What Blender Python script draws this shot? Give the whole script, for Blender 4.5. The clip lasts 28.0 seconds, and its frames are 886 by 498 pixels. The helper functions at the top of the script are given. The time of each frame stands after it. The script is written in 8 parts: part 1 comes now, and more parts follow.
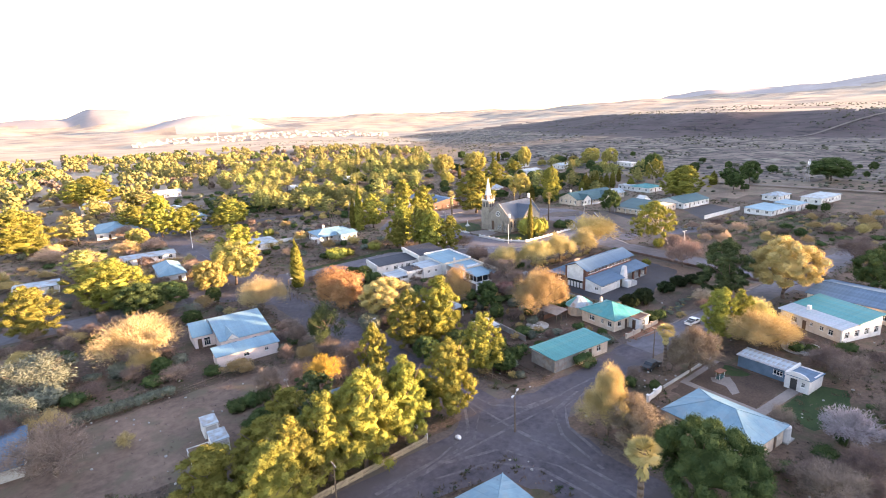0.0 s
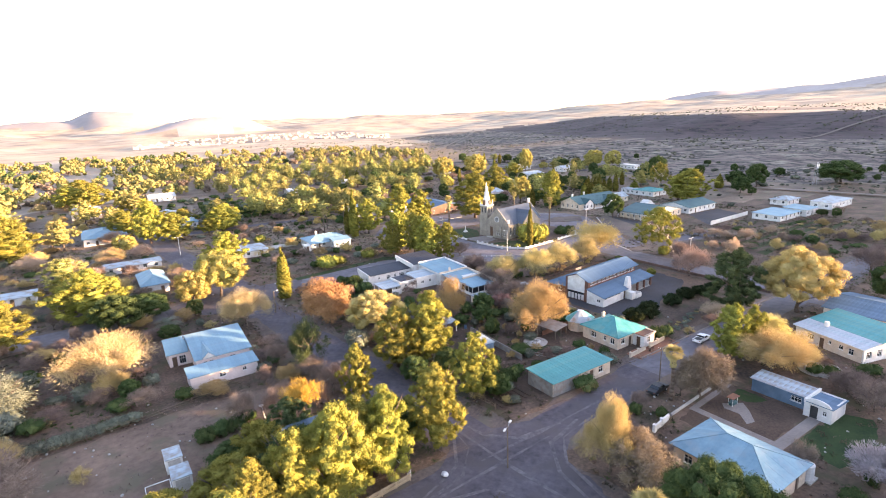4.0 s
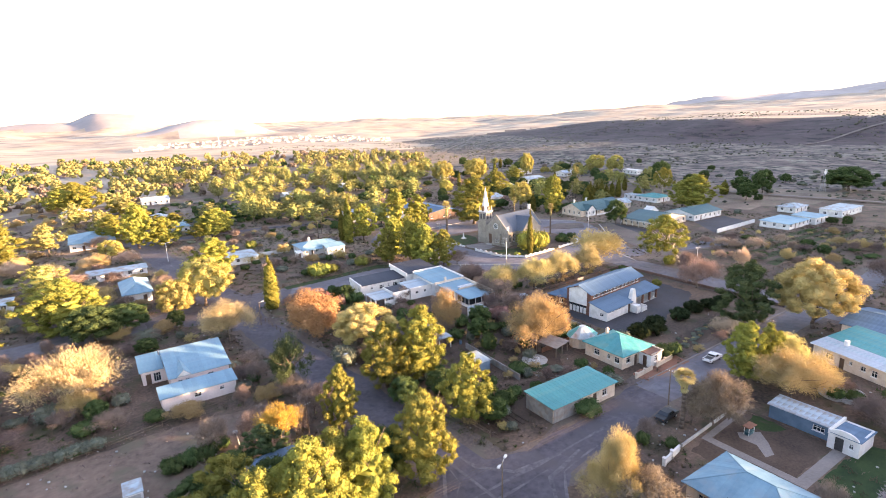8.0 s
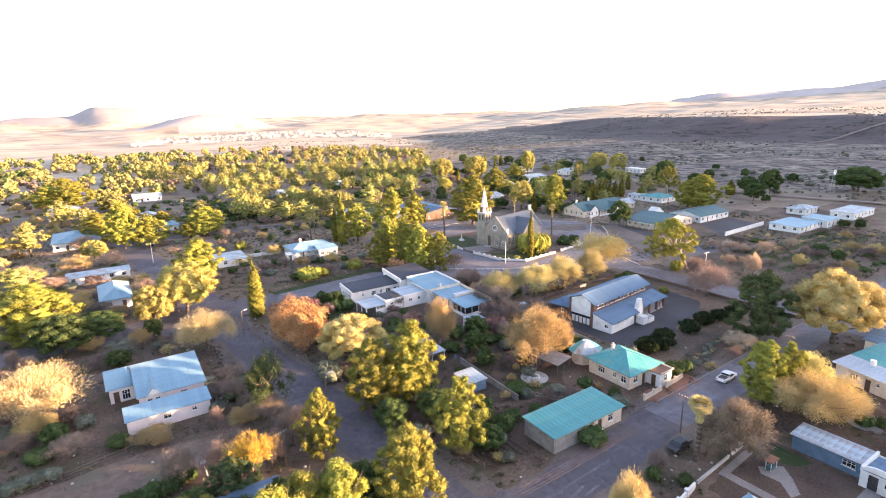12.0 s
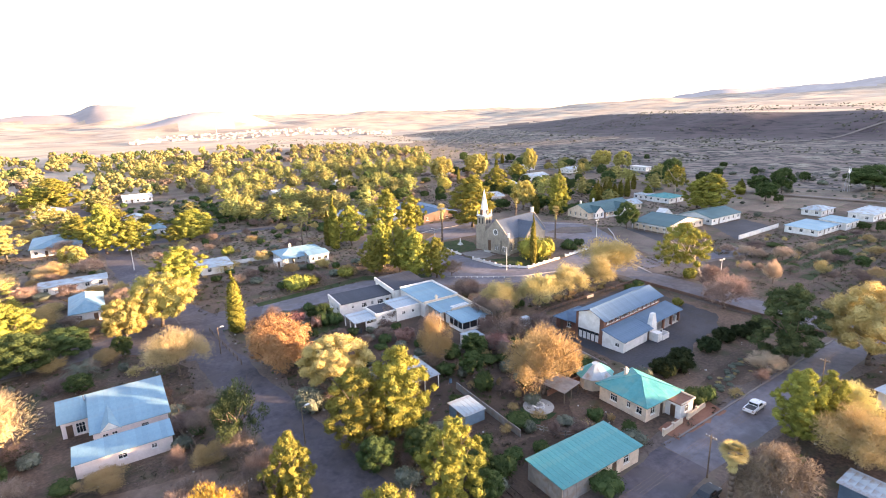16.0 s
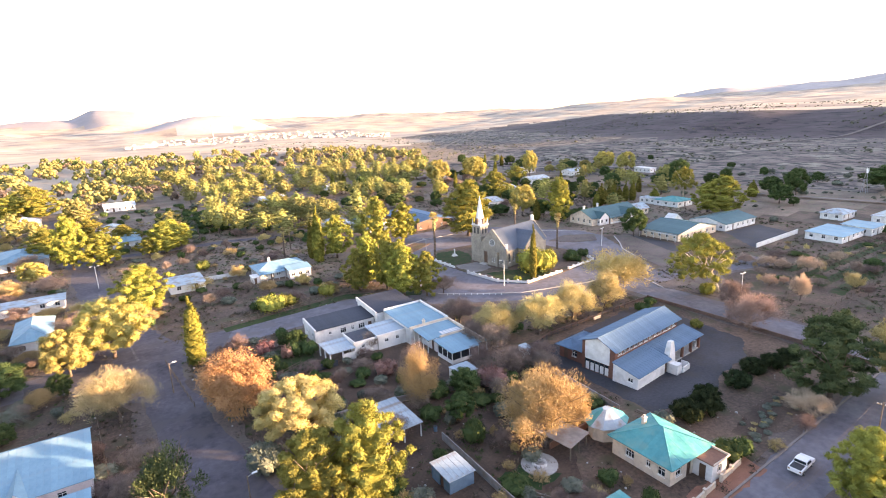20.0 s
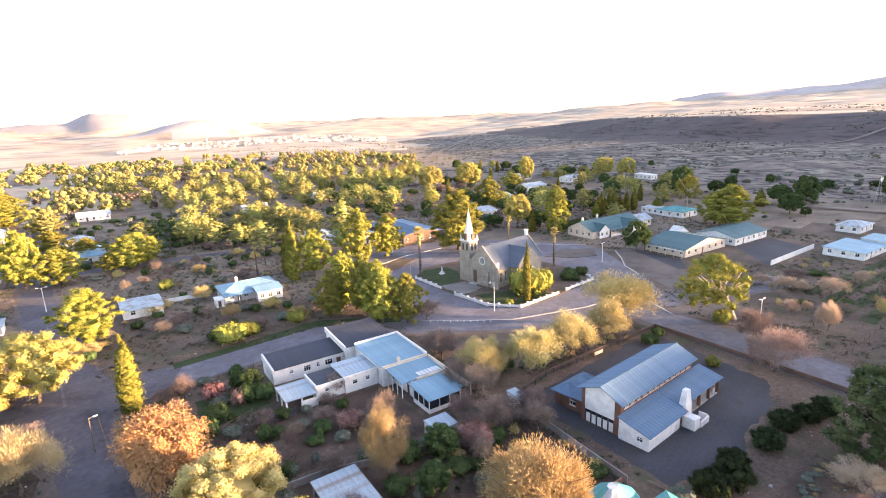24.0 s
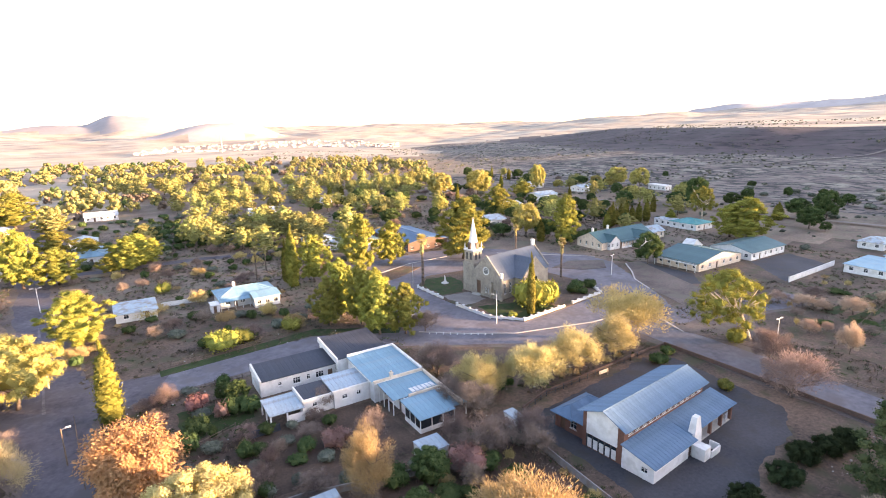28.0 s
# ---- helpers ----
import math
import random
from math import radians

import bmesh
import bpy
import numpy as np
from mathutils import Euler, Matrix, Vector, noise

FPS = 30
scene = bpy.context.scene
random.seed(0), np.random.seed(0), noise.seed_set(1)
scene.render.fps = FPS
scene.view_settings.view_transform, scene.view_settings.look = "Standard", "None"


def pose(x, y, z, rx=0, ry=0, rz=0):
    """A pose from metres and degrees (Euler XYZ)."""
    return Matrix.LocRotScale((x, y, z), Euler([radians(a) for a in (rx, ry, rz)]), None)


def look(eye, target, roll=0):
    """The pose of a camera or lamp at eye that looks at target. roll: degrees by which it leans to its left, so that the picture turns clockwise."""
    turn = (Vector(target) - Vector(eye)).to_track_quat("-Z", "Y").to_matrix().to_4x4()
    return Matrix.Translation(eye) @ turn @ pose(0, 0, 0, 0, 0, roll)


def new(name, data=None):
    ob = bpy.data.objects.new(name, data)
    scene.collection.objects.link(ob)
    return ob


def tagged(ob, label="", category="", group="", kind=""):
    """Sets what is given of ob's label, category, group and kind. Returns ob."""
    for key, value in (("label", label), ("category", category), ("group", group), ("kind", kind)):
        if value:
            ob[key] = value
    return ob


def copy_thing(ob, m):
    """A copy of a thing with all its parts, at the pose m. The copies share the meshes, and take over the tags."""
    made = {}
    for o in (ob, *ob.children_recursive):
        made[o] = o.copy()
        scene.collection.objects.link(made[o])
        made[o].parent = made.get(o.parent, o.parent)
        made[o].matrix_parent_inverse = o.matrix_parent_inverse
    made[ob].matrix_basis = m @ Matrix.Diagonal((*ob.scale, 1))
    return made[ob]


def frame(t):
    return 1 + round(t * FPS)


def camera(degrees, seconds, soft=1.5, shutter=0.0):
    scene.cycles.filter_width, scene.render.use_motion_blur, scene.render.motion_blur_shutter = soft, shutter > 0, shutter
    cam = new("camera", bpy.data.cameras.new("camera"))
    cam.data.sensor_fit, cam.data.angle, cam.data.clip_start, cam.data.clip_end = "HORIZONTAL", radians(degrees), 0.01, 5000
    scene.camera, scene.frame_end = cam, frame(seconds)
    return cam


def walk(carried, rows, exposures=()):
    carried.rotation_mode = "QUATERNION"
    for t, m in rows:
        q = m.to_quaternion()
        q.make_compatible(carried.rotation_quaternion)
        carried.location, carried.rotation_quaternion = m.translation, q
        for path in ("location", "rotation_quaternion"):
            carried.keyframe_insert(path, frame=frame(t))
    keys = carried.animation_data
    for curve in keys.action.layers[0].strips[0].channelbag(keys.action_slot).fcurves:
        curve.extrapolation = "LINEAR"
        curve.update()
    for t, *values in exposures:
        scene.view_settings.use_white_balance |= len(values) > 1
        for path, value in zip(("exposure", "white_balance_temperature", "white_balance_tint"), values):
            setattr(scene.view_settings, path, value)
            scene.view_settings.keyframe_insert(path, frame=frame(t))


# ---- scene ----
cam = camera(79.0, 28.0, soft=1.0)
PATH = [
    (0, (-49.61, -55.42, 48.11), (-44.189, -47.382, 45.673), -2.00),
    (2, (-46.67, -52.95, 48.55), (-41.248, -44.905, 46.109), -2.11),
    (3.5, (-43.98, -50.97, 48.36), (-38.588, -42.903, 45.942), -2.12),
    (5.5, (-40.76, -48.35, 48.23), (-35.402, -40.254, 45.841), -1.96),
    (8, (-37.75, -45.11, 48.03), (-32.374, -37.012, 45.684), -1.78),
    (11, (-33.42, -40.54, 48.32), (-28.058, -32.444, 45.924), -1.59),
    (12.5, (-31.16, -38.04, 48.41), (-25.804, -29.948, 45.982), -1.42),
    (14.5, (-27.68, -33.85, 48.33), (-22.337, -25.761, 45.885), -1.37),
    (16, (-24.49, -30.50, 48.51), (-19.169, -22.399, 46.041), -1.63),
    (18, (-19.28, -25.12, 48.53), (-13.978, -17.011, 46.060), -2.00),
    (20, (-13.33, -19.35, 48.13), (-8.030, -11.224, 45.691), -2.24),
    (21, (-10.35, -16.26, 47.97), (-5.027, -8.145, 45.559), -2.16),
    (23.5, (-2.58, -9.05, 48.39), (2.758, -0.938, 46.004), -2.23),
    (25, (1.28, -6.43, 48.45), (6.620, 1.695, 46.107), -1.96),
    (26, (2.68, -5.41, 48.34), (8.063, 2.692, 46.022), -1.83),
    (27, (3.41, -5.15, 48.06), (8.690, 3.024, 45.773), -1.57),
    (28, (3.70, -5.36, 47.69), (8.868, 2.905, 45.447), -1.26),
]
walk(cam, [(t, look(eye, target, roll)) for t, eye, target, roll in PATH], exposures=[(0.0, 2.84, 8400, 28), (28.0, 2.84, 8400, 28)])

# ---- sky and sun: low morning sun over the ridge to the south-east ----
SUN_EL, SUN_AZ = 5.0, 128.0          # degrees; azimuth clockwise from +Y
world = bpy.data.worlds.new("sky")
scene.world = world
world.use_nodes = True
wn = world.node_tree
wn.nodes.clear()
sky = wn.nodes.new("ShaderNodeTexSky")
sky.sky_type = 'NISHITA'
sky.sun_disc = False
sky.sun_elevation = radians(15.0)
sky.sun_rotation = radians(SUN_AZ)
sky.dust_density = 0.5
sky.ozone_density = 2.0
bgn = wn.nodes.new("ShaderNodeBackground")
bgn.inputs[1].default_value = 0.125
wout = wn.nodes.new("ShaderNodeOutputWorld")
wn.links.new(sky.outputs[0], bgn.inputs[0])
wn.links.new(bgn.outputs[0], wout.inputs[0])

sun_lamp = bpy.data.lights.new("sun", 'SUN')
sun_lamp.energy = 5.0
sun_lamp.angle = radians(0.6)
sun_lamp.color = (1.0, 0.79, 0.53)
sun = new("sun", sun_lamp)
a, e = radians(SUN_AZ), radians(SUN_EL)
to_sun = Vector((math.sin(a) * math.cos(e), math.cos(a) * math.cos(e), math.sin(e)))
sun.matrix_world = look(to_sun * 200, (0, 0, 0))


# ---- materials ----
def material(name, low, high, grain=3.0, rough=0.85, bump=0.15, patch=0.25, third=None, metal=0.0,
             vary=0.0, world_space=False, wave=None, spec=0.3, detail=6.0, strata=None, specks=None):
    """Two tones mixed by fine grain and large patches, with relief; vary: shift from object to object."""
    m = bpy.data.materials.new(name)
    m.use_nodes = True
    nt = m.node_tree
    b = nt.nodes["Principled BSDF"]
    b.inputs["Roughness"].default_value = rough
    b.inputs["Metallic"].default_value = metal
    b.inputs["Specular IOR Level"].default_value = spec
    if world_space:
        src = nt.nodes.new("ShaderNodeNewGeometry").outputs["Position"]
    else:
        src = nt.nodes.new("ShaderNodeTexCoord").outputs["Object"]
    n1 = nt.nodes.new("ShaderNodeTexNoise")
    n1.inputs["Scale"].default_value = grain
    n1.inputs["Detail"].default_value = detail
    n1.inputs["Roughness"].default_value = 0.65
    n2 = nt.nodes.new("ShaderNodeTexNoise")
    n2.inputs["Scale"].default_value = patch
    n2.inputs["Detail"].default_value = 4.0
    if strata:
        sc = nt.nodes.new("ShaderNodeVectorMath")
        sc.operation = 'MULTIPLY'
        sc.inputs[1].default_value = strata
        nt.links.new(src, sc.inputs[0])
        nt.links.new(sc.outputs[0], n1.inputs["Vector"])
    else:
        nt.links.new(src, n1.inputs["Vector"])
    nt.links.new(src, n2.inputs["Vector"])
    add = nt.nodes.new("ShaderNodeMath")
    add.operation = 'ADD'
    nt.links.new(n1.outputs["Fac"], add.inputs[0])
    nt.links.new(n2.outputs["Fac"], add.inputs[1])
    ramp = nt.nodes.new("ShaderNodeMapRange")
    ramp.inputs["From Min"].default_value = 0.72
    ramp.inputs["From Max"].default_value = 1.28
    nt.links.new(add.outputs[0], ramp.inputs["Value"])
    fac = ramp.outputs[0]
    mix = nt.nodes.new("ShaderNodeMix")
    mix.data_type = 'RGBA'
    mix.inputs["A"].default_value = (*low, 1)
    mix.inputs["B"].default_value = (*high, 1)
    nt.links.new(fac, mix.inputs["Factor"])
    col = mix.outputs["Result"]
    if third:
        n3 = nt.nodes.new("ShaderNodeTexNoise")
        n3.inputs["Scale"].default_value = patch * 2.3
        n3.inputs["Detail"].default_value = 5.0
        off = nt.nodes.new("ShaderNodeVectorMath")
        off.operation = 'ADD'
        off.inputs[1].default_value = (37.0, 11.0, 5.0)
        nt.links.new(src, off.inputs[0])
        nt.links.new(off.outputs[0], n3.inputs["Vector"])
        r3 = nt.nodes.new("ShaderNodeMapRange")
        r3.inputs["From Min"].default_value = 0.50
        r3.inputs["From Max"].default_value = 0.66
        nt.links.new(n3.outputs["Fac"], r3.inputs["Value"])
        mx = nt.nodes.new("ShaderNodeMix")
        mx.data_type = 'RGBA'
        mx.inputs["B"].default_value = (*third, 1)
        nt.links.new(r3.outputs[0], mx.inputs["Factor"])
        nt.links.new(col, mx.inputs["A"])
        col = mx.outputs["Result"]
    if specks:
        tint, size, share, lie = specks
        st = nt.nodes.new("ShaderNodeVectorMath")
        st.operation = 'MULTIPLY'
        st.inputs[1].default_value = lie
        nt.links.new(src, st.inputs[0])
        n4 = nt.nodes.new("ShaderNodeTexNoise")
        n4.inputs["Scale"].default_value = size
        n4.inputs["Detail"].default_value = 5.0
        n4.inputs["Roughness"].default_value = 0.7
        nt.links.new(st.outputs[0], n4.inputs["Vector"])
        r4 = nt.nodes.new("ShaderNodeMapRange")
        r4.inputs["From Min"].default_value = share
        r4.inputs["From Max"].default_value = share + 0.07
        nt.links.new(n4.outputs["Fac"], r4.inputs["Value"])
        m4 = nt.nodes.new("ShaderNodeMix")
        m4.data_type = 'RGBA'
        m4.inputs["B"].default_value = (*tint, 1)
        nt.links.new(r4.outputs[0], m4.inputs["Factor"])
        nt.links.new(col, m4.inputs["A"])
        col = m4.outputs["Result"]
    if vary:
        info = nt.nodes.new("ShaderNodeObjectInfo")
        rr = nt.nodes.new("ShaderNodeMapRange")
        rr.inputs["To Min"].default_value = 1.0 - vary
        rr.inputs["To Max"].default_value = 1.0 + vary
        nt.links.new(info.outputs["Random"], rr.inputs["Value"])
        hs = nt.nodes.new("ShaderNodeHueSaturation")
        nt.links.new(rr.outputs[0], hs.inputs["Value"])
        nt.links.new(col, hs.inputs["Color"])
        col = hs.outputs["Color"]
    nt.links.new(col, b.inputs["Base Color"])
    height = n1.outputs["Fac"]
    if wave:
        sep = nt.nodes.new("ShaderNodeTexWave")
        sep.bands_direction = wave[0]
        sep.inputs["Scale"].default_value = wave[1]
        nt.links.new(src, sep.inputs["Vector"])
        height = sep.outputs["Fac"]
    if bump:
        bp = nt.nodes.new("ShaderNodeBump")
        bp.inputs["Strength"].default_value = bump
        bp.inputs["Distance"].default_value = 0.05
        nt.links.new(height, bp.inputs["Height"])
        nt.links.new(bp.outputs[0], b.inputs["Normal"])
    return m


def foliage(name, dark, light, glow=0.25, vary=0.12):
    """Leaves: tone by leaf and by tree, part of the light passes through."""
    m = bpy.data.materials.new(name)
    m.use_nodes = True
    nt = m.node_tree
    nt.nodes.remove(nt.nodes["Principled BSDF"])
    out = nt.nodes["Material Output"]
    geo = nt.nodes.new("ShaderNodeNewGeometry")
    info = nt.nodes.new("ShaderNodeObjectInfo")
    mix = nt.nodes.new("ShaderNodeMix")
    mix.data_type = 'RGBA'
    mix.inputs["A"].default_value = (*dark, 1)
    mix.inputs["B"].default_value = (*light, 1)
    tc = nt.nodes.new("ShaderNodeTexCoord")
    tone = nt.nodes.new("ShaderNodeTexNoise")
    tone.inputs["Scale"].default_value = 0.55
    tone.inputs["Detail"].default_value = 3.0
    nt.links.new(tc.outputs["Object"], tone.inputs["Vector"])
    tr = nt.nodes.new("ShaderNodeMapRange")
    tr.inputs["From Min"].default_value = 0.36
    tr.inputs["From Max"].default_value = 0.64
    nt.links.new(tone.outputs["Fac"], tr.inputs["Value"])
    half = nt.nodes.new("ShaderNodeMix")
    half.inputs["Factor"].default_value = 0.38
    nt.links.new(tr.outputs[0], half.inputs["A"])
    nt.links.new(geo.outputs["Random Per Island"], half.inputs["B"])
    nt.links.new(half.outputs["Result"], mix.inputs["Factor"])
    rr = nt.nodes.new("ShaderNodeMapRange")
    rr.inputs["To Min"].default_value = 1.0 - vary * 1.6
    rr.inputs["To Max"].default_value = 1.0 + vary
    nt.links.new(info.outputs["Random"], rr.inputs["Value"])
    hr = nt.nodes.new("ShaderNodeMapRange")
    hr.inputs["To Min"].default_value = 0.5 - vary * 0.12
    hr.inputs["To Max"].default_value = 0.5 + vary * 0.16
    nt.links.new(info.outputs["Random"], hr.inputs["Value"])
    hs = nt.nodes.new("ShaderNodeHueSaturation")
    nt.links.new(mix.outputs["Result"], hs.inputs["Color"])
    nt.links.new(rr.outputs[0], hs.inputs["Value"])
    nt.links.new(hr.outputs[0], hs.inputs["Hue"])
    d = nt.nodes.new("ShaderNodeBsdfDiffuse")
    t = nt.nodes.new("ShaderNodeBsdfTranslucent")
    nt.links.new(hs.outputs[0], d.inputs[0])
    nt.links.new(hs.outputs[0], t.inputs[0])
    ms = nt.nodes.new("ShaderNodeMixShader")
    ms.inputs[0].default_value = glow
    nt.links.new(d.outputs[0], ms.inputs[1])
    nt.links.new(t.outputs[0], ms.inputs[2])
    nt.links.new(ms.outputs[0], out.inputs["Surface"])
    return m


EARTH = material("town_earth", (0.042, 0.029, 0.023), (0.192, 0.124, 0.088), 1.7, 0.95, 0.8, 0.09, (0.076, 0.068, 0.038), world_space=True, detail=10)
# Lighter than EARTH: dry far ground with distance haze put into the colour.
HAZED_FALLOW = material("hazed_fallow_earth", (0.066, 0.048, 0.038), (0.270, 0.190, 0.140), 1.2, 0.95, 0.7, 0.07, (0.150, 0.128, 0.085), world_space=True, detail=10)
SCRUB = material("scrub_slope", (0.070, 0.051, 0.047), (0.196, 0.148, 0.128), 1.0, 0.95, 0.3, 0.03, (0.22, 0.195, 0.152), world_space=True, detail=12, strata=(0.05, 0.02, 0.6),
                 specks=((0.024, 0.024, 0.022), 0.16, 0.49, (1.0, 0.45, 1.0)))
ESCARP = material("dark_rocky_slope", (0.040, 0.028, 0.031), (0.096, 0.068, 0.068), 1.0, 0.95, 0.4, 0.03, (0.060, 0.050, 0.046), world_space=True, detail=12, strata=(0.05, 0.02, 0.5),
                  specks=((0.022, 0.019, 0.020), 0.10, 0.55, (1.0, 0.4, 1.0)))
# The far hill's pale pinkish tone is haze put into the colour.
HAZE_HILL = material("hazed_hillside", (0.232, 0.205, 0.20), (0.305, 0.268, 0.258), 0.02, 0.95, 0.3, 0.004, world_space=True, detail=9)
HILL = material("rocky_hillside", (0.30, 0.258, 0.242), (0.41, 0.355, 0.33), 0.02, 0.95, 0.3, 0.004, world_space=True, detail=9)
VELD = material("dry_grass_plain", (0.29, 0.225, 0.165), (0.47, 0.375, 0.28), 0.02, 0.95, 0.2, 0.004, (0.20, 0.155, 0.13), world_space=True, detail=10)
ROAD = material("gravel_road", (0.052, 0.045, 0.053), (0.136, 0.118, 0.130), 0.9, 0.9, 0.4, 0.12, (0.096, 0.083, 0.086), world_space=True, detail=9)
STREET = material("pale_grey_asphalt", (0.086, 0.080, 0.092), (0.188, 0.174, 0.190), 0.7, 0.85, 0.3, 0.10, (0.125, 0.110, 0.115), world_space=True, detail=9)
PAVE = material("paving", (0.165, 0.140, 0.128), (0.265, 0.225, 0.20), 3.0, 0.9, 0.2, 0.2, world_space=True)
TAR = material("dark_asphalt", (0.036, 0.034, 0.039), (0.068, 0.064, 0.069), 2.0, 0.85, 0.25, 0.1, (0.055, 0.047, 0.044), world_space=True)
LAWN = material("watered_lawn", (0.011, 0.030, 0.010), (0.030, 0.062, 0.018), 3.0, 0.95, 0.6, 0.3, world_space=True, detail=8)
GRASS = material("lawn_grass", (0.016, 0.034, 0.009), (0.042, 0.064, 0.016), 4.0, 0.95, 0.6, 0.3, (0.055, 0.05, 0.024), world_space=True)
WHITE = material("white_plaster", (0.56, 0.55, 0.535), (0.70, 0.685, 0.66), 1.2, 0.85, 0.12, 0.3, (0.54, 0.52, 0.49))
CREAM = material("cream_plaster", (0.55, 0.44, 0.34), (0.68, 0.56, 0.45), 2.5, 0.85, 0.12, 0.4, (0.50, 0.40, 0.32))
PINK = material("pinkish_plaster", (0.60, 0.50, 0.475), (0.75, 0.645, 0.61), 2.5, 0.85, 0.12, 0.4)
STONE = material("church_stone", (0.20, 0.175, 0.145), (0.34, 0.30, 0.25), 1.6, 0.9, 0.4, 0.5)
DARK_BRICK = material("dark_brown_brick", (0.095, 0.058, 0.046), (0.17, 0.105, 0.08), 5.0, 0.85, 0.25, 0.5)
# Paler than WOOD: sunlight on the picket fence put into the colour.
SUNLIT_WOOD = material("sunlit_sawn_wood", (0.34, 0.265, 0.175), (0.52, 0.41, 0.28), 5.0, 0.85, 0.2, 0.6)
HALL_BRICK = material("red_brown_brick", (0.125, 0.056, 0.042), (0.195, 0.092, 0.064), 5.0, 0.85, 0.25, 0.5)
BRICK = material("brown_brick", (0.20, 0.085, 0.055), (0.30, 0.14, 0.09), 5.0, 0.85, 0.25, 0.5)
BLUE_TIN = material("pale_blue_tin_roof", (0.120, 0.245, 0.310), (0.190, 0.335, 0.400), 1.2, 0.6, 0.10, 0.25, (0.19, 0.29, 0.335), vary=0.07, spec=0.25)
SILVER_TIN = material("weathered_tin_roof", (0.24, 0.31, 0.35), (0.37, 0.44, 0.48), 1.2, 0.55, 0.10, 0.25, (0.25, 0.21, 0.18), vary=0.07, spec=0.25)
STEEL_BLUE = material("steel_blue_tin_roof", (0.078, 0.140, 0.205), (0.128, 0.205, 0.280), 1.2, 0.7, 0.10, 0.25, (0.09, 0.15, 0.21), vary=0.07, spec=0.08)
TEAL_TIN = material("turquoise_tin_roof", (0.02, 0.20, 0.21), (0.05, 0.29, 0.29), 1.2, 0.55, 0.10, 0.25, (0.09, 0.27, 0.25), vary=0.07, spec=0.25)
FADED_TIN = material("faded_turquoise_tin_roof", (0.30, 0.34, 0.38), (0.42, 0.45, 0.48), 1.2, 0.55, 0.10, 0.3, (0.14, 0.32, 0.33), vary=0.07, spec=0.25)
GREEN_TIN = material("green_tin_roof", (0.022, 0.075, 0.085), (0.045, 0.115, 0.12), 1.2, 0.5, 0.10, 0.25, vary=0.06)
DARK_TIN = material("dark_grey_tin_roof", (0.028, 0.032, 0.044), (0.055, 0.060, 0.074), 1.2, 0.55, 0.10, 0.25, vary=0.06, spec=0.2)
SLATE = material("slate_roof", (0.06, 0.075, 0.10), (0.11, 0.13, 0.16), 3.0, 0.55, 0.2, 0.3, vary=0.05)
WOOD = material("weathered_wood", (0.10, 0.07, 0.05), (0.20, 0.15, 0.11), 6.0, 0.9, 0.3, 0.5)
BARK = material("bark", (0.09, 0.065, 0.05), (0.19, 0.14, 0.11), 6.0, 0.95, 0.5, 0.8)
PALEBARK = material("pale_bark", (0.32, 0.26, 0.20), (0.50, 0.42, 0.33), 3.0, 0.9, 0.3, 0.6)
STEEL = material("galvanised_steel", (0.30, 0.31, 0.32), (0.45, 0.46, 0.47), 5.0, 0.45, 0.05, 0.5, metal=0.7)
BLACK = material("dark_metal", (0.03, 0.03, 0.032), (0.06, 0.06, 0.06), 5.0, 0.5, 0.05, 0.5)
DOORM = material("brown_door_paint", (0.09, 0.05, 0.035), (0.14, 0.08, 0.05), 6.0, 0.6, 0.1, 0.5)
FRAMEM = material("white_frame_paint", (0.62, 0.62, 0.60), (0.78, 0.78, 0.76), 6.0, 0.6, 0.05, 0.5)
FENCE = material("grey_fence_sheet", (0.17, 0.16, 0.155), (0.28, 0.26, 0.25), 1.5, 0.6, 0.1, 0.4, (0.22, 0.17, 0.14))
CONCRETE = material("concrete", (0.30, 0.29, 0.27), (0.45, 0.43, 0.40), 3.0, 0.9, 0.15, 0.4, world_space=False)
PAINT = material("white_car_paint", (0.72, 0.73, 0.74), (0.80, 0.80, 0.80), 2.0, 0.25, 0.0, 0.4, spec=0.5)
RUBBER = material("rubber", (0.02, 0.02, 0.02), (0.035, 0.035, 0.035), 5.0, 0.8, 0.1, 0.5)
SOIL = material("garden_soil", (0.048, 0.030, 0.022), (0.118, 0.075, 0.053), 2.5, 0.95, 0.6, 0.2, world_space=True)


def glass_material():
    m = bpy.data.materials.new("window_glass")
    m.use_nodes = True
    b = m.node_tree.nodes["Principled BSDF"]
    b.inputs["Base Color"].default_value = (0.02, 0.025, 0.03, 1)
    b.inputs["Roughness"].default_value = 0.06
    b.inputs["Specular IOR Level"].default_value = 0.7
    return m


GLASS = glass_material()

PINE_LEAF = foliage("pine_needles", (0.138, 0.144, 0.036), (0.298, 0.274, 0.066), 0.05)
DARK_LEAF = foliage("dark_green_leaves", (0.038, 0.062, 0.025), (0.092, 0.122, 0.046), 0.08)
YELLOW_LEAF = foliage("pale_yellow_leaves", (0.25, 0.22, 0.070), (0.47, 0.41, 0.140), 0.2)
ORANGE_LEAF = foliage("russet_leaves", (0.37, 0.19, 0.09), (0.50, 0.285, 0.14), 0.2)
TAN_TWIG = foliage("tan_twigs", (0.36, 0.258, 0.120), (0.54, 0.405, 0.205), 0.15)
BARE_TWIG = foliage("bare_twigs", (0.135, 0.098, 0.088), (0.32, 0.235, 0.20), 0.15)
LIT_AMBER_LEAF = foliage("sunlit_amber_leaves", (0.40, 0.235, 0.055), (0.58, 0.37, 0.10), 0.2)
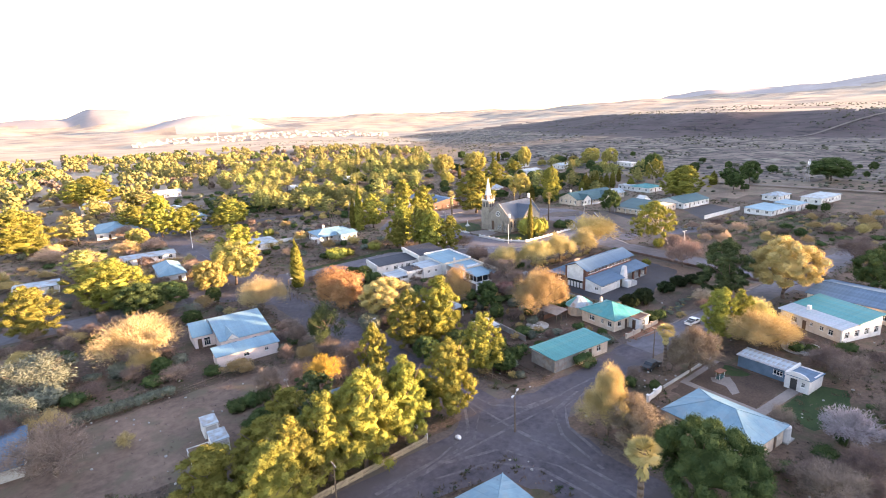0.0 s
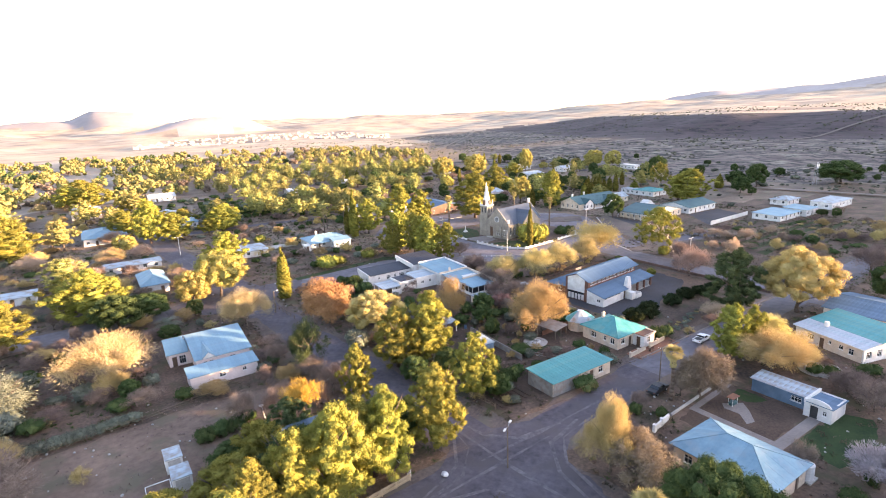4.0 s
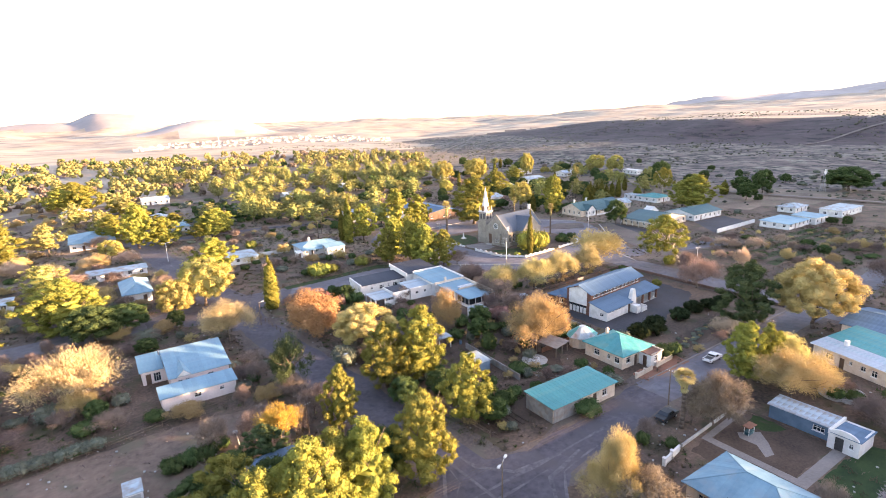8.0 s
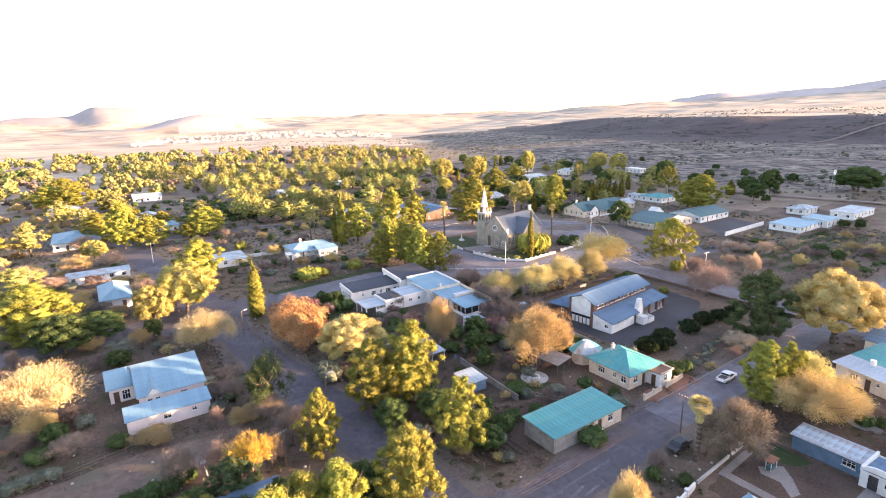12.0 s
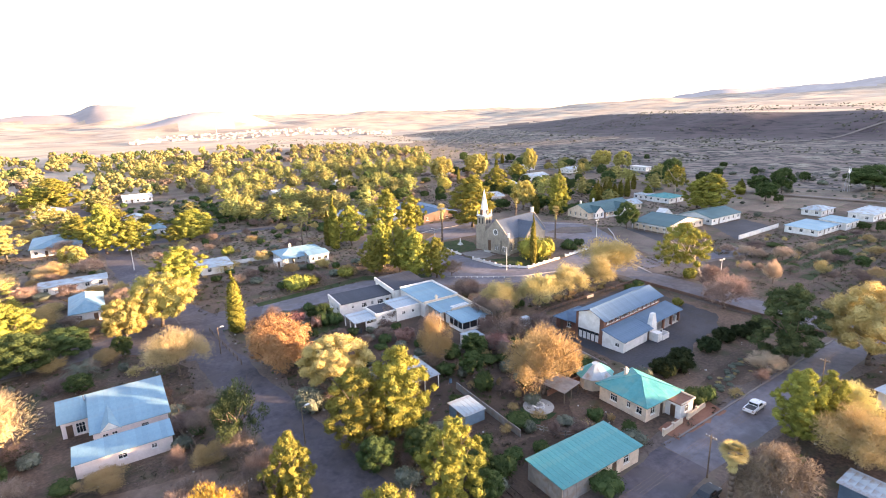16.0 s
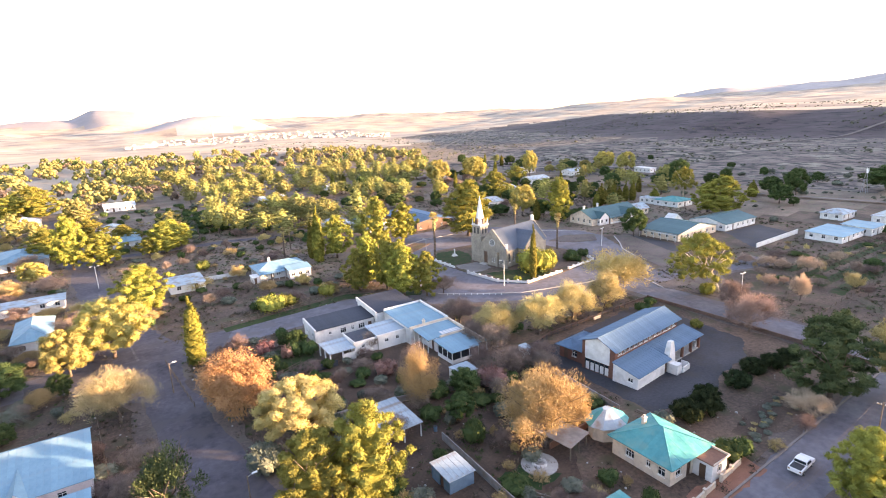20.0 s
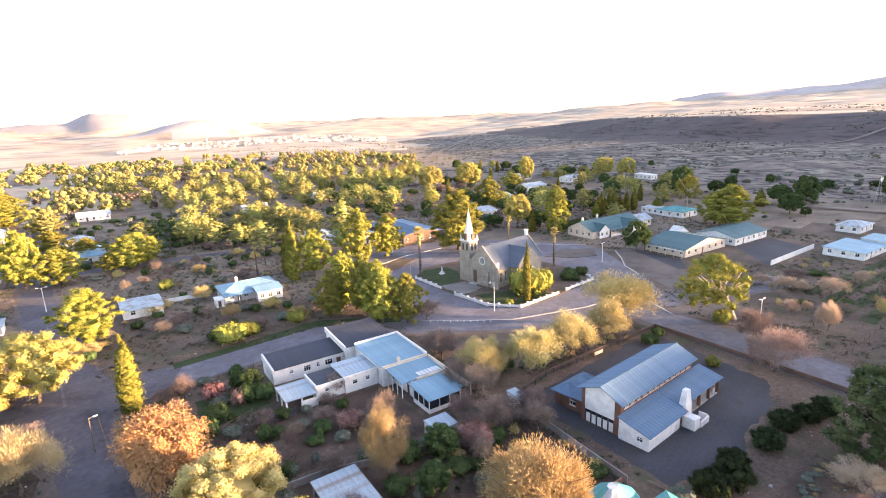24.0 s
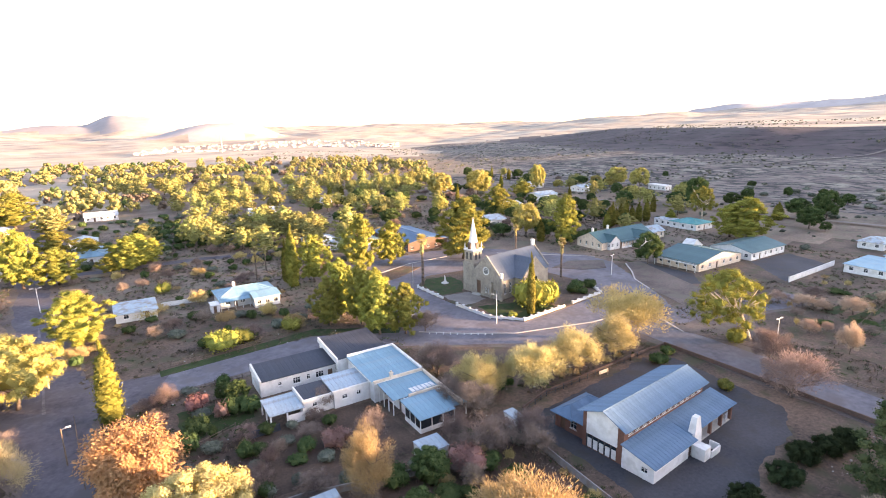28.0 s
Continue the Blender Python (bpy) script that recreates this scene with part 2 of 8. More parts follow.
# Paler pinkish copy of BARE_TWIG: sunlight put into the twig colour.
SUNLIT_TWIG = foliage("sunlit_bare_twigs", (0.34, 0.235, 0.18), (0.54, 0.39, 0.30), 0.15)
PINK_LEAF = foliage("pink_blossom", (0.20, 0.095, 0.085), (0.36, 0.19, 0.17), 0.2)
PALM_LEAF = foliage("palm_fronds", (0.27, 0.215, 0.092), (0.48, 0.39, 0.185), 0.2)
BRUSH = foliage("grey_brown_brush", (0.050, 0.045, 0.032), (0.150, 0.120, 0.085), 0.15)
BRUSH_TREE = foliage("grey_tan_brush", (0.12, 0.09, 0.07), (0.30, 0.23, 0.17), 0.15)
PALE_TWIG = foliage("pale_straw_twigs", (0.38, 0.29, 0.155), (0.60, 0.465, 0.265), 0.2)
STRAW_TWIG = foliage("greenish_straw_twigs", (0.34, 0.29, 0.135), (0.58, 0.50, 0.25), 0.2)
SCRUB_LEAF = foliage("scrub_leaves", (0.045, 0.045, 0.034), (0.17, 0.165, 0.125), 0.1)
CREAM_LEAF = foliage("cream_yellow_leaves", (0.40, 0.315, 0.125), (0.62, 0.49, 0.215), 0.12)
PALE_BLOSSOM = foliage("pale_blossom_twigs", (0.32, 0.27, 0.29), (0.58, 0.52, 0.54), 0.15)
YEW_LEAF = foliage("blackish_green_leaves", (0.016, 0.024, 0.012), (0.046, 0.058, 0.026), 0.05)
# Own deep green of two trees; behind the pine row it paints in shade.
SHADE_LEAF = foliage("deep_green_shaded_needles", (0.038, 0.056, 0.026), (0.105, 0.128, 0.058), 0.08)
# Paler than the near pine needles: distance haze put into the colour.
HAZED_PINE_LEAF = foliage("hazed_pine_needles", (0.170, 0.172, 0.064), (0.345, 0.316, 0.116), 0.06)
CYPRESS_LEAF = foliage("cypress_leaves", (0.072, 0.072, 0.018), (0.200, 0.172, 0.042), 0.06)
GREY_LEAF = foliage("grey_green_leaves", (0.10, 0.115, 0.09), (0.22, 0.235, 0.18), 0.2)


# ---- small helpers ----
def mesh_of(name, verts, faces, mat, smooth=False):
    me = bpy.data.meshes.new(name)
    me.from_pydata([tuple(v) for v in verts], [], faces)
    for m in (mat if isinstance(mat, (list, tuple)) else [mat]):
        me.materials.append(m)
    if smooth:
        me.polygons.foreach_set("use_smooth", [True] * len(me.polygons))
    me.update()
    return me


def part(name, data, parent, label="", at=None):
    """Links a mesh as one part under a thing or part."""
    ob = new(name, data)
    ob.parent = parent
    if at is not None:
        ob.matrix_basis = at
    if label:
        ob["label"] = label
    return ob


def thing(name, x, y, z, label, category, group="", kind="", turn=0.0):
    ob = new(name)
    ob.empty_display_size = 0.5
    ob.matrix_basis = pose(x, y, z, 0, 0, turn)
    return tagged(ob, label, category, group, kind)


class Soup:
    """Collects boxes and polygons into one mesh."""

    def __init__(self):
        self.v, self.f = [], []

    def poly(self, *pts):
        n = len(self.v)
        self.v += [tuple(p) for p in pts]
        self.f.append(tuple(range(n, n + len(pts))))

    def box(self, x0, y0, z0, x1, y1, z1):
        n = len(self.v)
        self.v += [(x0, y0, z0), (x1, y0, z0), (x1, y1, z0), (x0, y1, z0), (x0, y0, z1), (x1, y0, z1), (x1, y1, z1), (x0, y1, z1)]
        self.f += [tuple(n + i for i in q) for q in ((0, 3, 2, 1), (4, 5, 6, 7), (0, 1, 5, 4), (1, 2, 6, 5), (2, 3, 7, 6), (3, 0, 4, 7))]

    def prism(self, pts, thick):
        """A polygon given by its upper side, thickened downwards."""
        n, k = len(self.v), len(pts)
        self.v += [tuple(p) for p in pts] + [(p[0], p[1], p[2] - thick) for p in pts]
        self.f.append(tuple(range(n, n + k)))
        self.f.append(tuple(range(n + 2 * k - 1, n + k - 1, -1)))
        for i in range(k):
            j = (i + 1) % k
            self.f.append((n + i, n + k + i, n + k + j, n + j))

    def tube(self, a, b, r0, r1, sides=8):
        a, b = Vector(a), Vector(b)
        d = (b - a).normalized()
        s = d.cross(Vector((0, 0, 1)) if abs(d.z) < 0.95 else Vector((1, 0, 0))).normalized()
        u = d.cross(s)
        n = len(self.v)
        for c, r in ((a, r0), (b, r1)):
            for i in range(sides):
                w = 2 * math.pi * i / sides
                self.v.append(tuple(c + (s * math.cos(w) + u * math.sin(w)) * r))
        for i in range(sides):
            j = (i + 1) % sides
            self.f.append((n + i, n + sides + i, n + sides + j, n + j))
        self.f.append(tuple(n + i for i in range(sides)))
        self.f.append(tuple(n + sides + i for i in reversed(range(sides))))

    def mesh(self, name, mat, smooth=False):
        return mesh_of(name, self.v, self.f, mat, smooth)


def box_mesh(name, x0, y0, z0, x1, y1, z1, mat):
    s = Soup()
    s.box(x0, y0, z0, x1, y1, z1)
    return s.mesh(name, mat)


# ---- ground: one sheet to the horizon ----
def smooth01(v):
    v = min(1.0, max(0.0, v))
    return v * v * (3 - 2 * v)


def foot_x(y):
    """Where the escarpment east of the town begins."""
    if y < 420:
        return 520 + (420 - y) * 0.33 if y > -300 else 758 + (-300 - y) * -0.5
    return 520 + (y - 420) * 0.38 + max(0.0, y - 900) ** 2 * 0.0005


def hills(x, y):
    """Flat-topped hill to the north, a low dark one before it, and the mesa to the east."""
    z = 0.0
    z += 66 * smooth01(1.5 * (1 - math.hypot((x - 185) / (250 if x < 185 else 330), (y - 3950) / 420))) + 52 * smooth01(1.3 * (1 - math.hypot((x + 30) / 640, (y - 4100) / 400)))
    z += 60 * smooth01(1.3 * (1 - math.hypot((x - 480) / (380 if x < 480 else 240), (y - 2360) / 190)))
    # mesa: a blunt western end, then a long rise to the south-east
    u, v = (x - 3295) * 0.45 - (y - 2146) * 0.89, (x - 3295) * 0.89 + (y - 2146) * 0.45
    z += (25 * smooth01((u + 165) / 150) + max(0.0, u) * 0.002) * smooth01((v + 220) / 300)
    return z


def ground_z(x, y):
    r = math.hypot(x - 50, y - 60)
    z = 0.0
    n1 = noise.noise((x * 0.0032, y * 0.0032, 1.7))
    n2 = noise.noise((x * 0.011, y * 0.011, 6.2))
    # escarpment and the plateau behind it
    s = (x - foot_x(y)) * 0.94 + 60 * n1 + 22 * n2
    if s > -200:
        steep = 27 * (0.25 + 0.75 * smooth01((1100 - y) / 450)) - 6 * smooth01((300 - y) / 250)
        z += 9 * smooth01((s + 200) / 250) + steep * smooth01((s - 40) / 190) + max(0.0, s - 230) * 0.028
    # unseen ridge behind the walk, to the south-east, crest shaped to place shade
    along, across = x * 0.788 - y * 0.616, x * 0.616 + y * 0.788
    q = (along - 430 + 30 * n1) / 220
    if q > 0:
        # bumps and dips set the shade height on hall, church and fence
        shade_crest = 59.2 + 6.0 * smooth01((-11.5 - across) / 4) + 0.35 * min(30.0, max(0.0, -15 - across)) - 2.7 * smooth01((across - 13) / 16)
        shade_crest += 5.5 * smooth01((across - 62) / 8) * smooth01((91 - across) / 7) - 3.5 * smooth01((across - 98) / 8) * smooth01((172 - across) / 10) + 5.0 * smooth01((across - 185) / 20) + 2 * n2
        shade_crest -= 2.6 * smooth01((across + 11.5) / 3) * smooth01((13 - across) / 6) - 1.8 * smooth01((across + 7) / 2) * smooth01((3 - across) / 3) + 4.2 * smooth01((across - 25) / 5) * smooth01((60 - across) / 6)
        shade_crest += 17.0 * smooth01((across - 139.5) / 4) * smooth01((165 - across) / 4)
        z = max(z, shade_crest * smooth01(q) * smooth01((0.18 * x - y) / 120))
    # far rolling hills
    far = smooth01((r - 1300) / 3200)
    z += far * (52 + 55 * noise.noise((x * 0.0011, y * 0.0011, 3.1)) + 25 * noise.noise((x * 0.003, y * 0.003, 9.1)))
    if r > 900:
        z += smooth01((r - 900) / 700) * (8 * noise.noise((x * 0.0045, y * 0.0045, 12.0)) + 3.5 * noise.noise((x * 0.012, y * 0.012, 15.0)))
    # flat-topped hill to the north and the mesa to the east
    z += hills(x, y)
    if 260 < r:
        z += smooth01((r - 260) / 400) * 1.6 * n2
    return max(z, 0.0) if r < 400 else z


def build_ground():
    verts, faces, mats = [], [], []
    rings = [0.0]
    step = 12.0
    while rings[-1] < 4750:
        rings.append(rings[-1] + step)
        step *= 1.028
    turns = [-10 + 0.4 * k for k in range(240)] + [86 + 4 * k for k in range(6)] + [110 + 0.5 * k for k in range(64)] + [142 + 4 * k for k in range(52)]
    seg = len(turns)
    verts.append((50.0, 60.0, 0.0))
    for r in rings[1:]:
        for k in range(seg):
            w = radians(turns[k])
            x, y = 50 + r * math.sin(w), 60 + r * math.cos(w)
            verts.append((x, y, ground_z(x, y)))
    for k in range(seg):
        faces.append((0, 1 + (k + 1) % seg, 1 + k))
        mats.append(0)
    for i in range(len(rings) - 2):
        for k in range(seg):
            a0 = 1 + i * seg + k
            b0 = 1 + i * seg + (k + 1) % seg
            c0, d0 = b0 + seg, a0 + seg
            faces.append((a0, b0, c0, d0))
            x = sum(verts[v][0] for v in (a0, b0, c0, d0)) / 4
            y = sum(verts[v][1] for v in (a0, b0, c0, d0)) / 4
            s = x - foot_x(y) + 60 * noise.noise((x * 0.0032, y * 0.0032, 1.7)) + 22 * noise.noise((x * 0.011, y * 0.011, 6.2))
            wob = 30 * noise.noise((x * 0.02, y * 0.02, 2.2))
            town = (x - 120) * 0.8 + 0 * y
            r = math.hypot(x - 50, y - 60)
            if r > 1500 and hills(x, y) > 7 + 5 * noise.noise((x * 0.01, y * 0.01, 5.0)):
                mats.append(5 if y > 3300 and x < 900 else 3)
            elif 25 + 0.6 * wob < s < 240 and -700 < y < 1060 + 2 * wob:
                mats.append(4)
            elif (x > 165 + 2 * wob and y < 420 and -260 < s < 240) or -180 + wob < s < 240 + 0.4 * wob and -700 < y < 1060 + 2 * wob:
                mats.append(1)
            elif r < 330 + wob or (y < 780 + wob and x > 20 + wob and s < 0):
                mats.append(6 if y + 0.25 * x > 150 + 0.5 * wob or x < -70 + 0.4 * wob else 0)
            else:
                mats.append(2)
    me = mesh_of("ground", verts, faces, [EARTH, SCRUB, VELD, HILL, ESCARP, HAZE_HILL, HAZED_FALLOW], True)
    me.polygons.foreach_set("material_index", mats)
    return tagged(new("ground", me), "brown earth, scrub slope and dry grass plain", "ground", kind="structure")


build_ground()


def strip(name, pts, width, z, mat, label, category="road", wander=0.6):
    """A flat ribbon along a line of points, with an uneven edge."""
    s = Soup()
    line = []
    for (xa, ya), (xb, yb) in zip(pts, pts[1:]):
        k = max(1, int(math.hypot(xb - xa, yb - ya) / 2.5))
        line += [(xa + (xb - xa) * i / k, ya + (yb - ya) * i / k) for i in range(k)]
    line.append(pts[-1])
    n = len(line)
    for i in range(n):
        d = (Vector(line[min(i + 2, n - 1)]) - Vector(line[max(i - 2, 0)])).normalized()
        for sg in (1, -1):
            w = width / 2 + wander * (noise.noise((i * 0.31, sg * 7.7, z * 900)) + 0.6 * noise.noise((i * 0.9, sg * 3.1, z * 500)))
            s.v.append((line[i][0] - d.y * w * sg, line[i][1] + d.x * w * sg, z))
    s.f = [(2 * i, 2 * i + 1, 2 * i + 3, 2 * i + 2) for i in range(n - 1)]
    return tagged(new(name, s.mesh(name, mat)), label, category, kind="structure")


def ragged(pts, by=0.7):
    """The outline with its edges broken up, as trodden earth and worn tar have them."""
    out = []
    for (xa, ya), (xb, yb) in zip(pts, pts[1:] + pts[:1]):
        n = max(1, int(math.hypot(xb - xa, yb - ya) / 0.9))
        for k in range(n):
            x, y = xa + (xb - xa) * k / n, ya + (yb - ya) * k / n
            out.append((x + by * noise.noise((x * 0.5, y * 0.5, 3.0)) + 0.5 * by * noise.noise((x * 1.7, y * 1.7, 9.0)),
                        y + by * noise.noise((x * 0.5, y * 0.5, 23.0)) + 0.5 * by * noise.noise((x * 1.7, y * 1.7, 29.0))))
    return out


def slab(name, pts, z, mat, label, category="pavement", thick=0.0):
    s = Soup()
    if not thick:
        pts = ragged(pts)
    if thick:
        s.prism([(x, y, z) for x, y in pts], thick)
    else:
        s.poly(*[(x, y, z) for x, y in pts])
    return tagged(new(name, s.mesh(name, mat)), label, category, kind="structure")


VERGE = material("gravel_verge", (0.070, 0.052, 0.046), (0.185, 0.138, 0.115), 1.8, 0.95, 0.4, 0.10, (0.13, 0.11, 0.085), world_space=True)
LINES = {
    "west": [(5, -40), (1.5, 0), (-1.6, 30), (-4.6, 56), (-7.6, 82), (-10.2, 108), (-14, 138), (-18, 177), (-23.5, 258), (-40, 460), (-67, 750)],
    "south": [(-60, -3), (0, 2), (40, 6.5), (95, 8.0), (160, 9)],
    "north": [(-80, 101), (0, 104), (40, 107), (62, 96), (80, 84), (104, 76), (160, 60)],
    "cross": [(-24, 217), (0, 213), (30, 213), (66, 203)],
    "east": [(108, 90), (108.5, 50), (107, 20), (106, -40)],
}
strip("verge", LINES["west"], 13.0, 0.005, VERGE, "dusty grey-brown road verge", "verge", 1.6)
strip("verge", LINES["south"], 11.0, 0.007, VERGE, "dusty grey-brown road verge", "verge", 1.8)
strip("verge", LINES["north"], 12.5, 0.009, VERGE, "dusty grey-brown road verge", "verge", 1.2)
strip("verge", LINES["east"], 14.0, 0.011, VERGE, "dusty grey-brown road verge", "verge", 1.0)
strip("road", LINES["cross"], 5.0, 0.016, ROAD, "narrow grey side street", wander=0.5)
strip("road", LINES["west"], 8.6, 0.014, ROAD, "grey gravel street between the gardens", wander=0.9)
strip("road", LINES["south"][:3], 7.2, 0.018, ROAD, "grey gravel street with wheel tracks", wander=0.9)
strip("road", LINES["south"][2:], 7.4, 0.020, STREET, "pale dusty grey street beside the hall ground", wander=0.9)
strip("road", LINES["north"], 9.0, 0.022, STREET, "grey street leading to the church square", wander=0.5)
strip("road", LINES["east"], 10.0, 0.026, STREET, "wide grey street beside the hall yard", wander=0.5)
slab("road", [(58, 92), (72, 84), (100, 74), (124, 74), (136, 92), (150, 118), (150, 130), (128, 160), (108, 170), (70, 168), (56, 150), (68, 132)], 0.030, STREET, "wide grey street round the church", "road")
slab("road", [(-17, 92), (-12.6, 84), (-4.4, 84), (-3.2, 97), (6, 100.5), (10, 110), (-3, 111), (-7, 126), (-18, 122), (-18.5, 110), (-30, 107), (-30, 99)], 0.024, ROAD, "worn gravel crossing by the cypress", "road")
slab("road", [(-9, 4.4), (-3, 9.5), (0.2, 12), (4.2, 9.0), (13, 6.2), (13, 0.6), (7.6, -4), (6.6, -14), (5.6, -24), (-4.6, -24), (-6.0, -12), (-9, -6.4), (-20, -4.4), (-20, -0.6)], 0.020, ROAD, "worn gravel crossing of the two streets", "road")

KERB = material("pale_kerb_concrete", (0.30, 0.275, 0.26), (0.44, 0.405, 0.38), 3.0, 0.9, 0.2, 0.2, world_space=True)
FIELD = material("swept_red_earth", (0.100, 0.065, 0.049), (0.235, 0.155, 0.114), 0.8, 0.95, 0.5, 0.09, (0.13, 0.105, 0.07), world_space=True, detail=9)
slab("field", [(-66, 20), (-40, 19), (-30, 23), (-17, 27), (-15.5, 44), (-30, 46.5), (-50, 44.5), (-66, 42)], 0.004, FIELD, "bare reddish field of trodden earth", "field")
RUT = material("pale_wheel_ruts", (0.072, 0.064, 0.071), (0.182, 0.161, 0.170), 1.4, 0.95, 0.3, 0.3, world_space=True)
for k, line_ in enumerate(([(-58, -4.2), (-30, -1.6), (-12, 0.6), (-2, 1.2), (10, 2.0)], [(-2, 3.4), (12, 3.6), (26, 4.4)], [(3.4, -30), (2.0, -12), (0.2, 4), (-0.6, 18)], [(-10.6, 104), (-12.2, 126), (-16, 165)], [(-24, 0.2), (-13, 1.6), (-5.5, 4.6), (-1.9, 10.4), (-1.2, 20)],
                           [(-16, 0.4), (-6, 2.4), (-1.6, 7), (-0.2, 16)], [(14, 3.4), (6, 4.4), (2.4, 8.4), (1.2, 17)], [(3.6, -14), (5, -5), (9, 0.6), (17, 2.6)], [(-1.6, -18), (-3.0, -9), (-7.4, -3.6), (-16, -1.8)], [(0.4, -20), (-0.6, -10), (-4.6, -2.0), (-13, 0.2)], [(5.8, -12), (7.4, -4.0), (11.5, 0.4), (20, 1.8)])):
    strip("wheel_track", line_, 0.5, 0.034 + 0.002 * k, RUT, "pale dusty wheel track on the gravel street", "wheel track", wander=0.28)


# ---- buildings ----
def opening_boxes(s, side, c, thick, a0, a1, h, holes):
    """A wall panel with real openings, one connected skin. side 'x': runs along x with its outer face at y = c."""
    us = sorted({a0, a1, *[p for p, *_ in holes], *[q[0] + q[1] for q in holes]})
    zs = sorted({0.0, h, *[q[2] for q in holes], *[q[3] for q in holes]})
    zs = [z for z in zs if 0 <= z <= h]
    solid = {}
    for i in range(len(us) - 1):
        for k in range(len(zs) - 1):
            um, zm = (us[i] + us[i + 1]) / 2, (zs[k] + zs[k + 1]) / 2
            solid[i, k] = not any(p < um < p + w and s0 < zm < s1 for p, w, s0, s1, _ in holes)
    index = {}

    def vert(i, k, d):
        if (i, k, d) not in index:
            o = c + thick * d
            index[i, k, d] = len(s.v)
            s.v.append((us[i], o, zs[k]) if side == 'x' else (o, us[i], zs[k]))
        return index[i, k, d]

    for (i, k), full in solid.items():
        if not full:
            continue
        for d in (0, 1):
            s.f.append((vert(i, k, d), vert(i + 1, k, d), vert(i + 1, k + 1, d), vert(i, k + 1, d)))
        for di, dk, p, q in ((-1, 0, (i, k), (i, k + 1)), (1, 0, (i + 1, k), (i + 1, k + 1)), (0, -1, (i, k), (i + 1, k)), (0, 1, (i, k + 1), (i + 1, k + 1))):
            if not solid.get((i + di, k + dk), False):
                s.f.append((vert(*p, 0), vert(*q, 0), vert(*q, 1), vert(*p, 1)))


WINDOW_CACHE = {}


def window_meshes(w, h):
    key = (round(w, 2), round(h, 2))
    if key not in WINDOW_CACHE:
        s = Soup()
        b = 0.07
        n = 2 if w < 1.3 else 3
        cut = [b + (w - 2 * b + 0.05) * k / n for k in range(n)]
        pw = (w - 2 * b + 0.05) / n - 0.05
        opening_boxes(s, 'x', 0.0, 0.08, 0.0, w, h, [(c0, pw, z0, z1, 'p') for c0 in cut for z0, z1 in ((b, h * 0.62), (h * 0.62 + 0.05, h - b))])
        sill = Soup()
        sill.box(-0.08, -0.16, -0.07, w + 0.08, 0.05, -0.005)
        pane = box_mesh("pane", b, 0.035, b, w - b, 0.045, h - b, GLASS)
        WINDOW_CACHE[key] = (s.mesh("window", FRAMEM), pane, sill.mesh("sill", FRAMEM))
    return WINDOW_CACHE[key]


DOOR_CACHE = {}


def door_mesh(w, h, mat):
    key = (round(w, 2), round(h, 2), mat.name)
    if key not in DOOR_CACHE:
        s = Soup()
        s.box(0, 0.03, 0, w, 0.08, h)
        for x0, x1 in ((0.1, w / 2 - 0.05), (w / 2 + 0.05, w - 0.1)):
            s.box(x0, 0.01, 0.15, x1, 0.03, h * 0.45)
            s.box(x0, 0.01, h * 0.52, x1, 0.03, h - 0.15)
        DOOR_CACHE[key] = s.mesh("door", mat)
    return DOOR_CACHE[key]


def walls(b, x0, y0, x1, y1, h, mat, S=(), N=(), W=(), E=(), t=0.24, doormat=None):
    """Four walls with openings: (start, width, sill, top, 'w' or 'd') measured along the wall from its lower coordinate."""
    for side, c, th, a0, a1, holes in (('x', y0, t, x0, x1, S), ('x', y1, -t, x0, x1, N), ('y', x0, t, y0 + t, y1 - t, W), ('y', x1, -t, y0 + t, y1 - t, E)):
        base = x0 if side == 'x' else y0
        holes = [(base + p, w, s0, s1, k) for p, w, s0, s1, k in holes]
        s = Soup()
        opening_boxes(s, side, c, th, a0, a1, h, holes)
        part("wall", s.mesh("wall", mat), b)
        for p, w, s0, s1, k in holes:
            if side == 'x':
                at = pose(p, c + 0.10, s0) if th > 0 else pose(p + w, c - 0.10, s0, 0, 0, 180)
            else:
                at = pose(c + 0.10, p + w, s0, 0, 0, -90) if th > 0 else pose(c - 0.10, p, s0, 0, 0, 90)
            if k == 'w':
                f, pn, sl = window_meshes(w, s1 - s0)
                wo = part("window", f, b, at=at)
                part("pane", pn, wo)
                part("sill", sl, wo)
            else:
                part("door", door_mesh(w, s1 - s0, doormat or DOORM), b, at=at)


def slope(b, e0, e1, r1, r0, mat, sheets=True, width=0.82, name="roof", mat2=None):
    """One rectangular roof slope from its eave e0-e1 to its ridge r0-r1, laid with overlapping sheets."""
    e0, e1, r0, r1 = Vector(e0), Vector(e1), Vector(r0), Vector(r1)
    nrm = (e1 - e0).cross(r0 - e0).normalized()
    if nrm.z < 0:
        nrm = -nrm
    s = Soup()
    quad = [e0, e1, r1, r0] if (e1 - e0).cross(r0 - e0).z > 0 else [r0, r1, e1, e0]
    s.prism([tuple(p) for p in quad], 0.09)
    roof = part(name, s.mesh(name, mat), b)
    if not sheets:
        return roof
    n = max(2, round((e1 - e0).length / width))
    a, up = (e1 - e0) / n, (r0 - e0)
    q = Soup()
    lift, rib = nrm * 0.018, nrm * 0.030
    d = up.normalized() * 0.03
    q.prism([tuple(p) for p in (lift - d, a * 0.985 + lift - d, a * 0.985 + up + lift, up + lift)] if a.cross(up).z > 0 else
            [tuple(p) for p in (up + lift, a * 0.985 + up + lift, a * 0.985 + lift - d, lift - d)], 0.012)
    for k in (0.0,):
        w0, w1 = a * k, a * (k + 0.06)
